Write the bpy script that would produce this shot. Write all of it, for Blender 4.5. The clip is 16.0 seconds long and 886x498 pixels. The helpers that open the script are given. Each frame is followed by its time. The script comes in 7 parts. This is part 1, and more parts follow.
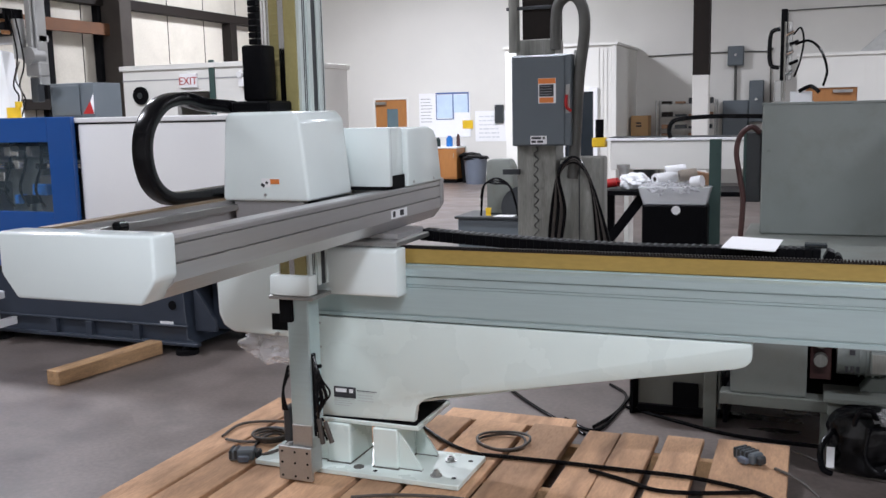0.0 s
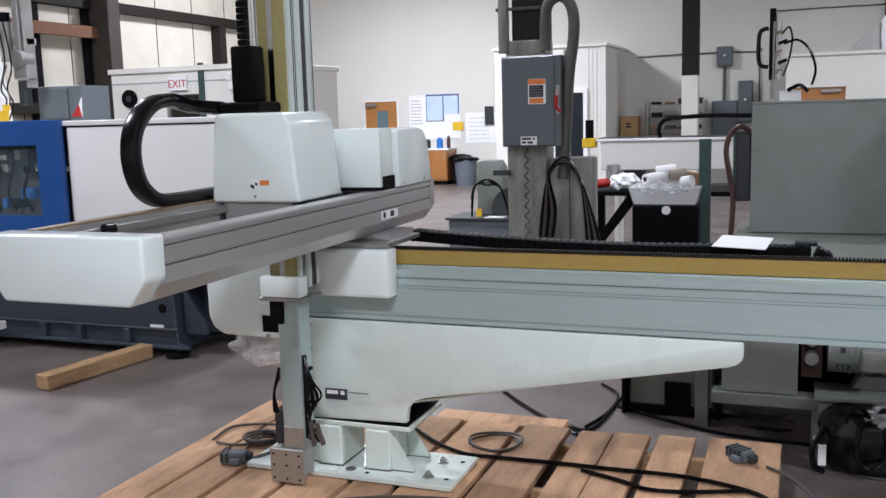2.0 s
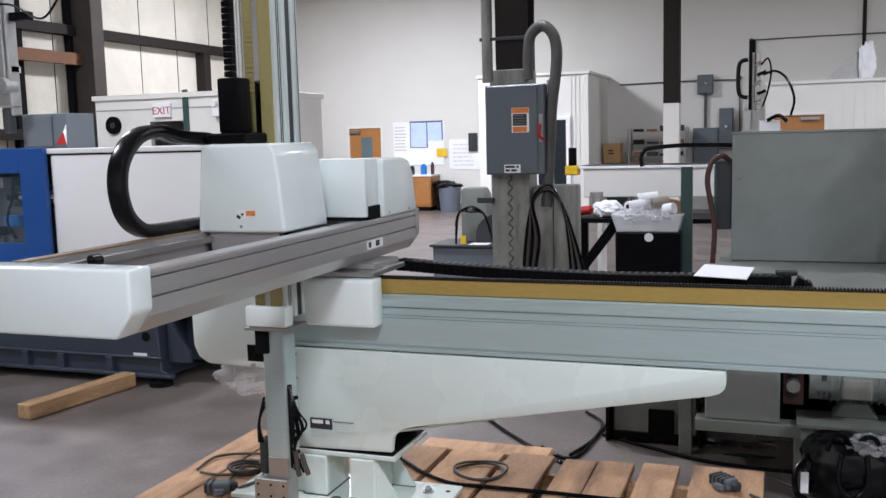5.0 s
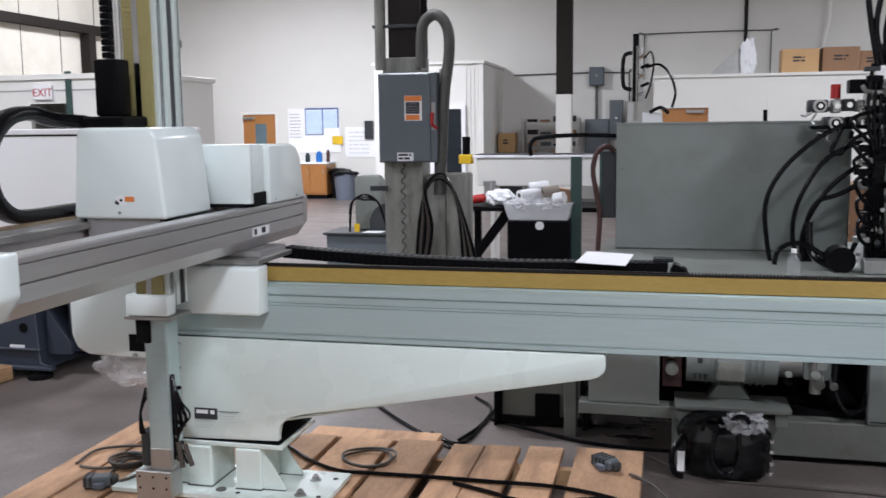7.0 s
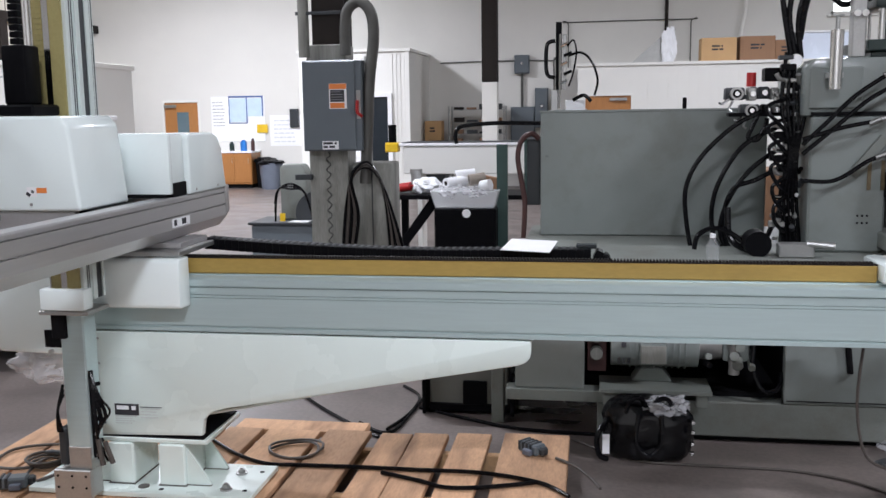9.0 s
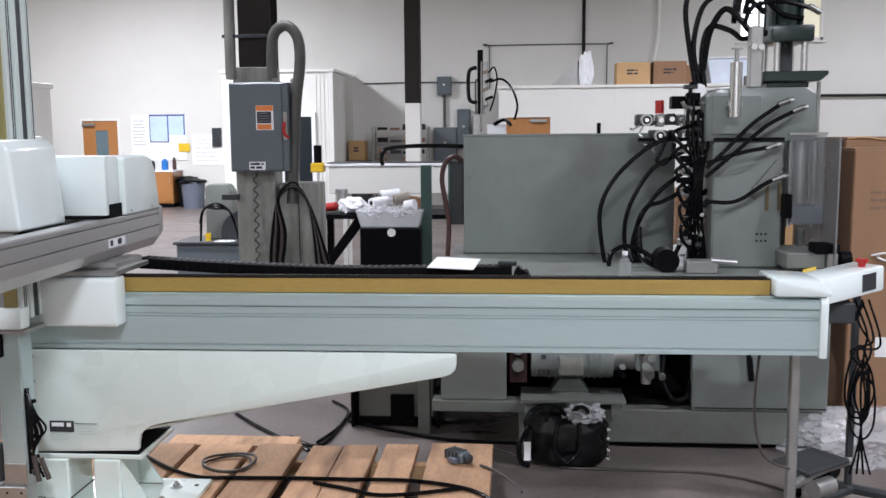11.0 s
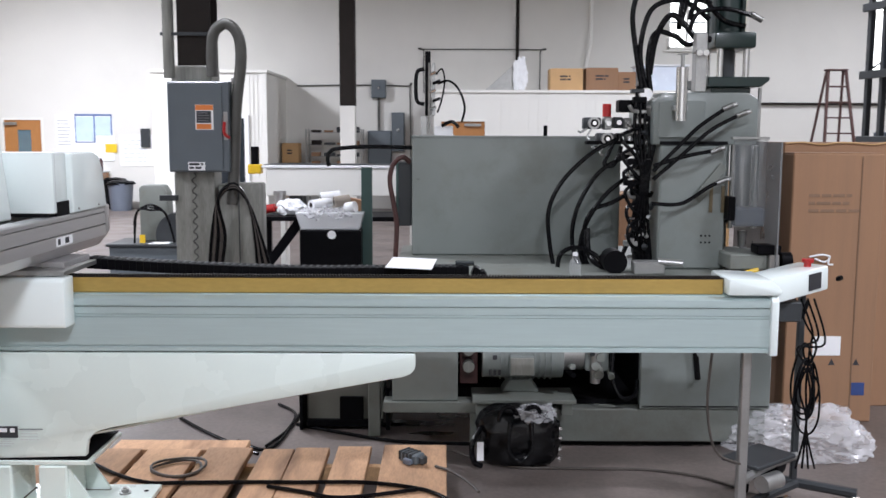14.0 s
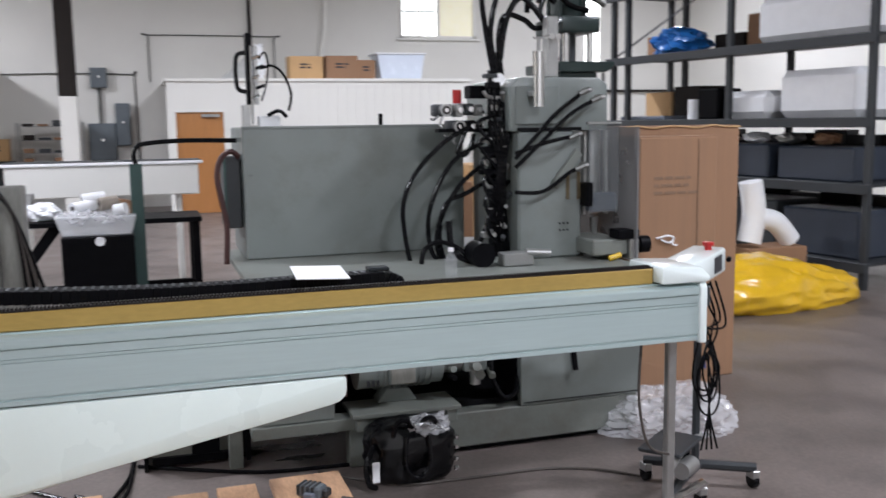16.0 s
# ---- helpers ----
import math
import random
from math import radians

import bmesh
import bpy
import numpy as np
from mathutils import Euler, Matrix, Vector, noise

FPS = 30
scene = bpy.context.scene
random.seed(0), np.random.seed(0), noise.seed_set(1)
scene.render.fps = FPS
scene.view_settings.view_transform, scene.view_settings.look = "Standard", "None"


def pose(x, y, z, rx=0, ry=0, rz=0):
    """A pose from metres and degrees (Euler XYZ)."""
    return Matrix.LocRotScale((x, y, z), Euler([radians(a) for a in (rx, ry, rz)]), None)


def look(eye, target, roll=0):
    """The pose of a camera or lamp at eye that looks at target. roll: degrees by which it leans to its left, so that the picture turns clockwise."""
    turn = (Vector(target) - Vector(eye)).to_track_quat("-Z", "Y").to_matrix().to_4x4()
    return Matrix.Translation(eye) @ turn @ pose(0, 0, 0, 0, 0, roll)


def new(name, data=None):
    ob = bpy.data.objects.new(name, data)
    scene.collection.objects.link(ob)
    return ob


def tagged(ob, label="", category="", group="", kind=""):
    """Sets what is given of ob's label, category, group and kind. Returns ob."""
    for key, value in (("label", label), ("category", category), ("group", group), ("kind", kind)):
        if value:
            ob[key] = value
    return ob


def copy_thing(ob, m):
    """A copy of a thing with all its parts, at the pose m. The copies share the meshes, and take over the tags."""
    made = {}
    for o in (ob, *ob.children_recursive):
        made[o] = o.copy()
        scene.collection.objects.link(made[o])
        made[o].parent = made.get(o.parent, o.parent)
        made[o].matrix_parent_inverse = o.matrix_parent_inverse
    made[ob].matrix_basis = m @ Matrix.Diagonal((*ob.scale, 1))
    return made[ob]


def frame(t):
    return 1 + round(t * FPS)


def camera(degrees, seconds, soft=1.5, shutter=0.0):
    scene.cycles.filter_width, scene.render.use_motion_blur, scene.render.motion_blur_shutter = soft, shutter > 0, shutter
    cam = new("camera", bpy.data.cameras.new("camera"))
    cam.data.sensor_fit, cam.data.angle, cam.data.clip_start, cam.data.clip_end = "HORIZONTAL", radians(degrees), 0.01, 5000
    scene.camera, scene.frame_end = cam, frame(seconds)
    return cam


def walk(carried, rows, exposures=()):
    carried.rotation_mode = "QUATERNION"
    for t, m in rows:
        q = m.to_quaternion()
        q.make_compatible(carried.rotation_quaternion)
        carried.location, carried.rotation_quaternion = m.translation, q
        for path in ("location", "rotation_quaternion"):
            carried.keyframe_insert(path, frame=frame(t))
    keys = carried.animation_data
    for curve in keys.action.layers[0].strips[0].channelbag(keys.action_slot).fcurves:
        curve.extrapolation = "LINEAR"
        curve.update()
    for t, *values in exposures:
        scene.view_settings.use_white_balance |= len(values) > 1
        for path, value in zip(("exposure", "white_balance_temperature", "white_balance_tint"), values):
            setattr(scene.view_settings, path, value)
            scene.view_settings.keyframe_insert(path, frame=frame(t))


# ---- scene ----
cam = camera(50.8, 16.0, 1.5, 0.4)
PATH = [
    (0, (0.178, -3.633, 1.745), (-0.548, -1.792, 1.452), -1.3),
    (0.5, (0.169, -3.632, 1.742), (-0.537, -1.784, 1.447), -1.0),
    (1, (0.178, -3.616, 1.737), (-0.517, -1.766, 1.429), -1.3),
    (1.5, (0.175, -3.627, 1.738), (-0.536, -1.78, 1.444), -1.5),
    (2, (0.176, -3.625, 1.737), (-0.532, -1.777, 1.448), -1.6),
    (2.5, (0.175, -3.636, 1.739), (-0.527, -1.786, 1.449), -1.6),
    (3, (0.173, -3.644, 1.736), (-0.52, -1.79, 1.448), -1.7),
    (5.5, (0.186, -3.654, 1.762), (-0.477, -1.782, 1.531), -1.5),
    (6, (0.218, -3.67, 1.754), (-0.302, -1.757, 1.495), -1.0),
    (6.5, (0.213, -3.66, 1.758), (-0.311, -1.746, 1.51), -1.3),
    (7, (0.227, -3.646, 1.754), (-0.24, -1.719, 1.489), -0.7),
    (7.5, (0.238, -3.632, 1.752), (-0.16, -1.691, 1.481), -0.6),
    (8, (0.237, -3.642, 1.751), (-0.186, -1.708, 1.465), -1.4),
    (8.5, (0.243, -3.627, 1.747), (-0.107, -1.68, 1.452), -1.0),
    (9, (0.239, -3.63, 1.754), (-0.078, -1.677, 1.462), -0.8),
    (11.5, (0.251, -3.92, 1.784), (0.113, -1.938, 1.549), -0.4),
    (12, (0.262, -3.964, 1.776), (0.112, -1.981, 1.561), -0.5),
    (12.5, (0.274, -3.919, 1.772), (0.172, -1.932, 1.562), -0.8),
    (13, (0.281, -3.983, 1.763), (0.185, -1.997, 1.545), -0.6),
    (13.5, (0.273, -3.985, 1.764), (0.19, -2.0, 1.533), -0.4),
    (14, (0.116, -3.844, 1.761), (0.115, -1.859, 1.516), 0.2),
    (14.5, (-0.163, -3.754, 1.772), (-0.046, -1.775, 1.502), -1.0),
    (15, (-0.306, -3.561, 1.743), (-0.07, -1.591, 1.485), 0.5),
    (15.5, (-0.443, -3.455, 1.746), (-0.065, -1.506, 1.507), 1.3),
    (16, (-0.682, -3.279, 1.762), (-0.072, -1.393, 1.492), -0.8),
]
walk(cam, [(t, look(eye, target, roll)) for t, eye, target, roll in PATH],
     exposures=[(0.0, 0.06), (3.0, 0.07), (7.0, 0.10), (9.0, 0.20), (12.0, 0.34), (14.5, 0.40), (16.0, 0.36)])

# ---- world and light ----
world = bpy.data.worlds.new("world")
scene.world = world
world.use_nodes = True
world.node_tree.nodes["Background"].inputs[0].default_value = (0.9, 0.95, 1.0, 1)
world.node_tree.nodes["Background"].inputs[1].default_value = 0.3


# ---- materials ----
def mat(name, base, rough=0.5, metal=0.0, vary=0.12, scale=6.0, grain=120.0, bump=0.05, stain=None, coat=0.0,
        spec=0.5, stretch=(1, 1, 1), alpha=1.0, trans=0.0, rnd=0.0, rvar=0.1, stain_scale=1.5, stain_amt=0.5):
    """Two scales of colour change, changing gloss and a fine relief, at real size."""
    m = bpy.data.materials.new(name)
    m.use_nodes = True
    nt = m.node_tree
    n, ln = nt.nodes, nt.links
    bs = n["Principled BSDF"]
    geo = n.new("ShaderNodeTexCoord")
    mp = n.new("ShaderNodeMapping")
    mp.inputs["Scale"].default_value = stretch
    ln.new(geo.outputs["Object"], mp.inputs["Vector"])
    big = n.new("ShaderNodeTexNoise")
    big.inputs["Scale"].default_value, big.inputs["Detail"].default_value = scale, 5
    fine = n.new("ShaderNodeTexNoise")
    fine.inputs["Scale"].default_value, fine.inputs["Detail"].default_value = grain, 3
    for t in (big, fine):
        ln.new(mp.outputs[0], t.inputs["Vector"])
    mix = n.new("ShaderNodeMix")
    mix.data_type = "RGBA"
    mix.inputs[6].default_value = (*[c * (1 - vary) for c in base], 1)
    mix.inputs[7].default_value = (*[min(1, c * (1 + vary)) for c in base], 1)
    add = n.new("ShaderNodeMath")
    add.operation = "MULTIPLY_ADD"
    add.inputs[1].default_value, add.inputs[2].default_value = 0.45, 0.0
    ln.new(fine.outputs[0], add.inputs[0])
    add2 = n.new("ShaderNodeMath")
    add2.operation = "MULTIPLY_ADD"
    add2.inputs[1].default_value = 0.55
    ln.new(big.outputs[0], add2.inputs[0])
    ln.new(add.outputs[0], add2.inputs[2])
    rng = n.new("ShaderNodeMapRange")
    rng.inputs[1].default_value, rng.inputs[2].default_value = 0.3, 0.7
    ln.new(add2.outputs[0], rng.inputs[0])
    ln.new(rng.outputs[0], mix.inputs[0])
    col = mix.outputs[2]
    if stain:
        st = n.new("ShaderNodeTexNoise")
        st.inputs["Scale"].default_value, st.inputs["Detail"].default_value, st.inputs["Roughness"].default_value = stain_scale, 8, 0.65
        ln.new(mp.outputs[0], st.inputs["Vector"])
        sr = n.new("ShaderNodeMapRange")
        sr.inputs[1].default_value, sr.inputs[2].default_value = 0.5, 0.72
        sr.inputs[4].default_value = stain_amt
        ln.new(st.outputs[0], sr.inputs[0])
        m2 = n.new("ShaderNodeMix")
        m2.data_type = "RGBA"
        m2.inputs[7].default_value = (*stain, 1)
        ln.new(sr.outputs[0], m2.inputs[0])
        ln.new(col, m2.inputs[6])
        col = m2.outputs[2]
    if rnd:
        oi = n.new("ShaderNodeObjectInfo")
        hs = n.new("ShaderNodeHueSaturation")
        r2 = n.new("ShaderNodeMapRange")
        r2.inputs[3].default_value, r2.inputs[4].default_value = 1 - rnd, 1 + rnd
        ln.new(oi.outputs["Random"], r2.inputs[0])
        ln.new(r2.outputs[0], hs.inputs["Value"])
        ln.new(col, hs.inputs["Color"])
        col = hs.outputs[0]
    ln.new(col, bs.inputs["Base Color"])
    rr = n.new("ShaderNodeMapRange")
    rr.inputs[3].default_value, rr.inputs[4].default_value = max(0.02, rough - rvar), min(1, rough + rvar)
    ln.new(big.outputs[0], rr.inputs[0])
    ln.new(rr.outputs[0], bs.inputs["Roughness"])
    bs.inputs["Metallic"].default_value = metal
    bs.inputs["Specular IOR Level"].default_value = spec
    bs.inputs["Coat Weight"].default_value = coat
    bs.inputs["Coat Roughness"].default_value = 0.08
    bs.inputs["Alpha"].default_value = alpha
    bs.inputs["Transmission Weight"].default_value = trans
    if bump:
        bp = n.new("ShaderNodeBump")
        bp.inputs["Strength"].default_value, bp.inputs["Distance"].default_value = bump, 0.01
        ln.new(add2.outputs[0], bp.inputs["Height"])
        ln.new(bp.outputs[0], bs.inputs["Normal"])
    return m


def glow(name, base, power):
    m = mat(name, base, 0.5)
    bs = m.node_tree.nodes["Principled BSDF"]
    bs.inputs["Emission Color"].default_value = (*base, 1)
    bs.inputs["Emission Strength"].default_value = power
    return m


M_WHITE = mat("robot_white_paint", (0.70, 0.785, 0.745), 0.28, vary=0.03, scale=3, grain=300, bump=0.01, coat=0.3, stain=(0.55, 0.58, 0.53), stain_amt=0.2)
M_COVER = mat("moulded_white_plastic", (0.80, 0.875, 0.86), 0.2, vary=0.025, scale=4, grain=400, bump=0.012, coat=0.45)
M_ALU = mat("anodised_aluminium", (0.50, 0.49, 0.49), 0.32, 0.65, vary=0.06, scale=3, grain=90, bump=0.015, stretch=(1, 0.05, 1))
M_ALUX = mat("anodised_aluminium_rail", (0.47, 0.575, 0.575), 0.3, 0.35, vary=0.07, scale=3, grain=90, bump=0.015, stretch=(0.05, 1, 1), stain=(0.40, 0.45, 0.45), stain_amt=0.4)
M_ALUZ = mat("anodised_aluminium_column", (0.68, 0.75, 0.73), 0.33, 0.3, vary=0.06, scale=3, grain=90, bump=0.015, stretch=(1, 1, 0.05), stain=(0.40, 0.45, 0.43), stain_amt=0.5)
M_STEEL = mat("machined_steel", (0.42, 0.42, 0.41), 0.4, 0.85, vary=0.15, scale=12, grain=160, bump=0.04, stain=(0.3, 0.28, 0.25))
M_FERRULE = mat("dull_plated_steel", (0.2, 0.2, 0.19), 0.45, 0.8, vary=0.2, scale=30, grain=200, bump=0.03)
M_CHROME = mat("chrome", (0.75, 0.75, 0.75), 0.15, 1.0, vary=0.04, bump=0.0)
M_GOLD = mat("yellowed_belt_cover", (0.40, 0.265, 0.07), 0.45, 0.15, vary=0.15, scale=7, grain=80, stretch=(0.3, 1, 1), stain=(0.27, 0.19, 0.08), stain_amt=0.45)
M_BELT = mat("olive_belt", (0.36, 0.31, 0.13), 0.5, 0.1, vary=0.12, scale=5)
M_BLACK = mat("black_rubber", (0.004, 0.004, 0.005), 0.22, spec=0.16, vary=0.3, scale=20, bump=0.05)
M_BLACKP = mat("black_plastic", (0.004, 0.004, 0.005), 0.42, spec=0.06, vary=0.3, scale=10, bump=0.02)
M_LOOP = mat("glossy_black_conduit", (0.004, 0.004, 0.005), 0.22, spec=0.3, vary=0.3, scale=20, bump=0.04)
# Near-black for black parts, and for shade painted into holes and gaps.
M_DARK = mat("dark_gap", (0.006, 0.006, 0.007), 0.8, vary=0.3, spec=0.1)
M_GREYP = mat("machine_grey_paint", (0.184, 0.205, 0.195), 0.34, vary=0.12, scale=3, grain=200, bump=0.03, coat=0.15, stain=(0.13, 0.135, 0.115), stain_amt=0.6, stain_scale=2.2, rvar=0.16)
M_GREYB = mat("worn_machine_base_paint", (0.175, 0.188, 0.17), 0.5, vary=0.1, scale=5, bump=0.04, stain=(0.13, 0.12, 0.10), stain_scale=4, stain_amt=0.7)
M_ELEC = mat("electrical_grey_enamel", (0.115, 0.135, 0.15), 0.4, vary=0.05, scale=5, grain=250, bump=0.02)
M_BLUE = mat("cobalt_blue_paint", (0.007, 0.075, 0.30), 0.35, vary=0.06, coat=0.3, bump=0.01)
M_NAVY = mat("slate_machine_base_paint", (0.035, 0.045, 0.065), 0.45, vary=0.12, bump=0.03)
M_WPAN = mat("white_machine_panel", (0.86, 0.86, 0.86), 0.35, vary=0.03, scale=2, bump=0.01, coat=0.2)
M_WOOD = mat("pallet_pine", (0.48, 0.285, 0.165), 0.85, vary=0.26, scale=5, grain=45, bump=0.25, stretch=(2.2, 0.55, 2.2), stain=(0.15, 0.08, 0.045), stain_amt=0.85, stain_scale=2.8, rnd=0.2)
M_WOODX = mat("pine_timber", (0.44, 0.27, 0.14), 0.8, vary=0.35, scale=6, grain=50, bump=0.2, stretch=(5, 0.7, 5), stain=(0.16, 0.085, 0.045), stain_amt=0.8, stain_scale=2.6, rnd=0.1)
M_DOOR = mat("oak_veneer", (0.40, 0.17, 0.05), 0.4, vary=0.15, scale=6, grain=60, stretch=(8, 8, 0.6), bump=0.03, coat=0.2)
M_CARD = mat("brown_cardboard", (0.30, 0.168, 0.095), 0.8, vary=0.06, scale=4, grain=70, stretch=(6, 6, 0.4), bump=0.03, stain=(0.22, 0.13, 0.08), stain_amt=0.4)
M_CARD2 = mat("tan_cardboard", (0.56, 0.35, 0.17), 0.8, vary=0.07, scale=4, bump=0.03)
M_WALL = mat("cream_wall_paint", (0.70, 0.685, 0.645), 0.75, vary=0.03, scale=1.2, grain=60, bump=0.02, stain=(0.62, 0.605, 0.57), stain_scale=0.5, stain_amt=0.4)
M_LINER = mat("quilted_wall_liner", (0.58, 0.54, 0.465), 0.65, vary=0.11, scale=1.5, grain=30, bump=0.15, stain=(0.36, 0.33, 0.27), stain_scale=1.2, stain_amt=0.4)
M_GIRT = mat("dark_brown_steel", (0.017, 0.013, 0.011), 0.65, spec=0.2, vary=0.25, scale=5, bump=0.03)
M_PART = mat("white_ribbed_panel", (0.76, 0.75, 0.71), 0.5, vary=0.03, scale=1.5, bump=0.02)
M_CEIL = mat("ceiling_liner", (0.34, 0.33, 0.31), 0.8, vary=0.06, scale=1)
M_CONC = mat("worn_concrete", (0.15, 0.124, 0.113), 0.42, vary=0.3, scale=2.2, grain=38, bump=0.05, stain=(0.075, 0.064, 0.058), stain_scale=1.3, stain_amt=0.8, rvar=0.22)
M_PLASTIC = mat("clear_wrinkled_film", (0.88, 0.88, 0.91), 0.09, vary=0.05, bump=1.0, scale=16, grain=40, alpha=0.34, spec=1.0, coat=1.0)
M_FOAM = mat("white_foam_wrap", (0.86, 0.87, 0.89), 0.6, vary=0.04, scale=10, bump=0.1)
M_YELLOW = mat("yellow_plastic_sheet", (0.74, 0.44, 0.02), 0.25, vary=0.12, scale=6, bump=0.15, coat=0.3)
M_YEL = mat("safety_yellow", (0.75, 0.48, 0.02), 0.4, vary=0.08)
M_PAPER = mat("white_paper", (0.85, 0.85, 0.86), 0.7, vary=0.02, bump=0.01)
M_RED = mat("red_plastic", (0.42, 0.02, 0.02), 0.35, vary=0.1)
M_ORANGE = mat("orange_label", (0.75, 0.22, 0.05), 0.5, vary=0.05)
M_REDHOSE = mat("red_rubber_hose", (0.055, 0.02, 0.018), 0.5, vary=0.2, bump=0.05)
M_GREEN = mat("dark_green_enamel", (0.007, 0.02, 0.018), 0.35, vary=0.15, coat=0.2)
M_TEAL = mat("teal_steel_edge", (0.045, 0.085, 0.078), 0.4, 0.2, vary=0.15)
M_INK = mat("black_ink", (0.03, 0.03, 0.035), 0.6, vary=0.1, bump=0)
M_GREYINK = mat("grey_ink", (0.35, 0.35, 0.36), 0.6, vary=0.1, bump=0)
M_BLUEP = mat("blue_plastic", (0.02, 0.16, 0.50), 0.35, vary=0.15, bump=0.05)
M_BIN = mat("grey_blue_plastic", (0.13, 0.15, 0.19), 0.5, vary=0.1)
M_CABLE = mat("grey_cable", (0.06, 0.05, 0.043), 0.5, vary=0.2, bump=0.03)
M_CONDUIT = mat("grey_conduit", (0.085, 0.083, 0.076), 0.5, 0.1, vary=0.2, bump=0.05)
M_GALV = mat("dusty_galvanised_column", (0.25, 0.25, 0.225), 0.5, 0.15, vary=0.35, scale=6, grain=40, bump=0.06, stretch=(2.5, 2.5, 0.35), stain=(0.07, 0.065, 0.058), stain_amt=0.85, stain_scale=2.5)
M_COPPER = mat("brass_fittings", (0.45, 0.22, 0.10), 0.35, 0.9, vary=0.1)
M_WINGLASS = mat("dim_glass", (0.10, 0.16, 0.19), 0.08, vary=0.2, scale=3, bump=0, coat=0.5)
M_LIT = glow("daylight_window_pane", (0.95, 0.98, 1.0), 2.6)
M_LAMP = glow("lamp_diffuser", (1.0, 0.97, 0.92), 6.0)
M_SCREEN = mat("dark_screen", (0.02, 0.025, 0.03), 0.15, vary=0.1, bump=0)
M_STEELG = mat("shelf_steel", (0.036, 0.04, 0.044), 0.5, 0.2, vary=0.15, bump=0.03)

# ---- mesh helpers ----
ORIGIN = {}


def thing(name, at, label, category, group=""):
    """A top-level Empty at the base of a thing."""
    ob = new(name)
    ob.empty_display_size = 0.1
    ob.location = at
    ORIGIN[ob] = Vector(at)
    return tagged(ob, label, category, group)


def finish(bm, smooth=True):
    bmesh.ops.recalc_face_normals(bm, faces=bm.faces)
    me = bpy.data.meshes.new("mesh")
    bm.to_mesh(me)
    bm.free()
    if smooth:
        for p in me.polygons:
            p.use_smooth = True
        me.set_sharp_from_angle(angle=radians(35))
    return me


def part(name, bm, material, parent, label=""):
    """One mesh object under a thing or a part; bm is in world metres."""
    base = ORIGIN[parent]
    bmesh.ops.translate(bm, verts=bm.verts, vec=-base)
    me = finish(bm)
    me.materials.append(material)
    ob = new(name, me)
    ob.parent = parent
    ORIGIN[ob] = base
    return tagged(ob, label)


def single(name, bm, material, label="", category="", kind="", group="", at=None):
    """A thing or a piece of the setting that is one mesh."""
    at = Vector(at) if at else Vector((0, 0, 0))
    bmesh.ops.translate(bm, verts=bm.verts, vec=-at)
    me = finish(bm)
    me.materials.append(material)
    ob = new(name, me)
    ob.location = at
    ORIGIN[ob] = at
    return tagged(ob, label, category, group, kind)


def box(x0, x1, y0, y1, z0, z1, bev=0.003, bm=None, seg=1, turn=None, about=None):
    bm = bm or bmesh.new()
    tmp = bmesh.new()
    bmesh.ops.create_cube(tmp, size=1)
    for v in tmp.verts:
        v.co = Vector((x0 + (v.co.x + 0.5) * (x1 - x0), y0 + (v.co.y + 0.5) * (y1 - y0), z0 + (v.co.z + 0.5) * (z1 - z0)))
    if bev:
        bmesh.ops.bevel(tmp, geom=list(tmp.edges), offset=min(bev, 0.45 * min(abs(x1 - x0), abs(y1 - y0), abs(z1 - z0))), segments=seg, affect="EDGES", profile=0.5)
    if turn:
        c = Vector(about or ((x0 + x1) / 2, (y0 + y1) / 2, (z0 + z1) / 2))
        bmesh.ops.rotate(tmp, verts=tmp.verts, cent=c, matrix=Euler([radians(a) for a in turn]).to_matrix())
    return merge(bm, tmp)


def merge(bm, tmp):
    me = bpy.data.meshes.new("tmp")
    tmp.to_mesh(me)
    tmp.free()
    bm.from_mesh(me)
    bpy.data.meshes.remove(me)
    return bm


def prism(profile, axis, a, b, bev=0.0, bm=None, seg=1):
    """A profile of two coordinates pulled along an axis: x takes (y, z), y takes (x, z), z takes (x, y)."""
    bm = bm or bmesh.new()
    tmp = bmesh.new()

    def put(p, d):
        return {"x": (d, p[0], p[1]), "y": (p[0], d, p[1]), "z": (p[0], p[1], d)}[axis]
    lo = [tmp.verts.new(put(p, a)) for p in profile]
    hi = [tmp.verts.new(put(p, b)) for p in profile]
    n = len(profile)
    tmp.faces.new(lo)
    tmp.faces.new(hi[::-1])
    for i in range(n):
        tmp.faces.new((lo[i], lo[(i + 1) % n], hi[(i + 1) % n], hi[i]))
    bmesh.ops.recalc_face_normals(tmp, faces=tmp.faces)
    if bev:
        bmesh.ops.bevel(tmp, geom=list(tmp.edges), offset=bev, segments=seg, affect="EDGES", profile=0.5, clamp_overlap=True)
    return merge(bm, tmp)


def rod(p0, p1, r, bm=None, seg=14, r2=None, cap=True):
    bm = bm or bmesh.new()
    p0, p1 = Vector(p0), Vector(p1)
    q = (p1 - p0).to_track_quat("Z", "Y").to_matrix()
    rings = []
    for p, rad in ((p0, r), (p1, r if r2 is None else r2)):
        rings.append([bm.verts.new(p + q @ Vector((rad * math.cos(2 * math.pi * i / seg), rad * math.sin(2 * math.pi * i / seg), 0))) for i in range(seg)])
    for i in range(seg):
        bm.faces.new((rings[0][i], rings[0][(i + 1) % seg], rings[1][(i + 1) % seg], rings[1][i]))
    if cap:
        bm.faces.new(rings[0][::-1])
        bm.faces.new(rings[1])
    return bm


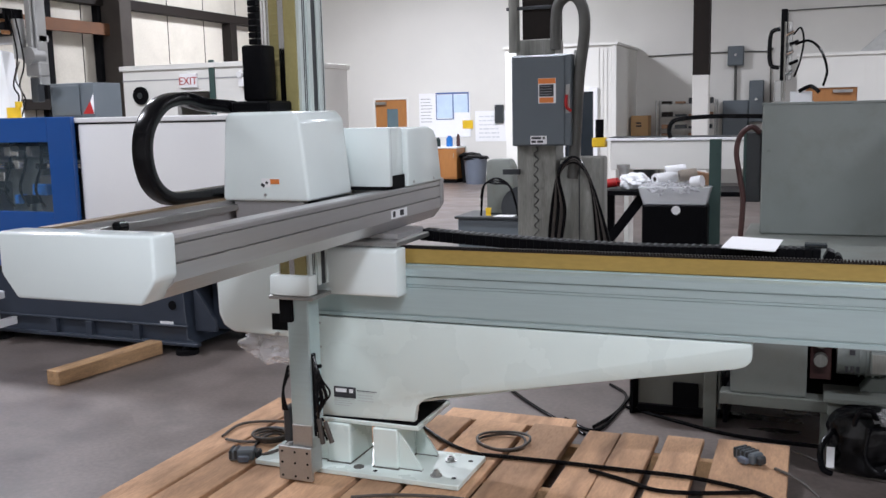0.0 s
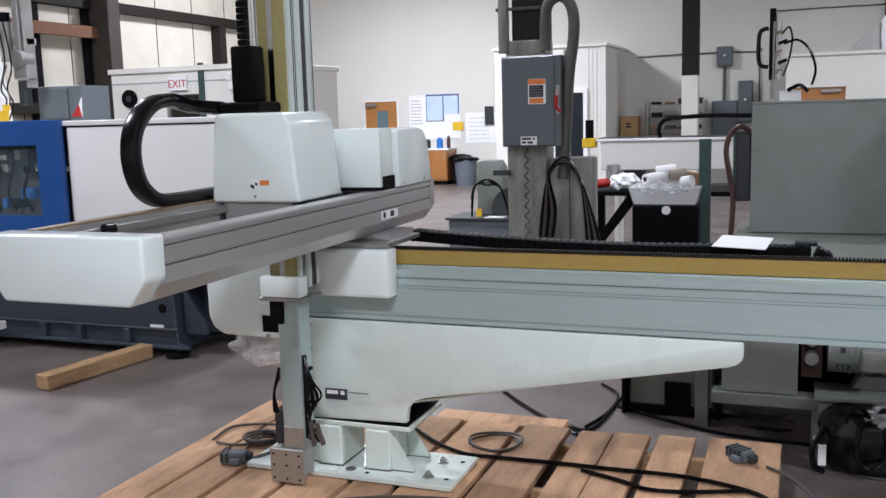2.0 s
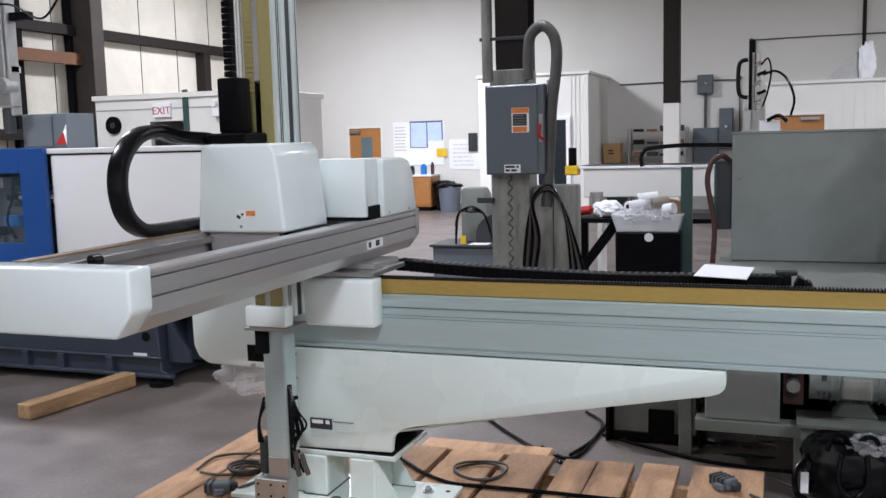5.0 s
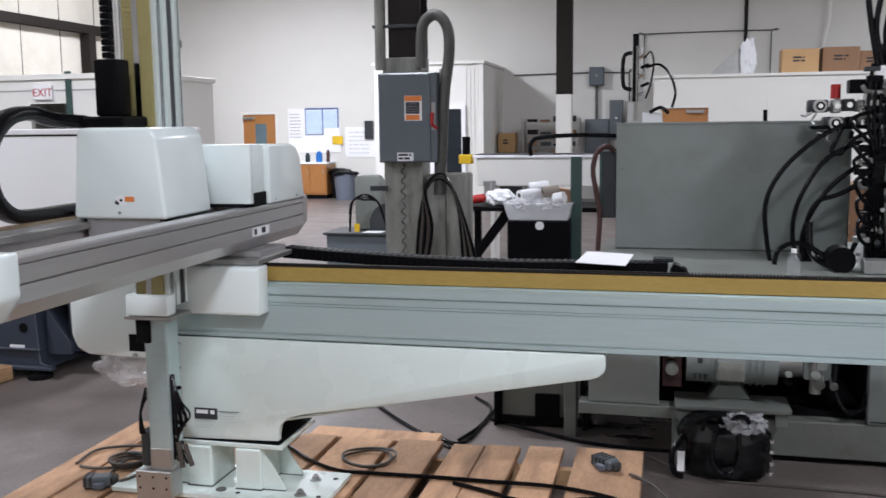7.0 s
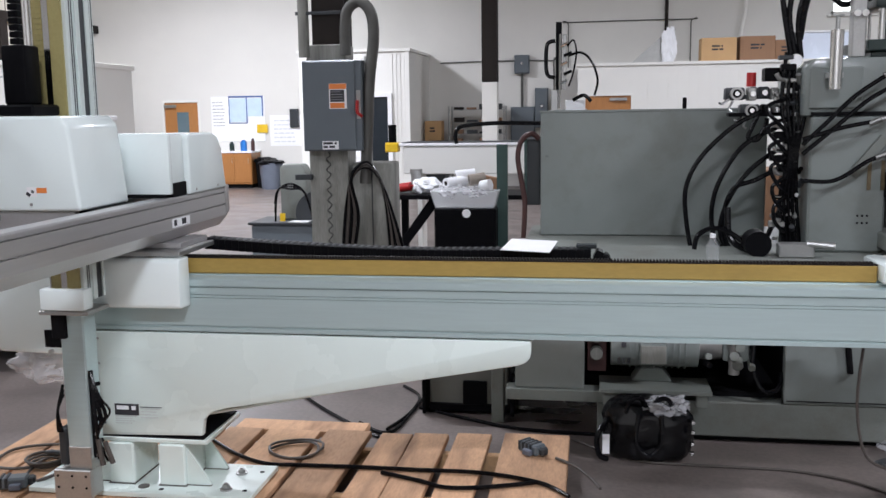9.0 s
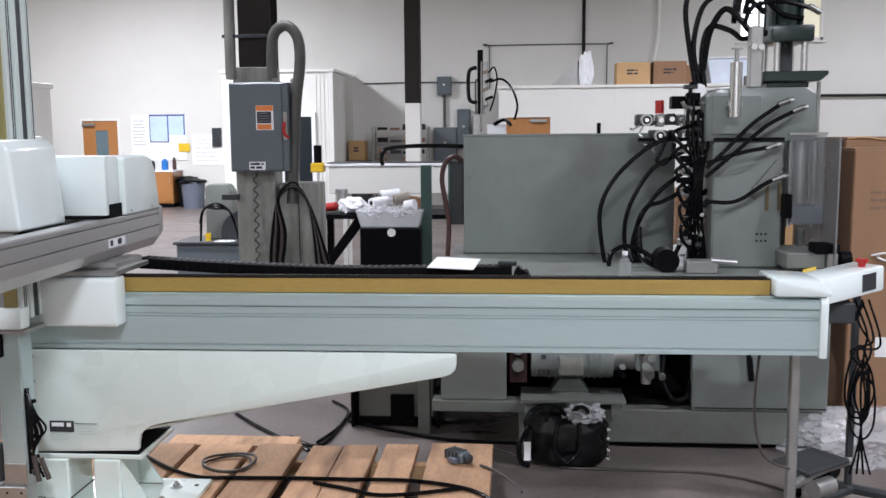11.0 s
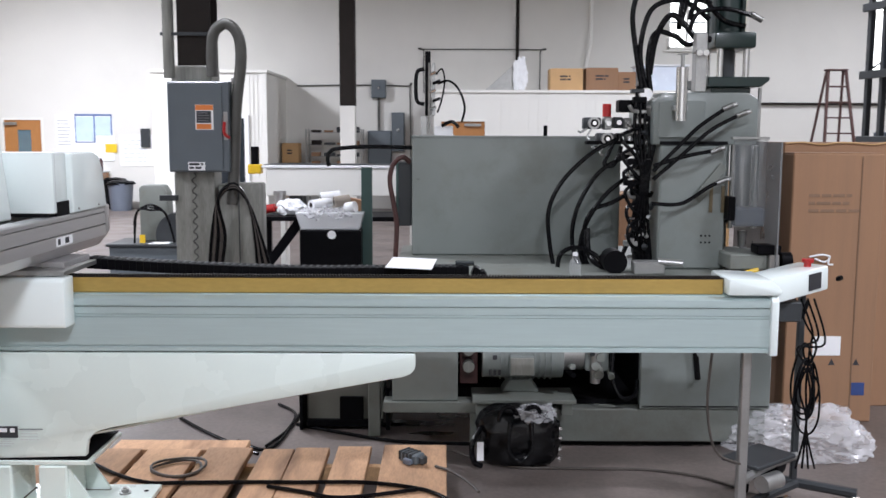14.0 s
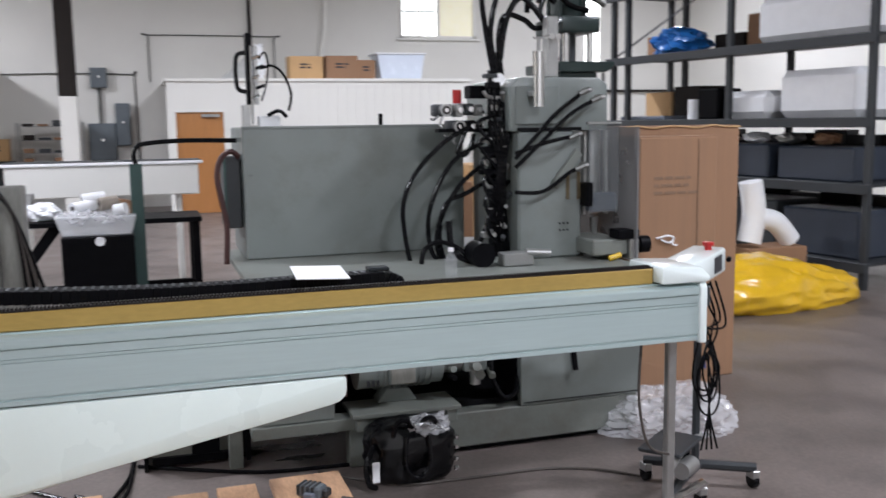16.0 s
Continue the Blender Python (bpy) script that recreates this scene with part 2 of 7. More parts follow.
def smooth_line(pts, steps=6):
    pts = [Vector(p) for p in pts]
    out = []
    for i in range(len(pts) - 1):
        a, b, c, d = pts[max(i - 1, 0)], pts[i], pts[i + 1], pts[min(i + 2, len(pts) - 1)]
        for k in range(steps):
            t = k / steps
            out.append(0.5 * ((2 * b) + (c - a) * t + (2 * a - 5 * b + 4 * c - d) * t * t + (3 * b - a - 3 * c + d) * t ** 3))
    return out + [pts[-1]]


def tube(pts, r, bm=None, steps=6, seg=8, flat=None, ribs=0.0):
    """A cable or hose through the points; flat: (half width, half height) of a flat section, with its width along x."""
    bm = bm or bmesh.new()
    line = smooth_line(pts, steps)
    rings = []
    carry = Vector((1, 0, 0))
    for i, p in enumerate(line):
        d = (line[min(i + 1, len(line) - 1)] - line[max(i - 1, 0)]).normalized()
        if flat:
            side = Vector((1, 0, 0))
        else:
            side = carry - d * carry.dot(d)
            if side.length < 0.05:
                side = d.orthogonal()
            side.normalize()
        carry = side
        nor = side.cross(d).normalized()
        k = 1 + (ribs if i % 2 else 0)
        ring = []
        for j in range(seg):
            a = 2 * math.pi * (j + 0.5) / seg
            c, s = math.cos(a), math.sin(a)
            if flat:
                e = 0.5
                c, s = math.copysign(abs(c) ** e, c), math.copysign(abs(s) ** e, s)
                ring.append(bm.verts.new(p + side * c * flat[0] * k + nor * s * flat[1] * k))
            else:
                ring.append(bm.verts.new(p + (side * c + nor * s) * r * k))
        rings.append(ring)
    for a, b in zip(rings, rings[1:]):
        for j in range(seg):
            bm.faces.new((a[j], a[(j + 1) % seg], b[(j + 1) % seg], b[j]))
    bm.faces.new(rings[0][::-1])
    bm.faces.new(rings[-1])
    return bm


def crumple(x, y, z, sx, sy, sz, seed=0, amp=0.35, freq=2.2, div=4, floor=None):
    """A crumpled heap: an uneven, creased closed shape."""
    bm = bmesh.new()
    bmesh.ops.create_icosphere(bm, subdivisions=div, radius=1)
    for v in bm.verts:
        p = v.co * freq + Vector((seed * 7.3, seed * 3.1, seed))
        k = 1 + amp * noise.noise(p) + amp * 0.5 * abs(noise.noise(p * 2.7)) + amp * 0.3 * noise.noise(p * 6)
        v.co = Vector((v.co.x * sx * k, v.co.y * sy * k, v.co.z * sz * k)) + Vector((x, y, z))
        if floor is not None and v.co.z < floor:
            v.co.z = floor + 0.002 * noise.noise(p * 5)
    return bm


def bars(name, parent, x0, x1, z1, rows, height, gap, y, material, seed=1, words=True, label=""):
    """Rows of plain bars that stand for small writing, on a face that looks to -y."""
    rnd = random.Random(seed)
    bm = bmesh.new()
    for i in range(rows):
        z = z1 - i * (height + gap)
        x, end = x0, x0 + (x1 - x0) * rnd.uniform(0.75, 1.0)
        while x < end:
            w = min(rnd.uniform(2.0, 5.0) * height if words else end - x0, end - x)
            if w > 0.3 * height:
                box(x, x + w, y - 0.0015, y, z - height, z, 0, bm)
            x += w + 0.7 * height
    return part(name, bm, material, parent, label)


def repeat(first, steps):
    """More pieces like the given part, on the same mesh, each moved by a step from it."""
    for v in steps:
        ob = new(first.name.split(".")[0], first.data)
        ob.parent = first.parent
        ob.location = v
        if "label" in first:
            ob["label"] = first["label"]


# ---- ceiling lamps ----
LAMPS = [(-7.8, 12.6, 740), (9.6, 13.4, 290), (-9.0, 4.4, 330), (-2.6, 4.6, 290), (1.0, -6.2, 430), (-7.2, -0.8, 260), (6.2, -1.6, 380), (3.2, 10.6, 350)]
LAMP_Z = 6.1
hb = thing("ceiling_lamp", (0, 0, LAMP_Z), "white rectangular high-bay lamp hung under the ceiling", "lamp", "ceiling lamps")
part("housing", box(-0.62, 0.62, -0.24, 0.24, LAMP_Z, LAMP_Z + 0.09, 0.01), M_WPAN, hb)
part("diffuser", box(-0.58, 0.58, -0.21, 0.21, LAMP_Z - 0.012, LAMP_Z - 0.002, 0.002), M_LAMP, hb, "glowing white diffuser")
for x in (-0.5, 0.5):
    part("hanger", rod((x, 0, LAMP_Z + 0.09), (x, 0, 6.6), 0.006, seg=6), M_STEEL, hb)
for i, (x, y, w) in enumerate(LAMPS):
    if i == 0:
        hb.location = (x, y, LAMP_Z)
    else:
        copy_thing(hb, pose(x, y, LAMP_Z))
    ld = bpy.data.lights.new("lamp_light", "AREA")
    ld.shape, ld.size, ld.size_y, ld.energy, ld.color = "RECTANGLE", 1.14, 0.4, w, (0.926, 0.957, 1.077)
    ld.spread = radians(172)
    lo = new("lamp_light", ld)
    lo.parent = None
    lo.location = (x, y, LAMP_Z - 0.03)

# ---- the hall ----
BACK, LEFT, RIGHT, FRONT, TOP = 18.2, -12.0, 13.0, -9.0, 6.6
single("floor", box(LEFT - 0.3, RIGHT + 0.3, FRONT - 0.3, BACK + 0.3, -0.3, 0, 0), M_CONC, "worn stained grey concrete floor", "floor", "structure")
single("ceiling", box(LEFT - 0.3, RIGHT + 0.3, FRONT - 0.3, BACK + 0.3, TOP, TOP + 0.2, 0), M_CEIL, "pale hall ceiling", "ceiling", "structure")
single("wall_left", box(LEFT - 0.25, LEFT, FRONT, BACK, 0, TOP, 0), M_LINER, "cream quilted liner between dark steel girts", "wall", "structure")
single("wall_right", box(RIGHT, RIGHT + 0.25, FRONT, BACK, 0, TOP, 0), M_WALL, "cream painted wall", "wall", "structure")
single("wall_front", box(LEFT, RIGHT, FRONT - 0.25, FRONT, 0, TOP, 0), M_WALL, "cream painted wall", "wall", "structure")


def wall_with_holes(name, x0, x1, y0, y1, z1, holes, material, label):
    """A wall along x, with openings (x0, x1, z0, z1) that go through it."""
    bm = bmesh.new()
    xs = sorted({x0, x1, *[h[0] for h in holes], *[h[1] for h in holes]})
    for a, b in zip(xs, xs[1:]):
        cuts = sorted((h[2], h[3]) for h in holes if h[0] <= a and h[1] >= b)
        z = 0
        for c, d in cuts:
            if c > z:
                box(a, b, y0, y1, z, c, 0, bm)
            z = d
        box(a, b, y0, y1, z, z1, 0, bm)
    bmesh.ops.remove_doubles(bm, verts=bm.verts, dist=0.0005)
    return single(name, bm, material, label, "wall", "structure")


W1 = (5.28, 7.15, 3.72, 5.05)
W2 = (10.0, 10.52, 3.08, 5.6)
D1 = (-10.25, -9.28, 0.0, 2.10)
wall_with_holes("wall_back", LEFT, RIGHT, BACK, BACK + 0.25, TOP, [W1, W2, D1], M_WALL, "smooth cream painted wall")
# Girts, columns and liner seams of the left wall.
wl = bpy.data.objects["wall_left"]
M_COLUMN = mat("grey_brown_column", (0.05, 0.042, 0.036), 0.6, spec=0.25, vary=0.2, scale=4, bump=0.03)
for z in (0.9, 2.0, 3.85):
    part("girt", box(LEFT + 0.002, LEFT + 0.2, FRONT, BACK, z - 0.09, z + 0.09, 0.004), M_GIRT, wl, "dark brown steel girt")
for y, w in ((10.45, 0.32), (4.2, 0.32), (-2.3, 0.32)):
    part("column", box(LEFT + 0.01, LEFT + 0.55, y - w / 2, y + w / 2, 0, TOP, 0.01), M_COLUMN, wl, "grey-brown steel column")
for y0, y1 in ((8.84, 9.06), (10.18, 10.28)):
    part("post", box(LEFT + 0.01, LEFT + 0.14, y0, y1, 0, TOP, 0.006), M_DARK, wl, "black steel post")
for y in (14.35, 7.6, 1.0):
    part("stud", box(LEFT + 0.01, LEFT + 0.24, y - 0.12, y + 0.12, 2.1, 3.75, 0.006), M_GIRT, wl, "dark brown steel stud")
seam = part("liner_seam", rod((LEFT + 0.004, FRONT + 0.6, 0), (LEFT + 0.004, FRONT + 0.62, TOP), 0.008, seg=6), M_GIRT, wl)
repeat(seam, [(0, 1.22 * k, 0) for k in range(1, 22)])

# Back wall: oak door, notice boards, window.
door = tagged(new("door_1"), "oak veneer door with a small dark window, closed", "door", kind="structure")
door.location = (D1[0], BACK, 0)
ORIGIN[door] = Vector(door.location)
bm = box(D1[0] + 0.05, D1[0] + 0.36, BACK + 0.02, BACK + 0.065, 0.01, 2.05, 0)
box(D1[1] - 0.30, D1[1] - 0.05, BACK + 0.02, BACK + 0.065, 0.01, 2.05, 0, bm)
box(D1[0] + 0.36, D1[1] - 0.30, BACK + 0.02, BACK + 0.065, 0.01, 1.22, 0, bm)
box(D1[0] + 0.36, D1[1] - 0.30, BACK + 0.02, BACK + 0.065, 1.82, 2.05, 0, bm)
part("leaf", bm, M_DOOR, door)
part("pane", box(D1[0] + 0.36, D1[1] - 0.30, BACK + 0.035, BACK + 0.05, 1.22, 1.82, 0), M_WINGLASS, door, "dark glass pane")
bm = box(D1[0], D1[0] + 0.05, BACK - 0.012, BACK + 0.1, 0, 2.10, 0.003)
box(D1[1] - 0.05, D1[1], BACK - 0.012, BACK + 0.1, 0, 2.10, 0.003, bm)
box(D1[0] + 0.05, D1[1] - 0.05, BACK - 0.012, BACK + 0.1, 2.05, 2.10, 0.003, bm)
part("frame", bm, M_PART, door)
bm = rod((D1[1] - 0.12, BACK + 0.02, 0.98), (D1[1] - 0.12, BACK - 0.05, 0.98), 0.015)
rod((D1[1] - 0.12, BACK - 0.05, 0.98), (D1[1] - 0.12, BACK - 0.07, 0.98), 0.03, bm)
part("door_knob", bm, M_CHROME, door)
bm = box(D1[0] + 0.06, D1[0] + 0.36, BACK - 0.06, BACK + 0.02, 1.93, 2.0, 0.006)
box(D1[0] + 0.1, D1[0] + 0.4, BACK - 0.09, BACK - 0.07, 1.98, 2.0, 0.003, bm)
part("door_closer", bm, M_STEEL, door)
part("push_plate", box(D1[0] + 0.42, D1[0] + 0.64, BACK + 0.012, BACK + 0.018, 1.05, 1.16, 0.002), M_INK, door, "small black notice")
# Unseen black plate closes the opening where an unlit room would be.
single("wall_plate", box(D1[0], D1[1], BACK + 0.1, BACK + 0.25, 0, 2.1, 0), M_DARK, "black plate behind the door in place of an unlit room", "backing", "structure")

win = tagged(new("window_1"), "high window with pale yellow blinds and bright daylight", "window", kind="structure")
win.location = (W1[0], BACK, W1[2])
ORIGIN[win] = Vector(win.location)
bm = bmesh.new()
for a, b, c, d in ((W1[0], W1[1], W1[2], W1[2] + 0.06), (W1[0], W1[1], W1[3] - 0.06, W1[3]), (W1[0], W1[0] + 0.06, W1[2], W1[3]), (W1[1] - 0.06, W1[1], W1[2], W1[3]), (6.18, 6.26, W1[2] + 0.06, W1[3] - 0.06), (5.70, 5.76, W1[2] + 0.06, W1[3] - 0.06)):
    box(a, b, BACK - 0.02, BACK + 0.1, c, d, 0.004, bm)
part("window_frame", bm, M_PART, win)
part("window_sill", box(W1[0] - 0.08, W1[1] + 0.08, BACK - 0.08, BACK - 0.002, W1[2] - 0.05, W1[2] - 0.01, 0.006), M_PART, win)
# Blind glows faintly in place of daylight passing through it.
M_BLIND = glow("sunlit_yellow_blind", (0.82, 0.78, 0.60), 0.3)
part("blind", box(6.26, W1[1] - 0.06, BACK + 0.03, BACK + 0.045, W1[2] + 0.06, W1[3] - 0.06, 0), M_BLIND, win, "pale yellow blind")
for z0, z1 in ((W1[2] + 0.06, 4.32), (4.36, W1[3] - 0.06)):
    for a, b in ((W1[0] + 0.06, 5.70), (5.76, 6.18)):
        part("pane", box(a, b, BACK + 0.05, BACK + 0.06, z0, z1, 0), M_LIT, win, "bright daylight pane")


win = tagged(new("window_2"), "tall narrow window with bright daylight", "window", kind="structure")
win.location = (W2[0], BACK, W2[2])
ORIGIN[win] = Vector(win.location)
bm = bmesh.new()
for a, b, c, d in ((W2[0], W2[1], W2[2], W2[2] + 0.05), (W2[0], W2[1], W2[3] - 0.05, W2[3]), (W2[0], W2[0] + 0.05, W2[2] + 0.05, W2[3] - 0.05), (W2[1] - 0.05, W2[1], W2[2] + 0.05, W2[3] - 0.05)):
    box(a, b, BACK - 0.01, BACK + 0.1, c, d, 0.004, bm)
part("window_frame", bm, M_PART, win)
part("pane", box(W2[0] + 0.05, W2[1] - 0.05, BACK + 0.05, BACK + 0.06, W2[2] + 0.05, W2[3] - 0.05, 0), M_LIT, win, "bright daylight pane")


def notice_board():
    x0, x1 = -8.98, -7.62
    t = thing("notice_board", (x0, BACK, 1.2), "white notice boards with papers and a blue-framed sheet on the wall", "notice board")
    part("board", box(x0, x1, BACK - 0.025, BACK - 0.002, 1.1, 2.18, 0.004), M_PAPER, t)
    fx0, fx1 = -8.52, -7.65
    M_BF = mat("blue_frame", (0.08, 0.14, 0.33), 0.4)
    bm = bmesh.new()
    for a, b, c, d in ((fx0, fx1, 2.15, 2.19), (fx0, fx0 + 0.02, 1.55, 2.15), (-8.08, -8.05, 1.55, 2.15), (fx1 - 0.03, fx1, 1.7, 2.15), (fx0, -8.05, 1.53, 1.55)):
        box(a, b, BACK - 0.04, BACK - 0.027, c, d, 0.002, bm)
    part("frame", bm, M_BF, t, "thin blue frame")
    M_BP = mat("pale_blue_sheet", (0.55, 0.68, 0.85), 0.5)
    part("sheet", box(fx0 + 0.02, -8.08, BACK - 0.034, BACK - 0.027, 1.57, 2.13, 0), M_BP, t, "pale blue sheet")
    part("sheet", box(-8.05, fx1 - 0.03, BACK - 0.033, BACK - 0.027, 1.7, 2.13, 0), M_BP, t, "pale blue sheet")
    for k in range(8):
        bars("writing_line", t, -8.93, -8.6, 2.05 - 0.08 * k, 1, 0.02, 0.06, BACK - 0.027, M_GREYINK, 3 + k)
    part("yellow_note", box(-7.82, -7.55, BACK - 0.045, BACK - 0.041, 1.30, 1.50, 0), M_YEL, t, "yellow notice")
    part("map_sheet", box(-7.5, -6.65, BACK - 0.012, BACK - 0.003, 0.98, 1.72, 0), M_PAPER, t, "large pale wall chart")
    bars("chart_marks", t, -7.4, -6.75, 1.6, 6, 0.03, 0.07, BACK - 0.0125, mat("faint_ink", (0.62, 0.64, 0.66), 0.6), 5)


notice_board()


def wall_cabinet():
    x0, x1, y0 = -9.02, -7.78, BACK - 0.62
    t = thing("base_cabinet", (x0, y0, 0), "wooden base cabinet with pale worktop against the wall", "cabinet")
    part("body", box(x0, x1, y0, BACK - 0.01, 0.1, 0.84, 0.004), M_DOOR, t)
    part("plinth", box(x0 + 0.03, x1 - 0.03, y0 + 0.05, BACK - 0.02, 0, 0.1, 0), M_DARK, t)
    part("worktop", box(x0 - 0.03, x1 + 0.03, y0 - 0.03, BACK - 0.01, 0.84, 0.88, 0.005), M_PAPER, t, "white worktop")
    for i in range(3):
        a = x0 + 0.02 + i * 0.405
        d = part("door", box(a, a + 0.39, y0 - 0.02, y0 - 0.001, 0.14, 0.82, 0.005), M_DOOR, t)
        part("handle", rod((a + 0.34, y0 - 0.03, 0.6), (a + 0.34, y0 - 0.03, 0.72), 0.006, seg=8), M_STEEL, d)
    for n, x, w, h, m, lab in (("bottle", -8.35, 0.12, 0.22, M_GREEN, "dark green bottle on the worktop"), ("canister", -8.05, 0.16, 0.26, M_BLUEP, "blue canister on the worktop"), ("jug", -7.82, 0.09, 0.3, M_REDHOSE, "small reddish jug on the worktop")):
        bm = rod((x, y0 + 0.25, 0.88), (x, y0 + 0.25, 0.88 + h * 0.75), w / 2, seg=16)
        rod((x, y0 + 0.25, 0.88 + h * 0.75), (x, y0 + 0.25, 0.88 + h), w / 2, bm, 16, w / 5)
        single(n, bm, m, lab, n, at=(x, y0 + 0.25, 0.88))


wall_cabinet()


def waste_bin(x, y, r, h, material, label):
    t = thing("waste_bin", (x, y, 0), label, "bin")
    part("body", rod((x, y, 0), (x, y, h), r * 0.82, seg=24, r2=r), material, t)
    part("bag", crumple(x, y, h, r * 1.02, r * 1.02, 0.07, 3, 0.3), M_BLACKP, t, "black liner bag")


waste_bin(-7.25, BACK - 0.75, 0.28, 0.62, M_BIN, "round grey-blue waste bin with a black liner")
waste_bin(-7.55, BACK - 0.3, 0.24, 0.66, M_DARK, "round black waste bin by the cabinet")

# Pale wall that stands out at the oak door, and a chair beside it.
single("wall_stub", box(-11.95, -10.5, 16.9, 17.05, 0, 2.05, 0.004), M_WALL, "pale low partition beside the door", "wall", "structure")
bm = bmesh.new()
box(-10.9, -10.45, 15.7, 16.15, 0.42, 0.5, 0.01, bm)
chair = thing("office_chair", (-10.7, 15.9, 0), "small dark grey chair against the partition", "chair")
part("seat", bm, M_BIN, chair)
part("backrest", box(-10.9, -10.45, 16.12, 16.18, 0.55, 0.95, 0.02), M_BIN, chair)
for dx in (-0.19, 0.19):
    for dy in (-0.19, 0.19):
        part("leg", rod((-10.675 + dx, 15.92 + dy, 0), (-10.675 + dx, 15.92 + dy, 0.42), 0.015, seg=8), M_BLACKP, chair)

# Ribbed partition room with its flat top, which carries boxes.
PY = 16.0
PD = (0.02, 1.02, 0.0, 2.06)
wall_with_holes("partition_wall", -0.1, 6.2, PY, PY + 0.12, 2.62, [PD], M_PART, "white ribbed panel partition with a flat top")
single("partition_roof", box(-0.12, 6.22, PY - 0.04, BACK - 0.01, 2.62, 2.68, 0.004), M_PART, "flat white top of the partition room", "roof", "structure")
single("partition_side", box(6.1, 6.2, PY + 0.12, BACK, 0, 2.62, 0), M_PART, "white panel side of the partition room", "wall", "structure")
pw = bpy.data.objects["partition_wall"]
rib = part("rib", box(1.1, 1.112, PY - 0.01, PY - 0.001, 0.02, 2.6, 0), M_PART, pw)
repeat(rib, [(0.2 * k, 0, 0) for k in range(1, 26)])
pd = tagged(new("door_2"), "closed oak veneer door in the white partition", "door", kind="structure")
pd.location = (PD[0], PY, 0)
ORIGIN[pd] = Vector(pd.location)
part("leaf", box(PD[0] + 0.04, PD[1] - 0.04, PY + 0.03, PY + 0.075, 0.01, 2.02, 0.002), M_DOOR, pd)
bm = box(PD[0], PD[0] + 0.04, PY - 0.012, PY + 0.1, 0, 2.06, 0.003)
box(PD[1] - 0.04, PD[1], PY - 0.012, PY + 0.1, 0, 2.06, 0.003, bm)
box(PD[0] + 0.04, PD[1] - 0.04, PY - 0.012, PY + 0.1, 2.02, 2.06, 0.003, bm)
part("frame", bm, M_PART, pd)
part("door_closer", box(0.55, 0.9, PY - 0.04, PY + 0.03, 1.92, 1.98, 0.005), M_STEEL, pd)


def carton(x0, x1, y0, y1, z0, z1, material, label, turn=0, seed=1, marks=True):
    c = ((x0 + x1) / 2, (y0 + y1) / 2, z0)
    t = thing("carton", c, label, "box")
    part("body", box(x0, x1, y0, y1, z0, z1, 0.008, turn=(0, 0, turn), about=c), material, t)
    mid = (y0 + y1) / 2
    part("tape", box(x0 - 0.001, x1 + 0.001, mid - 0.025, mid + 0.025, z1 - 0.06, z1 + 0.002, 0.001, turn=(0, 0, turn), about=c), M_CARD2, t, "strip of packing tape")
    if marks and not turn:
        w = x1 - x0
        bars("print", t, x0 + 0.3 * w, x0 + 0.7 * w, z0 + 0.68 * (z1 - z0), 2, 0.035, 0.03, y0 - 0.001, M_INK, seed)


carton(2.36, 3.05, 16.15, 16.65, 2.68, 3.14, M_CARD2, "tan cardboard carton on the partition roof")
carton(3.12, 3.80, 16.2, 16.75, 2.68, 3.16, M_CARD, "brown cardboard carton on the partition roof", seed=2)
carton(3.82, 4.2, 16.3, 16.8, 2.68, 3.08, M_CARD, "small brown carton on the partition roof", seed=3)


def plastic_tote():
    t = thing("storage_tote", (4.8, 16.5, 2.68), "pale translucent storage tote on the partition roof", "tote")
    bm = prism([(4.32, 2.685), (5.2, 2.685), (5.28, 3.2), (4.24, 3.2)], "y", 16.25, 16.9, 0.012)
    part("body", bm, mat("milky_plastic", (0.68, 0.74, 0.84), 0.25, vary=0.04), t)
    part("lid", box(4.2, 5.32, 16.22, 16.93, 3.2, 3.235, 0.008), M_FOAM, t, "white lid")


plastic_tote()
single("plastic_bag", crumple(1.74, 16.36, 3.0, 0.13, 0.06, 0.36, 5, 0.5, 2.6, floor=2.685), M_FOAM, "white plastic bag hanging over a leaning sheet", "bag", at=(1.74, 16.36, 2.68))
bm = prism([(0.99, 2.685), (1.63, 2.685), (1.88, 3.36), (1.79, 3.40)], "y", 16.46, 16.49, 0.003)
single("steel_sheet", bm, M_STEEL, "silvery grey sheet standing on the partition roof", "sheet", at=(1.3, 16.45, 2.68))
bm = tube([(1.81, BACK - 0.05, 6.5), (1.81, BACK - 0.05, 5.0), (1.81, BACK - 0.05, 4.0), (1.81, BACK - 0.05, 3.3)], 0.04)
single("downpipe", bm, M_GIRT, "dark pipe down the back wall", "pipe", "structure")
bm = tube([(3.5, BACK - 0.05, 6.5), (3.5, BACK - 0.05, 4.1), (3.44, BACK - 0.06, 3.6), (3.36, BACK - 0.06, 3.1), (3.3, BACK - 0.06, 2.7)], 0.045)
single("vent_pipe", bm, M_PART, "white vent pipe with a grey elbow", "pipe", "structure")
bm = tube([(-0.35, BACK - 0.03, 2.7), (-0.35, BACK - 0.03, 3.64), (-0.28, BACK - 0.03, 3.70), (2.28, BACK - 0.03, 3.70), (2.34, BACK - 0.03, 3.63), (2.34, BACK - 0.03, 2.7)], 0.013)
tube([(-3.3, BACK - 0.03, 2.86), (-2.0, BACK - 0.03, 2.88), (-0.75, BACK - 0.03, 2.86), (-0.68, BACK - 0.03, 2.78), (-0.66, BACK - 0.03, 1.0)], 0.015, bm)
single("wall_conduit", bm, M_CONDUIT, "thin grey conduit on the back wall", "conduit", "structure")
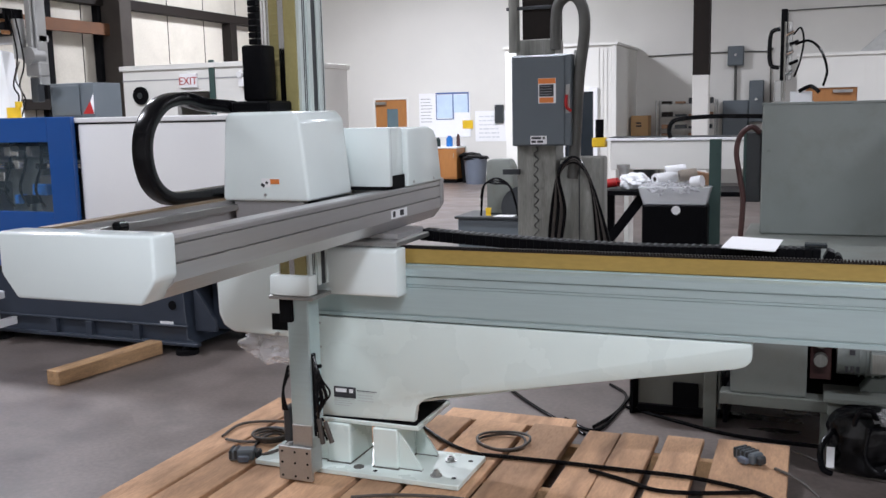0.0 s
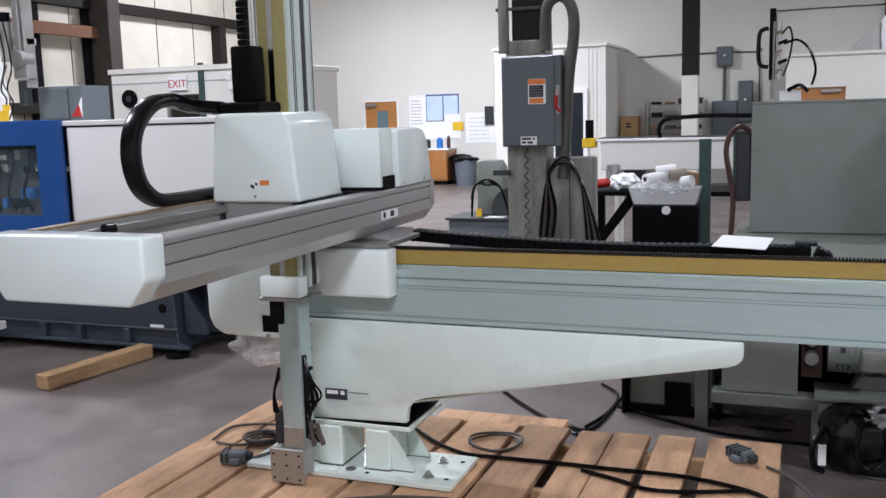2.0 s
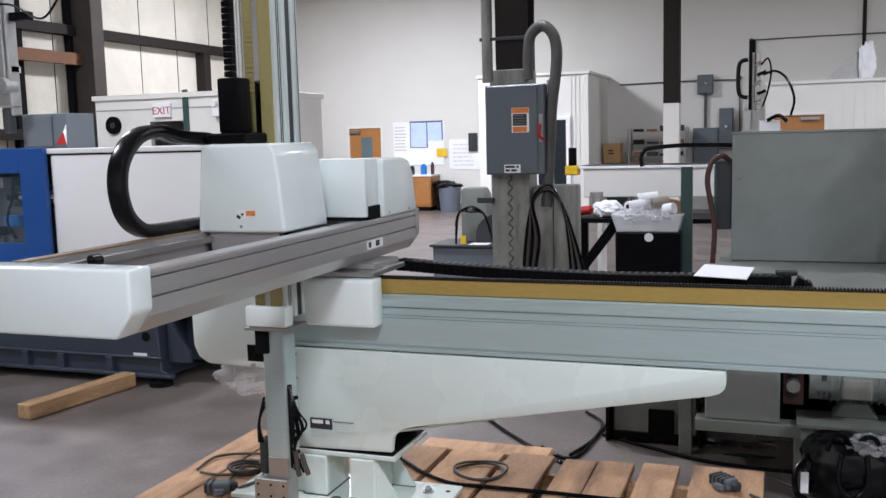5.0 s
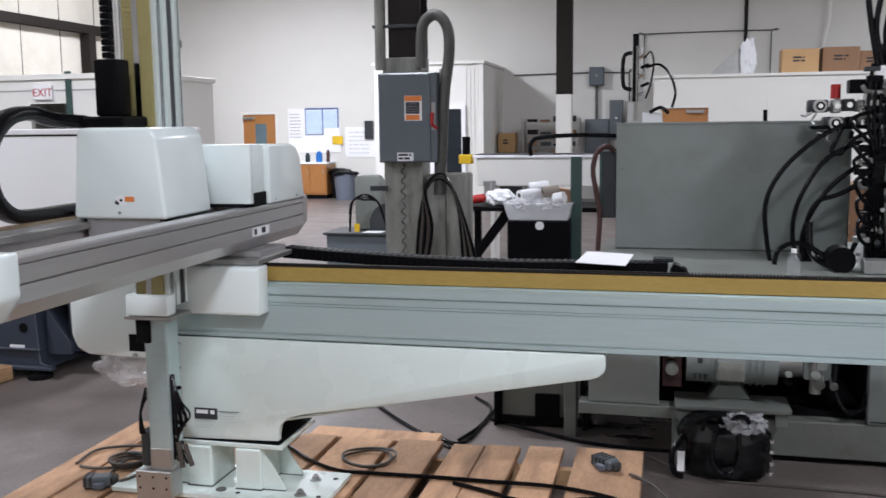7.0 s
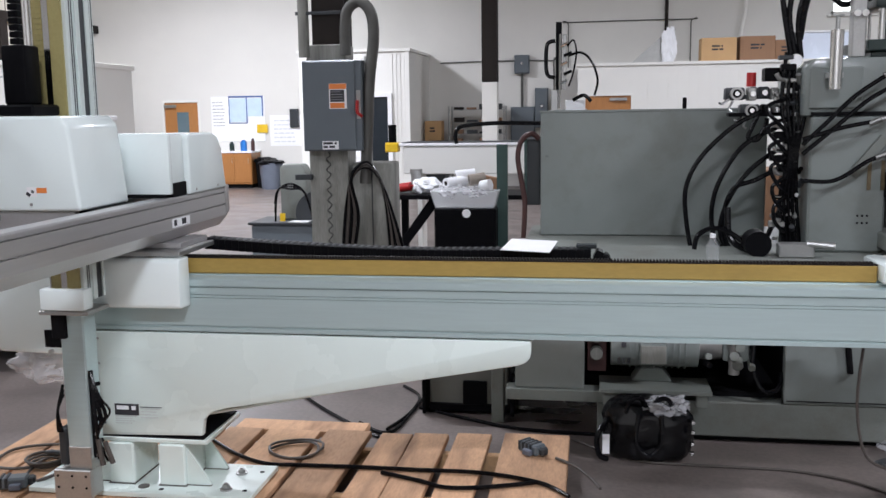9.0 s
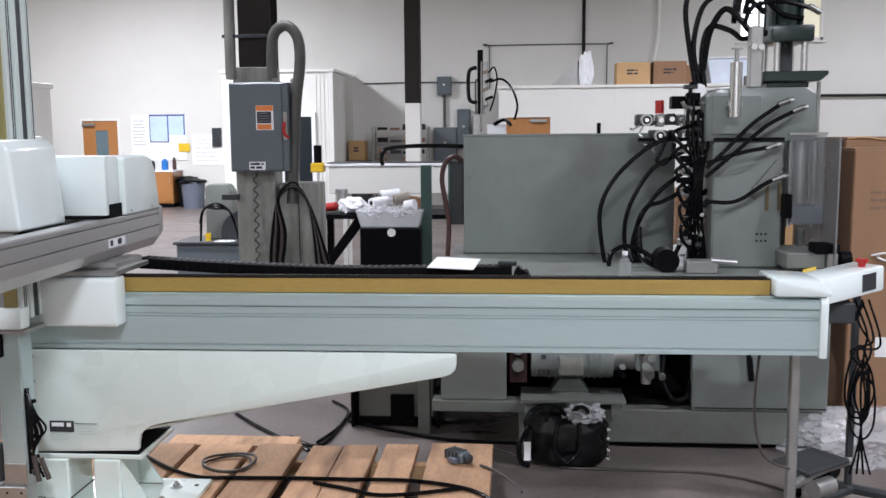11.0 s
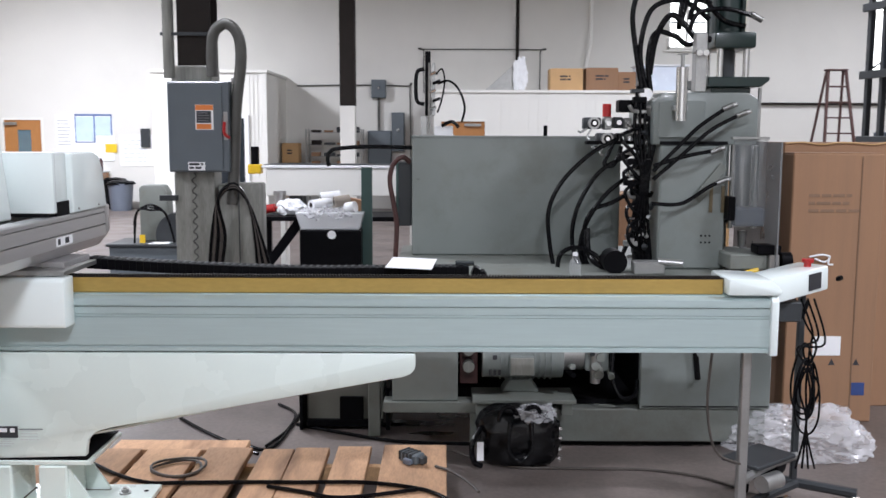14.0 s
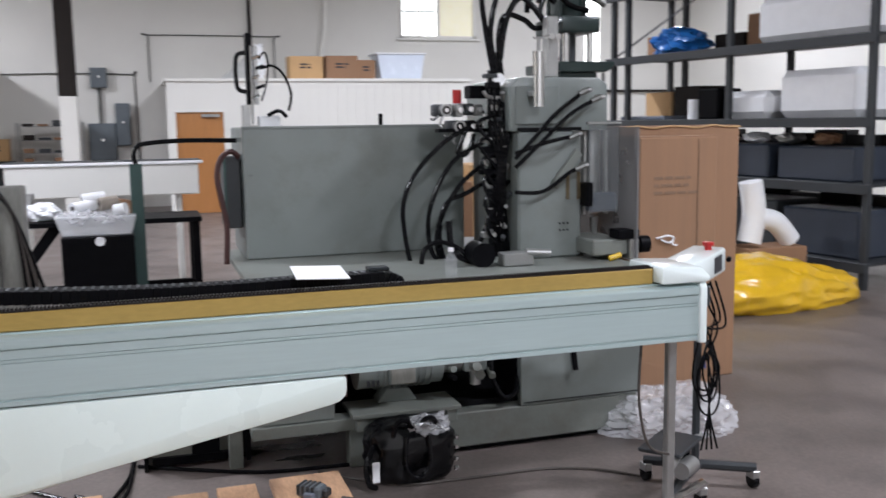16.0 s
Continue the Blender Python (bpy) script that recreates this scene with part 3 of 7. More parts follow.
bm = rod((5.4, BACK - 0.08, 2.48), (12.9, BACK - 0.08, 2.48), 0.03, seg=8)
single("wall_pipe", bm, M_GIRT, "dark pipe along the back wall", "pipe", "structure")


def wall_switch(x, z, w, h, drop):
    t = thing("switch_box", (x, BACK, z), "grey electrical switch box on the back wall", "switch box")
    part("enclosure", box(x - w / 2, x + w / 2, BACK - 0.16, BACK - 0.002, z, z + h, 0.01), M_ELEC, t)
    part("cover", box(x - w / 2 + 0.015, x + w / 2 - 0.015, BACK - 0.175, BACK - 0.161, z + 0.02, z + h - 0.02, 0.006), M_ELEC, t)
    part("dial", rod((x, BACK - 0.175, z + h * 0.55), (x, BACK - 0.2, z + h * 0.55), 0.03), M_CHROME, t)
    if drop:
        part("conduit", rod((x, BACK - 0.06, z - drop), (x, BACK - 0.06, z), 0.03, seg=10), M_CONDUIT, t)


wall_switch(-1.40, 2.58, 0.34, 0.42, 0.75)
wall_switch(-1.38, 1.05, 0.55, 0.78, 0)
wall_switch(-0.95, 1.35, 0.3, 0.9, 0)

tv = thing("wall_screen", (-6.85, BACK, 1.5), "small dark screen on the back wall", "screen")
part("panel", box(-6.98, -6.76, BACK - 0.07, BACK - 0.02, 1.42, 1.86, 0.006), M_SCREEN, tv)
part("mount", box(-6.92, -6.82, BACK - 0.02, BACK - 0.001, 1.55, 1.7, 0), M_STEELG, tv)

# Two-tone roof columns of the hall.
def roof_column(x, y, w, split):
    t = thing("roof_column", (x, y, 0), "roof column, dark brown above and cream below", "column")
    part("lower_shaft", box(x - w / 2, x + w / 2, y, y + w, 0, split, 0.006), M_WALL, t, "cream lower half")
    part("upper_shaft", box(x - w / 2 - 0.002, x + w / 2 + 0.002, y - 0.002, y + w + 0.002, split, TOP, 0.006), M_GIRT, t, "dark brown upper half")
    part("base_plate", box(x - w, x + w, y - w / 2, y + 1.5 * w, 0, 0.02, 0.003), M_GIRT, t)


roof_column(-1.875, 15.6, 0.31, 2.33)

# Office booth of white panels.
bth = thing("office_booth", (-5.94, 15.74, 0), "white panel office booth with a flat roof and dark doorway", "booth")
part("shell", box(-5.94, -3.57, 15.74, BACK - 0.004, 0, 2.999, 0.004), M_PART, bth)
part("roof_edge", box(-5.98, -3.53, 15.70, BACK - 0.004, 3.0, 3.06, 0.004), M_PART, bth)
part("corner_post", box(-3.66, -3.56, 15.72, 15.81, 0, 2.999, 0.004), M_PART, bth)
# Dark sheet on the solid shell paints in the unlit opening.
part("doorway", box(-4.63, -4.03, 15.725, 15.739, 0, 2.07, 0), M_SCREEN, bth, "dark sheet standing for an unlit doorway")
bm = box(-4.03, -3.94, 15.69, 15.738, 0, 2.15, 0.004)
box(-4.72, -4.63, 15.69, 15.738, 0, 2.15, 0.004, bm)
box(-4.63, -4.03, 15.69, 15.738, 2.07, 2.15, 0.004, bm)
part("door_frame", bm, M_PAPER, bth)
rib = part("rib", box(-3.93, -3.918, 15.728, 15.739, 0.05, 2.98, 0), M_PART, bth)
repeat(rib, [(0.085 * k, 0, 0) for k in range(1, 4)])


def wire_rack(x, y):
    t = thing("wire_rack", (x, y, 0), "chrome wire shelving rack with a few parts on it", "rack")
    for dx in (0, 1.25):
        for dy in (0, 0.5):
            part("post", rod((x + dx, y + dy, 0), (x + dx, y + dy, 1.86), 0.018, seg=8), M_STEEL, t)
    for z in (0.5, 1.0, 1.24, 1.5, 1.78):
        bm = bmesh.new()
        for k in range(9):
            rod((x, y + k * 0.0625, z), (x + 1.25, y + k * 0.0625, z), 0.006, bm, 6)
        for k in range(6):
            rod((x + k * 0.25, y, z - 0.01), (x + k * 0.25, y + 0.5, z - 0.01), 0.006, bm, 6)
        part("shelf", bm, M_STEEL, t)
    rnd = random.Random(8)
    for z in (1.0, 1.24, 1.5, 1.78):
        for k in range(4):
            a = x + 0.1 + k * 0.29
            single("parts_box", box(a, a + rnd.uniform(0.15, 0.24), y + 0.1, y + 0.35, z + 0.006, z + rnd.uniform(0.05, 0.14), 0.006), rnd.choice([M_GIRT, M_CARD, M_STEELG, M_STEELG]), "small parts box on the wire rack", "box", group="boxes on the rack", at=(a, y + 0.2, z + 0.006))


wire_rack(-3.0, 17.4)
carton(-3.52, -3.14, 17.2, 17.6, 1.1, 1.54, M_CARD2, "open brown carton tilted on a stand", turn=0, seed=9)
single("stand", box(-3.55, -3.06, 17.1, 17.7, 0, 1.098, 0.01), M_STEELG, "dark steel stand under a carton", "stand", at=(-3.3, 17.4, 0))

# White exit booth before the left wall.
def exit_booth():
    x0, x1, y0, y1, h = -10.4, -7.45, 9.0, 11.2, 2.5
    t = thing("exit_booth", (x0, y0, 0), "white panel enclosure with an exit sign over a dark doorway", "booth")
    for a, b, c, d in ((x0, -9.35, 0, h), (-9.35, -8.65, 2.14, h), (-8.65, x1, 0, h)):
        part("panel", box(a, b, y0, y0 + 0.1, c, d, 0), M_PART, t)
    part("panel", box(x0, x0 + 0.1, y0 + 0.1, y1, 0, h, 0), M_PART, t)
    part("panel", box(x1 - 0.1, x1, y0 + 0.1, y1, 0, h, 0), M_PART, t)
    part("panel", box(x0, x1, y1, y1 + 0.1, 0, h, 0), M_PART, t)
    part("roof", box(x0 - 0.04, x1 + 0.04, y0 - 0.04, y1 + 0.14, h, h + 0.08, 0.005), M_PART, t)
    part("joint_trim", box(x0 - 0.01, x1 + 0.01, y0 - 0.008, y0 - 0.001, h - 0.17, h - 0.15, 0), M_GREYINK, t)
    s = part("exit_sign", box(-9.25, -8.92, y0 - 0.05, y0 - 0.003, 2.2, 2.42, 0.006), M_PAPER, t, "white sign with red lettering")
    fc = bpy.data.curves.new("exit_word", "FONT")
    fc.body, fc.size, fc.align_x, fc.extrude = "EXIT", 0.17, "CENTER", 0.002
    tx = new("lettering", fc)
    dg = bpy.context.evaluated_depsgraph_get()
    me = bpy.data.meshes.new_from_object(tx.evaluated_get(dg))
    bpy.data.objects.remove(tx)
    bm = bmesh.new()
    bm.from_mesh(me)
    bmesh.ops.rotate(bm, verts=bm.verts, cent=(0, 0, 0), matrix=Euler((radians(90), 0, 0)).to_matrix())
    bmesh.ops.translate(bm, verts=bm.verts, vec=(-9.085, y0 - 0.053, 2.25))
    part("lettering", bm, M_RED, s, "red EXIT lettering")
    part("door_jamb", box(-8.7, -8.6, y0 - 0.03, y0 - 0.001, 0, 2.62, 0.004), M_TEAL, t, "teal steel edge")
    bm = rod((-10.05, y0 - 0.001, 2.1), (-10.05, y0 - 0.04, 2.1), 0.145, seg=24)
    part("extractor_fan", bm, M_BLACKP, t, "round black extractor fan")
    part("fan_hub", rod((-10.05, y0 - 0.041, 2.1), (-10.05, y0 - 0.05, 2.1), 0.05, seg=16), M_STEELG, t)
    return t


exit_booth()


def flood_lamp(x, y, z):
    t = thing("emergency_lamp", (x, y, z), "white twin-head emergency lamp on the booth", "lamp")
    part("case", box(x - 0.12, x + 0.12, y - 0.1, y - 0.003, z, z + 0.15, 0.01), M_WPAN, t)
    for dx in (-0.08, 0.08):
        part("head", rod((x + dx, y - 0.06, z + 0.2), (x + dx, y - 0.13, z + 0.19), 0.06, r2=0.05), M_WPAN, t)


flood_lamp(-8.0, 9.0, 2.18)

# ---- the traverse robot ----
M_TAN = mat("worn_brown_belt", (0.20, 0.145, 0.09), 0.5, vary=0.2, scale=8, stretch=(1, 0.1, 1))
M_SOOT = mat("weld_grime", (0.10, 0.095, 0.085), 0.8, vary=0.3)


def traverse_robot():
    t = thing("traverse_robot", (-1.66, 0.2, 0.165), "white and aluminium gantry picking robot bolted on a pallet", "robot")
    # Long rail along x.
    prof = [(0, 0.85), (0, 0.866), (0.008, 0.866), (0.008, 0.876), (0, 0.876), (0, 0.994), (0.006, 0.994), (0.006, 0.998), (0, 0.998), (0, 1.006), (0.006, 1.006), (0.006, 1.010), (0, 1.010),
            (0, 1.038), (0.01, 1.038), (0.01, 1.045), (-0.006, 1.045), (-0.006, 1.072), (0.004, 1.080), (0.046, 1.084), (0.046, 1.089), (0.24, 1.089), (0.24, 0.85)]
    part("rail_beam", prism(prof, "x", -1.99, 1.485), M_ALUX, t, "long aluminium rail with grooves")
    part("belt_strip", box(-1.99, 1.30, 0.05, 0.085, 1.090, 1.154, 0.004), M_GOLD, t, "yellowed strip along the rail")
    bm = box(-1.99, 1.30, 0.052, 0.083, 1.155, 1.160, 0)
    n = 260
    for i in range(n):
        x = -1.98 + i * 3.27 / n
        box(x, x + 0.007, 0.054, 0.081, 1.159, 1.168, 0, bm)
    part("gear_rack", bm, M_GIRT, t, "dark toothed rack")
    part("rear_guide", box(-1.99, 1.30, 0.16, 0.2, 1.090, 1.12, 0.004), M_STEEL, t)
    # Rail end.
    bm = prism([(-0.014, 0.838), (-0.014, 1.07), (0.0, 1.094), (0.25, 1.094), (0.25, 0.838)], "x", 1.486, 1.52, 0.008, seg=2)
    part("end_cap", bm, M_COVER, t)
    bm = prism([(1.303, 1.095), (1.50, 1.095), (1.53, 1.10), (1.53, 1.12), (1.49, 1.160), (1.33, 1.168), (1.303, 1.164)], "y", -0.016, 0.26, 0.012, seg=2)
    part("end_cover", bm, M_COVER, t, "white end cover of the rail")
    # Pedestal sheet-metal foot.
    foot = [(-1.995, 0.842), (-0.004, 0.842), (0.0, 0.83), (0.0, 0.79), (-0.006, 0.77), (-0.025, 0.751), (-0.06, 0.739), (-0.10, 0.732), (-0.77, 0.61), (-1.30, 0.515), (-1.36, 0.497), (-1.395, 0.462), (-1.405, 0.41), (-1.405, 0.39), (-1.935, 0.375), (-1.95, 0.39)]
    part("foot_plate", prism(foot, "y", -0.004, 0.035, 0.006, seg=2), M_WHITE, t, "white tapering pedestal side")
    part("foot_plate", prism(foot, "y", 0.33, 0.36, 0.004), M_WHITE, t, "white tapering pedestal side")
    part("foot_back", box(-1.985, -1.95, 0.036, 0.329, 0.39, 0.84, 0.002), M_WHITE, t)
    part("foot_top", box(-1.94, -0.05, 0.036, 0.329, 0.82, 0.848, 0.002), M_WHITE, t)
    bm = prism([(-1.40, 0.47), (-0.09, 0.742), (-0.09, 0.752), (-1.40, 0.48)], "y", 0.036, 0.329)
    part("foot_web", bm, M_WHITE, t)
    part("foot_flange", box(-1.95, -1.385, -0.012, 0.38, 0.352, 0.374, 0.004), M_WHITE, t)
    part("gasket", box(-1.945, -1.40, -0.008, 0.376, 0.3745, 0.3785, 0.0), M_DARK, t, "dark joint line")
    # Base plate, posts and ribs.
    part("base_plate", box(-2.175, -1.168, -0.105, 0.262, 0.142, 0.165, 0.003), M_WHITE, t, "scuffed white base plate")
    for x0, x1 in ((-1.838, -1.722), (-1.606, -1.486)):
        part("post", box(x0, x1, -0.02, 0.215, 0.166, 0.351, 0.006), M_WHITE, t)
        part("weld_seam", box(x0 - 0.005, x1 + 0.005, -0.025, 0.22, 0.1652, 0.1695, 0.002), M_SOOT, t, "grimy weld seam")
    for sx, x in ((1, -1.485), (-1, -1.839)):
        for y in (0.0, 0.19):
            part("rib", prism([(x, 0.166), (x + sx * 0.105, 0.166), (x + sx * 0.105, 0.178), (x, 0.335)], "y", y, y + 0.012), M_WHITE, t)
            part("weld_seam", box(min(x, x + sx * 0.105), max(x, x + sx * 0.105), y - 0.004, y + 0.016, 0.1652, 0.1685, 0), M_SOOT, t, "grimy weld seam")
    for x, y in ((-1.30, -0.028), (-1.30, 0.154), (-2.04, -0.026), (-2.04, 0.16)):
        b = rod((x, y, 0.165), (x, y, 0.171), 0.026, seg=16)
        rod((x, y, 0.171), (x, y, 0.186), 0.017, b, 6)
        rod((x, y, 0.186), (x, y, 0.194), 0.009, b, 8)
        part("bolt", b, M_STEEL, t)
    part("washer", rod((-1.67, -0.04, 0.165), (-1.67, -0.04, 0.169), 0.024, seg=16), M_SOOT, t)
    for x, y in ((-1.216, -0.03), (-1.214, 0.18), (-1.58, -0.06)):
        part("bolt_hole", rod((x, y, 0.1652), (x, y, 0.1662), 0.011, seg=12), M_DARK, t)
    # Name plate and stickers.
    pl = part("name_plate", box(-1.80, -1.69, -0.0075, -0.0045, 0.472, 0.522, 0.0), M_INK, t, "black plate with pale marks")
    bm = box(-1.79, -1.735, -0.009, -0.0076, 0.497, 0.514, 0)
    box(-1.722, -1.702, -0.009, -0.0076, 0.496, 0.514, 0.004, bm)
    part("pale_mark", bm, M_PAPER, pl)
    M_PALE = mat("pale_grey_ink", (0.52, 0.55, 0.54), 0.6, vary=0.1, bump=0)
    bars("plate_text", t, -1.80, -1.70, 0.468, 4, 0.004, 0.006, -0.0045, M_PALE, 2)
    bars("sticker_text", t, -1.68, -1.585, 0.505, 4, 0.004, 0.009, -0.0045, M_PALE, 5)
    part("sticker_line", box(-1.685, -1.585, -0.006, -0.0045, 0.508, 0.511, 0), M_INK, t)
    part("type_plate", box(-1.915, -1.845, -0.0075, -0.0045, 0.430, 0.456, 0), M_INK, t, "small black type plate")
    for x in (-1.965, -1.93, -1.89, -1.86):
        for z in (0.81, 0.70):
            part("screw", rod((x, -0.004, z), (x, -0.008, z), 0.006, seg=8), M_STEEL, t)
    # Cover at the near end of the rail.
    bm = prism([(-2.525, 0.78), (-2.50, 0.72), (-2.44, 0.688), (-2.02, 0.68), (-2.02, 1.06), (-2.50, 1.06), (-2.53, 1.02)], "y", 0.16, 0.52, 0.03, seg=3)
    part("drive_cover", bm, M_COVER, t, "rounded white drive cover at the rail end")
    part("vent_opening", box(-2.21, -2.10, 0.155, 0.159, 0.72, 0.80, 0), M_DARK, t, "black opening")
    part("cover_bolt", rod((-2.18, 0.158, 0.70), (-2.18, 0.145, 0.70), 0.012, seg=8), M_STEEL, t)

    # Slider that carries the cross beam.
    bm = prism([(-0.105, 0.975), (-0.105, 1.16), (-0.09, 1.172), (-0.003, 1.172), (-0.003, 0.965), (-0.095, 0.965)], "x", -1.84, -1.425, 0.012, seg=2)
    part("slider_cover", bm, M_COVER, t, "white slider cover on the rail")
    part("slider_plate", box(-1.99, -1.44, -0.06, 0.34, 1.176, 1.198, 0.003), M_STEEL, t)
    part("slider_spacer", box(-1.97, -1.47, 0.02, 0.30, 1.199, 1.222, 0.002), M_ALU, t)
    # Cross beam along y: two extrusions with an open middle.
    y0, y1 = -1.475, 0.60
    X = -1.50
    right = [(X - 0.075, 1.41), (X - 0.006, 1.41), (X, 1.404), (X, 1.390), (X - 0.014, 1.390), (X - 0.014, 1.384), (X, 1.384), (X, 1.334), (X - 0.014, 1.334), (X - 0.014, 1.327), (X, 1.327), (X, 1.278), (X - 0.055, 1.224), (X - 0.075, 1.224)]
    part("beam_side", prism(right, "y", y0, y1), M_ALU, t, "grooved aluminium side of the cross beam")
    XL = -2.05
    left = [(2 * X - 0.55 - px, pz) for px, pz in right]
    part("beam_side", prism(left, "y", y0, y1), M_ALU, t, "grooved aluminium side of the cross beam")
    part("beam_floor", box(XL + 0.076, -1.95, y0, y1, 1.226, 1.24, 0), M_ALU, t)
    part("beam_floor", box(-1.66, X - 0.076, y0, y1, 1.226, 1.24, 0), M_ALU, t)
    part("linear_guide", box(XL + 0.08, XL + 0.105, y0 + 0.05, y1 - 0.05, 1.37, 1.395, 0.002), M_STEEL, t)
    part("belt", box(X - 0.115, X - 0.078, y0 + 0.05, y1 - 0.05, 1.355, 1.372, 0), M_TAN, t, "brown belt")
    part("belt", box(XL + 0.015, XL + 0.06, y0 + 0.05, y1 - 0.05, 1.4105, 1.418, 0), M_TAN, t, "brown belt")
    part("stop_buffer", rod((XL + 0.12, -1.2, 1.39), (XL + 0.12, -1.16, 1.39), 0.02, seg=12), M_BLACK, t)
    part("beam_label", box(X + 0.0005, X + 0.002, 0.02, 0.19, 1.285, 1.322, 0), M_PAPER, t, "white sticker with dark marks")
    for ya, yb in ((0.035, 0.06), (0.11, 0.15)):
        part("label_mark", box(X + 0.002, X + 0.003, ya, yb, 1.292, 1.317, 0), M_INK, t)
    # Rounded front cap.
    cap = [(XL - 0.006, 1.422), (XL - 0.006, 1.30), (XL + 0.004, 1.283), (XL + 0.05, 1.223), (X - 0.05, 1.223), (X - 0.004, 1.283), (X + 0.006, 1.30), (X + 0.006, 1.422)]
    part("front_cap", prism(cap, "y", -1.565, -1.462, 0.014, seg=3), M_COVER, t, "glossy white cap closing the beam")
    part("rear_cap", prism(cap, "y", 0.598, 0.64, 0.006), M_ALU, t)
    # Covers on the far part of the beam.
    bm = prism([(0.20, 1.412), (0.20, 1.662), (0.215, 1.674), (0.45, 1.674), (0.52, 1.655), (0.565, 1.60), (0.605, 1.412)], "x", -2.0, -1.492, 0.02, seg=3)
    part("motor_cover", bm, M_COVER, t, "rounded white drive cover")
    bm = box(-1.97, -1.512, 0.03, 0.196, 1.425, 1.676, 0.012, seg=2)
    box(-1.97, -1.50, 0.02, 0.05, 1.425, 1.68, 0.006, bm, seg=2)
    part("motor_cover", bm, M_COVER, t, "boxy white drive cover")
    part("cover_gap", box(-1.95, -1.52, 0.02, 0.19, 1.4105, 1.4245, 0), M_DARK, t)
    part("cover_gap", box(-1.513, -1.506, 0.055, 0.19, 1.4105, 1.47, 0), M_DARK, t, "black notch under the cover")
    for y in (0.26, 0.5):
        part("cover_screw", rod((-1.492, y, 1.43), (-1.489, y, 1.43), 0.006, seg=8), M_STEEL, t)
    bm = prism([(-2.09, 1.44), (-2.09, 1.78), (-2.06, 1.82), (-1.96, 1.825), (-1.96, 1.44)], "y", -0.125, 0.10, 0.02, seg=3)
    part("axis_cover", bm, M_COVER, t, "rounded white cover behind the carriage")
    # Carriage.
    bm = prism([(-2.0, 1.41), (-1.972, 1.735), (-1.955, 1.757), (-1.665, 1.757), (-1.635, 1.72), (-1.605, 1.41)], "y", -0.495, -0.13, 0.018, seg=3)
    cov = part("carriage_cover", bm, M_COVER, t, "glossy white carriage cover")
    bm = box(-1.815, -1.775, -0.4965, -0.4955, 1.465, 1.50, 0)
    part("warning_label", bm, M_PAPER, cov, "white label with an orange strip")
    part("orange_strip", box(-1.775, -1.735, -0.4972, -0.4962, 1.478, 1.497, 0), M_ORANGE, cov)
    bm = box(-1.818, -1.80, -0.4974, -0.4966, 1.467, 1.479, 0, turn=(0, 35, 0))
    box(-1.797, -1.786, -0.4974, -0.4966, 1.478, 1.488, 0, bm, turn=(0, 35, 0))
    part("pictogram", bm, M_INK, cov)
    part("lock_screw", rod((-1.80, -0.495, 1.435), (-1.80, -0.499, 1.435), 0.006, seg=10), M_STEEL, cov)
    part("carriage_plate", prism([(-1.95, 1.25), (-1.66, 1.25), (-1.645, 1.408), (-1.965, 1.408)], "y", -0.47, -0.12, 0.004), M_ALU, t)
    part("carriage_block", box(-1.665, -1.585, -0.44, -0.14, 1.36, 1.409, 0.003), M_BLACKP, t)
    part("carriage_block", box(-2.0, -1.965, -0.46, -0.14, 1.412, 1.43, 0.003), M_BLACKP, t)
    # Vertical axis.
    cx0, cx1, cy0, cy1 = -1.935, -1.76, -0.255, -0.045
    top = 3.9
    part("column", box(cx0 + 0.028, cx1, cy0 + 0.012, cy1, 1.02, top, 0.004), M_ALUZ, t, "tall aluminium column of the vertical axis")
    for y in (-0.19, -0.115):
        part("column_ridge", box(cx1, cx1 + 0.008, y, y + 0.03, 1.02, top, 0.002), M_ALUZ, t)
    part("column_groove", box(cx1, cx1 + 0.002, -0.158, -0.118, 1.02, top, 0), M_STEELG, t)
    for y in (-0.222, -0.208, -0.078, -0.062):
        part("column_groove", box(cx1 - 0.001, cx1 + 0.0015, y, y + 0.005, 1.02, top, 0), M_STEELG, t)
    part("column_belt", box(-1.829, -1.776, cy0 + 0.002, cy0 + 0.011, 1.02, top, 0), M_BELT, t, "olive toothed belt")
    bm = bmesh.new()
    for i in range(140):
        z = 1.03 + i * (top - 1.05) / 140
        box(-1.898, -1.858, cy0 + 0.004, cy0 + 0.011, z, z + 0.012, 0, bm)
    part("rack_backing", box(-1.899, -1.857, cy0 + 0.0085, cy0 + 0.0118, 1.02, top, 0), M_BELT, t)
    part("column_rack", bm, M_BELT, t, "olive toothed strip")
    bm = rod((-1.938, cy0 + 0.02, 1.8), (-1.938, cy0 + 0.02, top), 0.011, seg=12)
    rod((-1.914, cy0 + 0.0, 1.8), (-1.914, cy0 + 0.0, top), 0.010, bm, 12)
    box(-1.903, -1.897, cy0, cy0 + 0.012, 1.02, top, 0, bm)
    box(-1.856, -1.831, cy0 + 0.004, cy0 + 0.012, 1.02, top, 0, bm)
    part("guide_rod", bm, M_CHROME, t)
    part("axis_motor", box(-1.928, -1.832, -0.42, -0.32, 1.80, 2.018, 0.01, seg=2), M_BLACKP, t, "black servo motor")
    part("motor_flange", box(-1.975, -1.80, -0.44, -0.26, 1.758, 1.80, 0.008), M_BLACKP, t)
    link = part("chain_link", box(-2.0, -1.96, -0.25, -0.19, 1.80, 1.823, 0.003), M_BLACKP, t, "black upright cable chain link")
    repeat(link, [(0, 0, 0.026 * k) for k in range(1, 78)])
    # Foot of the column and the arm that slides out of it.
    part("column_bracket", box(-1.945, -1.75, -0.275, -0.20, 0.985, 1.075, 0.012, seg=2), M_COVER, t)
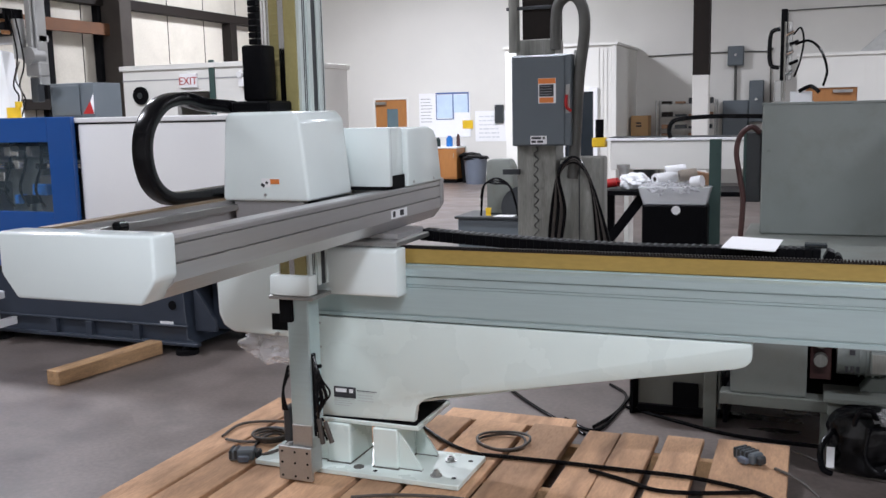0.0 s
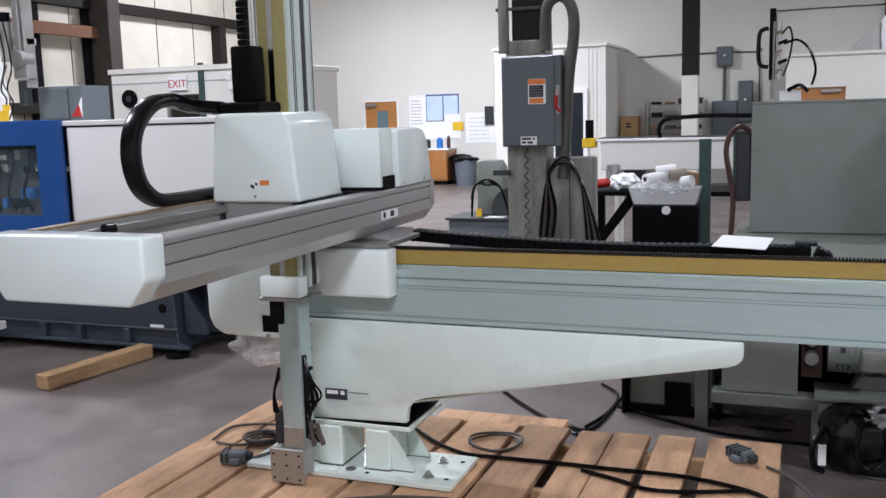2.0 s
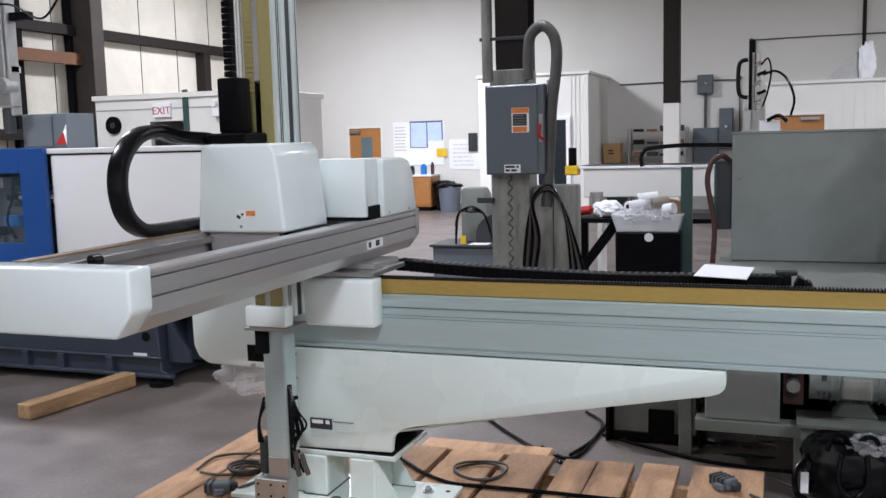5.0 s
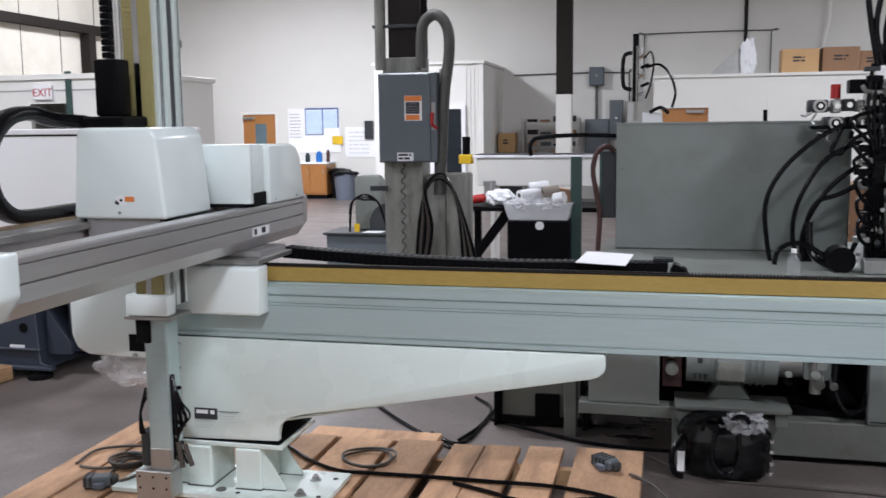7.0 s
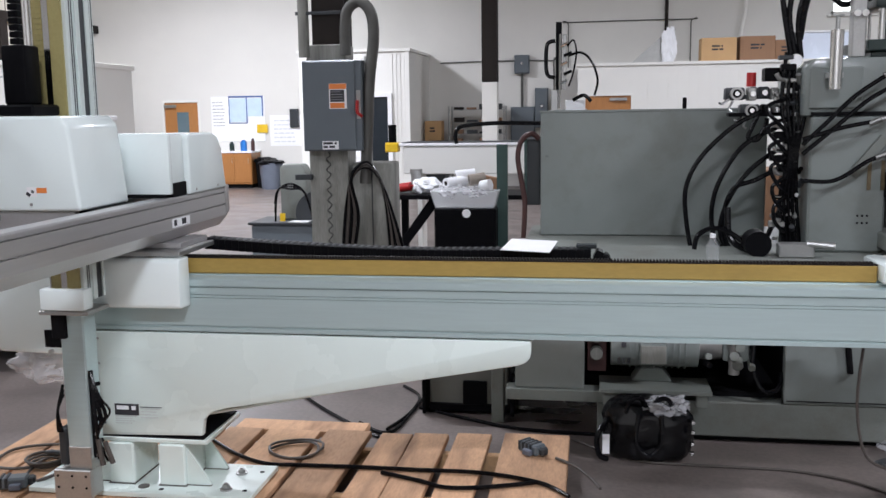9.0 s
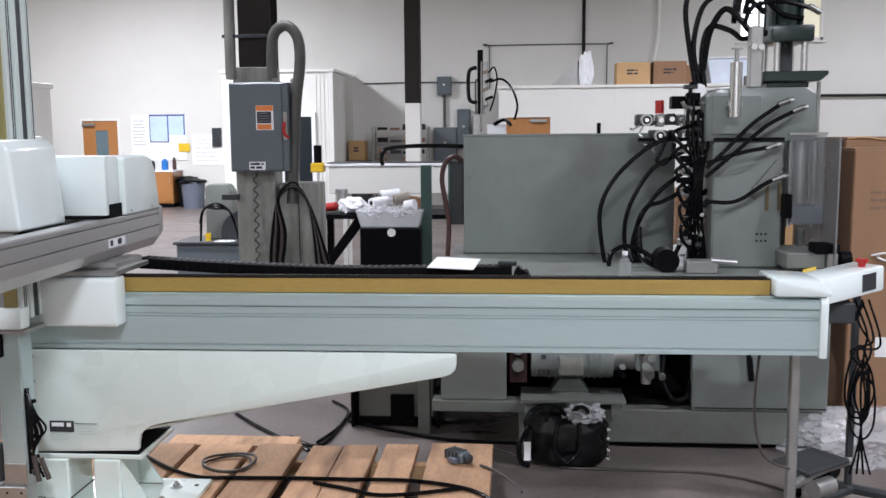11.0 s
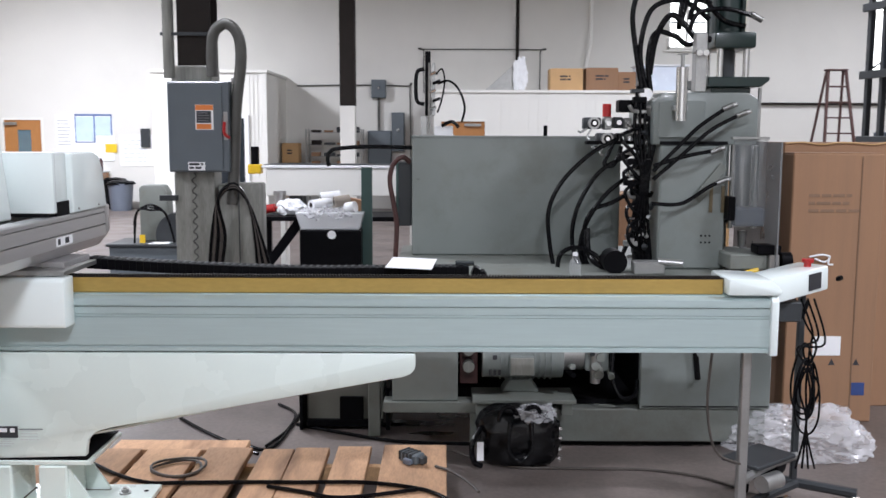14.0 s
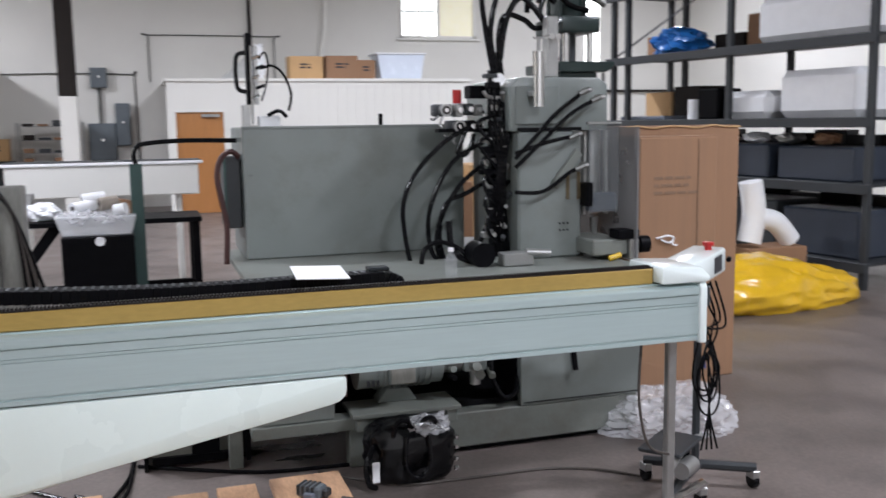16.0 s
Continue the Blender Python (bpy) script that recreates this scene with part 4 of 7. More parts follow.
    part("column_shoe", box(-1.955, -1.74, -0.27, -0.04, 0.968, 0.984, 0.003), M_STEEL, t)
    part("switch_block", box(-1.93, -1.87, -0.23, -0.19, 0.86, 0.966, 0.004), M_DARK, t)
    az = 0.30
    part("arm", box(-1.905, -1.80, -0.21, -0.11, az + 0.04, 0.967, 0.006), M_ALUX, t, "square aluminium arm")
    part("arm_shoe", box(-1.902, -1.803, -0.214, -0.108, az, az + 0.10, 0.003), M_STEEL, t)
    part("arm_cylinder", box(-1.955, -1.915, -0.20, -0.12, az + 0.01, az + 0.17, 0.008), M_STEELG, t)
    part("end_plate", box(-1.965, -1.80, -0.236, -0.215, az - 0.15, az + 0.005, 0.004), M_STEEL, t, "drilled steel end plate")
    part("end_bracket", box(-1.955, -1.81, -0.205, -0.12, az - 0.125, az - 0.002, 0.004), M_STEEL, t)
    for x in (-1.945, -1.882, -1.82):
        for z in (az - 0.13, az - 0.07, az - 0.02):
            part("plate_hole", rod((x, -0.2355, z), (x, -0.238, z), 0.0055, seg=8), M_DARK, t)
    part("valve_strip", box(-1.80, -1.787, -0.20, -0.18, az + 0.05, 0.72, 0.002), M_DARK, t, "black strip of air fittings")
    rnd = random.Random(3)
    for i in range(11):
        z = az + 0.06 + i * 0.03
        part("air_fitting", rod((-1.787, -0.19, z), (-1.755 - 0.012 * (i % 2), -0.2, z + 0.01), 0.009, seg=8), M_BLACKP if i % 3 else M_STEEL, t)
    for k in range(8):
        a = rnd.uniform(-.025, .025)
        part("air_line", tube([(-1.79, -0.2, 0.70 + a), (-1.755 + a * .7, -0.22, 0.62), (-1.735 + a, -0.21 + a, 0.53 + a), (-1.765, -0.22, 0.45 + a), (-1.745 + a, -0.215, 0.40 - k * 0.008)], 0.0048, seg=6), M_BLACK, t, "thin black air line")
    for k in range(3):
        part("air_line", tube([(-1.915, -0.2, 0.62 + 0.02 * k), (-1.935, -0.22, 0.55), (-1.925 - 0.01 * k, -0.21, 0.46)], 0.006, seg=6), M_BLACK, t, "thin black air line")
    for k, (dx, l) in enumerate(((0, 0.11), (0.028, 0.10))):
        part("plug", rod((-1.762 + dx, -0.22, 0.44 - 0.01 * k), (-1.745 + dx * 1.6, -0.225, 0.44 - l), 0.011, seg=10), M_CABLE, t, "dark cable plug")
    # Loop of the cable chain beside the carriage.
    xl = -2.055
    loop = [(xl + 0.05, -0.40, 1.780), (xl + 0.01, -0.52, 1.79), (xl, -0.65, 1.812), (xl, -0.775, 1.79), (xl, -0.865, 1.71), (xl, -0.89, 1.61), (xl, -0.86, 1.51), (xl, -0.78, 1.450), (xl, -0.66, 1.437), (xl, -0.45, 1.437), (xl, -0.2, 1.437)]
    part("cable_loop", tube(loop, 0.03, steps=16, flat=(0.035, 0.026), seg=12, ribs=0.015), M_LOOP, t, "black looped cable chain")
    part("loop_clamp", box(xl - 0.01, xl + 0.09, -0.43, -0.37, 1.758, 1.80, 0.004), M_BLACKP, t)
    # Cable chain along the rail.
    n = 54
    link = box(-1.486, -1.4535, 0.30, 0.40, 1.155, 1.203, 0.003)
    link = part("chain_link", link, M_BLACKP, t, "black cable chain link")
    bar = part("link_bar", box(-1.479, -1.467, 0.315, 0.385, 1.2035, 1.2065, 0.001), M_STEELG, t, "dark grey crossbar of the chain")
    steps = [(0.0318 * k, 0, -0.042 * math.sin(math.pi / 2 * min(1, k / 34)) + 0.008 * max(0, k - 34) / 20) for k in range(1, n)]
    repeat(link, steps)
    repeat(bar, steps)
    for k, (dx, dz) in enumerate(((0.03, -0.006), (0.056, -0.02), (0.068, -0.044))):
        part("chain_link", box(0.232 + dx - 0.016, 0.232 + dx + 0.016, 0.30, 0.40, 1.121 + dz, 1.169 + dz, 0.006, turn=(0, 25 + 30 * k, 0)), M_BLACKP, t)
    link = part("chain_link", box(-0.95, -0.919, 0.30, 0.40, 1.094, 1.118, 0.003), M_BLACKP, t, "black cable chain link")
    repeat(link, [(0.0328 * k, 0, 0) for k in range(1, 37)])
    part("chain_tray", box(-1.5, 1.3, 0.27, 0.44, 1.072, 1.093, 0.003), M_BLACKP, t)
    part("tray_bracket", box(-1.3, -1.2, 0.24, 0.27, 0.95, 1.09, 0.002), M_STEEL, t)
    part("tray_bracket", box(0.6, 0.7, 0.24, 0.27, 0.95, 1.09, 0.002), M_STEEL, t)
    # Control box that sticks out from the rail end.
    c = (1.50, 0.13, 1.07)
    bm = box(1.42, 1.97, 0.10, 0.26, 1.03, 1.145, 0.012, seg=2, turn=(0, -3, 38), about=c)
    cb = part("control_box", bm, M_COVER, t, "white control box with a red button")
    bm = box(1.80, 1.90, 0.0965, 0.0985, 1.05, 1.125, 0, turn=(0, -3, 38), about=c)
    part("box_plate", bm, M_INK, cb, "black plate with pale marks")
    bm = rod((1.78, 0.38, 1.16), (1.78, 0.38, 1.185), 0.016)
    rod((1.78, 0.38, 1.185), (1.78, 0.38, 1.20), 0.026, bm)
    part("stop_button", bm, M_RED, cb, "red stop button")
    part("cable_gland", rod((1.975, 0.50, 1.09), (2.0, 0.53, 1.09), 0.012), M_BLACKP, cb)
    return t


robot = traverse_robot()

# ---- pallet under the robot ----
def pallet():
    t = thing("pallet", (-1.2, 0.2, 0), "rough new pine pallet of uneven boards", "pallet")
    yaw = 2.5
    about = (-0.8, 0.83, 0)
    rnd = random.Random(11)
    boards = [(-2.62, -2.42), (-2.40, -2.20), (-2.17, -1.93), (-1.90, -1.66), (-1.63, -1.44), (-1.41, -1.13), (-1.10, -0.87)]
    near = [(-0.81, -0.65), (-0.645, -0.47), (-0.43, -0.255), (-0.19, 0.135)]
    for x0, x1 in boards + near:
        y1 = 0.84 + rnd.uniform(-0.015, 0.015) + 0.08 * (x0 + 0.8) / 0.8 * (1 if x0 > -0.85 else 0)
        y0 = -0.95 + rnd.uniform(-0.02, 0.02)
        part("board", box(x0, x1, y0, y1, 0.105, 0.14 - rnd.uniform(0, 0.003), 0.004), M_WOOD, t)
    for y in (0.66, 0.1, -0.5, -0.9):
        part("stringer", box(-2.62, 0.13, y, y + 0.045, 0.02, 0.104, 0.003), M_WOODX, t)
    part("far_plank", box(-1.62, -0.92, 0.86, 1.02, 0.085, 0.12, 0.004), M_WOOD, t, "plank nailed across the far end")
    for x0 in (-1.5, -1.05):
        part("block", box(x0, x0 + 0.1, 0.87, 1.0, 0.0, 0.084, 0.003), M_WOODX, t)
    for x0 in (-2.6, -1.3, 0.0):
        part("runner", box(x0, x0 + 0.13, -0.95, 0.80, 0.0, 0.019, 0.002), M_WOODX, t)
    return t


pallet()

tb = box(-0.06, 0.06, -0.46, 0.46, 0, 0.10, 0.006, turn=(0, 0, -8), about=(0, 0, 0))
single("timber", tb, M_WOODX, "short square pine timber on the floor", "timber", at=(0, 0, 0)).location = (-4.385, 1.45, 0)


# ---- the blue and white moulding machine ----
def moulding_machine():
    y0 = 1.98
    t = thing("moulding_machine", (-5.5, y0, 0), "white injection moulding machine with blue guard and slate base", "machine")
    x1 = -4.08
    bm = prism([(-9.0, 0.08), (x1 + 0.08, 0.08), (x1, 0.11), (x1 - 0.02, 0.46), (x1 - 0.1, 0.56), (-9.0, 0.56)], "y", y0 - 0.02, y0 + 1.2, 0.006)
    part("base", bm, M_NAVY, t, "slate blue steel base")
    part("base_ledge", box(-9.0, x1 + 0.02, y0 - 0.05, y0 - 0.021, 0.201, 0.215, 0.003), M_NAVY, t)
    part("base_rail", box(-9.0, x1 + 0.12, y0 - 0.07, y0 - 0.021, 0.066, 0.09, 0.003), M_NAVY, t)
    for x in (-4.55, -5.0, -5.35, -6.2):
        part("base_rib", box(x, x + 0.06, y0 - 0.06, y0 - 0.021, 0.091, 0.20, 0.003), M_NAVY, t)
    for x in (-4.09, -5.9, -7.5, -8.7):
        f = rod((x, y0 - 0.02, 0), (x, y0 - 0.02, 0.035), 0.085, seg=18)
        rod((x, y0 - 0.02, 0.035), (x, y0 - 0.02, 0.08), 0.04, f, 12)
        part("foot", f, M_DARK, t)
    part("lifting_hole", rod((-4.2, y0 - 0.0215, 0.36), (-4.2, y0 - 0.025, 0.36), 0.035, seg=18), M_DARK, t)
    part("base_sticker", box(-4.32, -4.2, y0 - 0.024, y0 - 0.0205, 0.20, 0.235, 0), M_PAPER, t)
    part("end_bracket", prism([(-4.06, 0.16), (-3.88, 0.16), (-3.88, 0.24), (-4.06, 0.5)], "y", y0 + 0.05, y0 + 0.09, 0.003), M_NAVY, t)
    part("end_beam", box(-4.07, -3.62, y0 + 0.3, y0 + 0.9, 0.12, 0.55, 0.006), M_NAVY, t)
    # White housing.
    part("housing", box(-4.985, -3.56, y0, 3.42, 0.60, 1.71, 0.02, seg=2), M_WPAN, t, "white sheet-metal housing")
    part("housing_top", box(-9.0, -3.54, y0 - 0.012, 3.43, 1.716, 1.755, 0.006), M_WPAN, t)
    # Near-black strips put the shade of the gaps round the housing into colour.
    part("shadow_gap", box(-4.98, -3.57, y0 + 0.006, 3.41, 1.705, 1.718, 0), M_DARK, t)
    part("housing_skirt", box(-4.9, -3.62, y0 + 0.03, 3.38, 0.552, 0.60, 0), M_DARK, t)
    for y in (2.5, 2.65, 2.8):
        part("screw", rod((-3.562, y, 1.5), (-3.553, y, 1.5), 0.008, seg=8), M_STEEL, t)
    # Blue sliding guard with a window.
    g = part("guard", box(-5.235, -5.0, y0 - 0.05, y0 - 0.003, 0.60, 1.765, 0.004), M_BLUE, t, "cobalt blue sliding guard")
    for a, b, c, d in ((-6.6, -5.235, 1.575, 1.765), (-6.6, -5.235, 0.60, 1.04), (-6.8, -6.6, 0.60, 1.765)):
        part("guard_panel", box(a, b, y0 - 0.05, y0 - 0.003, c, d, 0.004), M_BLUE, g)
    M_WG = mat("tinted_guard_glass", (0.25, 0.35, 0.42), 0.05, alpha=0.07, bump=0, vary=0.05)
    part("guard_window", box(-6.6, -5.235, y0 - 0.03, y0 - 0.02, 1.04, 1.575, 0), M_WG, g, "clear guard window")
    part("housing_back", box(-9.0, -4.99, y0 + 1.1, 3.42, 0.57, 1.71, 0), M_NAVY, t)
    part("housing_end", box(-9.0, -6.8, y0, y0 + 1.09, 0.57, 1.71, 0.004), M_WPAN, t)
    part("mould_platen", box(-5.95, -5.6, y0 + 0.25, y0 + 0.9, 0.65, 1.45, 0.01), M_GREYP, t)
    part("mould_platen", box(-6.75, -6.3, y0 + 0.25, y0 + 0.9, 0.65, 1.45, 0.01), M_STEEL, t)
    part("mould", box(-5.6, -5.42, y0 + 0.2, y0 + 0.7, 0.85, 1.3, 0.01), M_STEEL, t)
    part("mould", box(-5.6, -5.45, y0 + 0.12, y0 + 0.19, 1.15, 1.24, 0.006), M_BLUEP, t, "blue plastic fitting")
    part("tie_bar", rod((-6.3, y0 + 0.3, 1.38), (-5.1, y0 + 0.3, 1.38), 0.045), M_CHROME, t)
    part("tie_bar", rod((-6.3, y0 + 0.3, 0.75), (-5.1, y0 + 0.3, 0.75), 0.045), M_CHROME, t)
    rnd = random.Random(31)
    for k in range(22):
        a, c = rnd.uniform(-6.3, -5.36), rnd.choice([1.08, 1.16, 1.26, 1.36, 1.46])
        w, h = rnd.uniform(0.03, 0.09), rnd.uniform(0.03, 0.08)
        part("mould_fitting", box(a, a + w, y0 + 0.1, y0 + 0.199, c, c + h, 0.006), rnd.choice([M_STEEL, M_CHROME, M_BLACKP, M_BLACKP, M_STEELG, M_BLUEP]), t)
    for k in range(4):
        a = -5.5 - 0.16 * k
        part("mould_hose", tube([(a, y0 + 0.15, 1.5), (a + 0.05, y0 + 0.08, 1.38), (a - 0.02, y0 + 0.08, 1.2), (a + 0.04, y0 + 0.1, 1.06)], 0.011, seg=6), M_BLACK, t)
    # Cooling manifold before the base.
    m = part("manifold", box(-6.6, -5.62, y0 - 0.28, y0 - 0.22, 0.38, 0.44, 0.006), M_PAPER, t, "pale manifold bar with brass nipples")
    for i in range(10):
        x = -5.70 - i * 0.065
        b = rod((x, y0 - 0.25, 0.44), (x, y0 - 0.25, 0.47), 0.016, seg=8)
        rod((x, y0 - 0.25, 0.47), (x, y0 - 0.25, 0.51), 0.011, b, 8)
        part("nipple", b, M_COPPER, m)
    for x in (-5.72, -5.95, -6.4):
        part("manifold_leg", box(x, x + 0.045, y0 - 0.265, y0 - 0.235, 0.2, 0.379, 0.002), M_PAPER, t)
        part("manifold_arm", box(x, x + 0.045, y0 - 0.265, y0 - 0.07, 0.14, 0.199, 0.002), M_PAPER, t)
    return t


moulding_machine()


def sprue_picker():
    z = 1.757
    t = thing("sprue_picker", (-6.35, 2.9, z), "small black pneumatic picker robot standing on the moulding machine", "robot")
    part("stand", prism([(-6.75, z), (-6.45, z), (-6.52, 2.35), (-6.68, 2.38)], "y", 2.8, 2.95, 0.02, seg=2), M_WPAN, t, "pale cast stand")
    part("cross_arm", box(-7.2, -6.1, 2.82, 2.94, 2.42, 2.48, 0.006), M_ALU, t)
    part("valve_block", box(-6.85, -6.4, 2.75, 2.9, 2.49, 2.72, 0.01), M_DARK, t)
    rnd = random.Random(6)
    for i in range(14):
        x, zz = rnd.uniform(-6.85, -6.35), rnd.uniform(2.50, 2.71)
        part("fitting", rod((x, 2.75, zz), (x, 2.68, zz), rnd.uniform(0.012, 0.03), seg=8), rnd.choice([M_STEEL, M_BLACKP, M_COPPER]), t)
    part("cylinder", rod((-6.30, 2.8, 2.28), (-6.30, 2.8, 2.62), 0.055, seg=16), M_STEEL, t)
    part("cylinder_cap", rod((-6.30, 2.8, 2.62), (-6.30, 2.8, 2.70), 0.045, seg=16), M_BLACKP, t)
    part("column", box(-6.22, -6.10, 2.8, 2.92, 2.05, 3.4, 0.008), M_STEEL, t)
    part("guide", box(-6.19, -6.13, 2.77, 2.799, 2.2, 3.4, 0.004), M_STEEL, t)
    part("wrist", box(-6.22, -6.06, 2.76, 2.88, 2.12, 2.24, 0.01), M_STEEL, t)
    part("gripper", box(-6.2, -6.12, 2.78, 2.86, 1.9, 2.11, 0.006), M_STEELG, t)
    for k in range(2):
        x = -6.34 + 0.07 * k
        part("air_line", tube([(x, 2.74, 2.65), (x + 0.1, 2.7, 2.3 - 0.05 * k), (x + 0.02, 2.71, 2.05), (x + 0.06, 2.72, 1.95 - 0.03 * k), (x, 2.72, z + 0.02)], 0.007, seg=6), M_BLACK, t)
    part("air_line", tube([(-6.5, 2.75, 2.75), (-6.3, 2.72, 2.95), (-6.0, 2.76, 2.98), (-5.7, 2.8, 2.85), (-5.5, 2.85, 3.1)], 0.01, seg=6), M_BLACK, t)
    part("upper_beam", box(-7.3, -5.9, 2.84, 2.92, 2.86, 2.93, 0.006), M_BLACKP, t)
    part("swivel", rod((-6.16, 2.74, 2.30), (-6.16, 2.88, 2.30), 0.075, seg=20), M_STEEL, t)
    part("cable", tube([(-6.9, 2.72, 2.9), (-6.8, 2.7, 2.7), (-6.72, 2.7, 2.55), (-6.6, 2.7, 2.6), (-6.52, 2.7, 2.8)], 0.012, seg=6), M_BLACK, t)
    part("cable", tube([(-6.22, 2.7, 2.25), (-6.26, 2.68, 2.1), (-6.2, 2.68, 1.98), (-6.24, 2.69, 1.86)], 0.006, seg=6), M_CABLE, t)
    c = thing("control_cabinet", (-5.8, 3.0, z), "grey steel control cabinet on the moulding machine", "cabinet")
    part("body", box(-6.15, -5.66, 2.95, 3.3, z, 2.06, 0.006), M_ELEC, c)
    part("door", box(-6.13, -5.81, 2.935, 2.949, z + 0.02, 2.04, 0.003), M_ELEC, c)
    part("sticker", prism([(-5.79, 1.79), (-5.67, 1.79), (-5.70, 1.9)], "y", 2.944, 2.948), M_RED, c, "red and white corner sticker")
    part("sticker", prism([(-5.70, 1.9), (-5.67, 1.79), (-5.665, 1.96)], "y", 2.944, 2.948), M_PAPER, c)
    v = thing("yellow_fitting", (-6.28, 2.65, z), "yellow plastic air fitting on the moulding machine", "fitting")
    part("body", rod((-6.28, 2.65, z), (-6.28, 2.65, z + 0.1), 0.06, seg=12), M_YEL, v)
    part("top", rod((-6.22, 2.65, z + 0.1), (-6.22, 2.65, z + 0.15), 0.03, seg=10), M_YEL, v)


sprue_picker()
# Rust-red beam with a liner strip behind the picker.
single("wall_beam", box(LEFT + 0.21, LEFT + 0.3, 6.0, 10.4, 3.23, 3.44, 0.004), mat("rust_beam", (0.13, 0.052, 0.02), 0.7, vary=0.2), "rusty orange beam on the left wall", "beam", "structure")


# ---- disconnect column ----
def power_column():
    y = 4.62
    t = thing("power_column", (-2.1, y + 0.1, 0), "dusty steel roof column carrying conduits and cables", "column")
    bm = box(-2.27, -1.97, y + 0.03, y + 0.05, 0, TOP, 0.002)
    box(-2.27, -1.97, y + 0.28, y + 0.30, 0, TOP, 0.002, bm)
    box(-2.13, -2.11, y + 0.05, y + 0.28, 0, TOP, 0, bm)
    part("lower_shaft", box(-2.33, -1.965, y + 0.02, y + 0.31, 0, 2.36, 0.006), M_GALV, t, "dusty grey lower half")
    part("upper_shaft", bm, M_GIRT, t, "dark brown upper half")
    part("drain_pipe", rod((-2.345, y + 0.02, 2.25), (-2.345, y + 0.02, TOP), 0.05, seg=14), M_GALV, t)
    part("pipe_clamp", box(-2.41, -1.9, y - 0.01, y + 0.0, 2.62, 2.65, 0.002), M_STEELG, t)
    part("duct_seam", box(-1.76, -1.75, y + 0.046, y + 0.0495, 0, 1.28, 0), M_STEELG, t)
    part("duct", box(-1.94, -1.57, y + 0.05, y + 0.4, 0, 1.30, 0.02, seg=2), M_GALV, t, "dented steel duct beside the column")
    part("conduit", tube([(-1.80, y - 0.03, 1.12), (-1.77, y - 0.03, 1.5), (-1.74, y - 0.03, 2.0), (-1.69, y - 0.03, 2.4), (-1.71, y - 0.03, 2.62), (-1.81, y - 0.02, 2.72), (-1.92, y - 0.01, 2.66), (-1.955, y, 2.5), (-1.955, y, 2.26)], 0.05, seg=12, steps=8), M_CONDUIT, t, "thick bent grey conduit")
    part("strut", box(-1.79, -1.74, y - 0.0, y + 0.04, 1.3, 2.25, 0.002), M_STEEL, t)
    part("clamp_arm", box(-2.46, -2.3, y - 0.02, y + 0.02, 1.15, 1.20, 0.002), M_STEELG, t)
    rnd = random.Random(2)
    for k in range(5):
        a = 0.03 * k
        part("hung_cable", tube([(-2.02 + a, y - 0.05, 0.45 + a), (-1.98 + a, y - 0.07, 0.85), (-1.9, y - 0.1 - 0.01 * k, 1.18), (-1.76, y - 0.1, 1.27 + 0.01 * k), (-1.63, y - 0.1, 1.12), (-1.58 + 0.5 * a, y - 0.1, 0.8), (-1.56 + a, y - 0.09, 0.35 + 0.04 * k)], 0.015, seg=8), M_CABLE if k % 2 else M_BLACK, t, "hanging loop of cable")
    part("curled_cord", tube([(-2.14 + 0.02 * math.sin(i * 1.9), y - 0.02 + 0.02 * math.cos(i * 1.9), 1.4 - i * 0.028) for i in range(34)], 0.007, seg=6, steps=3), M_CONDUIT, t, "curled grey cord")
    d = thing("disconnect_switch", (-2.06, 4.5, 1.42), "large grey electrical disconnect box on the column", "switch box")
    x0, x1, z0, z1, f = -2.335, -1.79, 1.415, 2.215, 4.51
    part("body", box(x0, x1, f, y - 0.001 + 0.02, z0, z1, 0.008), M_ELEC, d)
    part("door", box(x0 + 0.012, x1 - 0.06, f - 0.014, f - 0.001, z0 + 0.012, z1 - 0.012, 0.004), M_ELEC, d)
    part("lever", tube([(x1 + 0.0, f - 0.01, 1.72), (x1 - 0.035, f - 0.04, 1.76), (x1 - 0.03, f - 0.05, 1.86)], 0.014, seg=8), M_RED, d, "red switch lever")
    part("lever_plate", box(x1 - 0.05, x1 - 0.012, f - 0.006, f - 0.001, 1.7, 1.95, 0.002), M_STEEL, d)
    lb = part("danger_label", box(-2.085, -1.925, f - 0.017, f - 0.0145, 1.79, 2.01, 0), M_PAPER, d, "orange, black and red danger label")
    part("orange_band", box(-2.083, -1.927, f - 0.0185, f - 0.0172, 1.962, 2.008, 0), M_ORANGE, lb)
    part("black_field", box(-2.075, -1.945, f - 0.0185, f - 0.0172, 1.85, 1.955, 0), M_INK, lb)
    part("red_band", box(-2.075, -1.945, f - 0.0185, f - 0.0172, 1.795, 1.842, 0), M_ORANGE, lb)
    bars("label_text", lb, -2.065, -1.955, 1.94, 4, 0.004, 0.019, f - 0.0187, M_GREYINK, 4)
    w = part("voltage_label", box(-2.16, -2.01, f - 0.017, f - 0.0145, 1.43, 1.505, 0), M_PAPER, d, "white voltage label")
    bars("label_bar", w, -2.15, -2.02, 1.495, 2, 0.02, 0.012, f - 0.0172, M_INK, 6)


power_column()


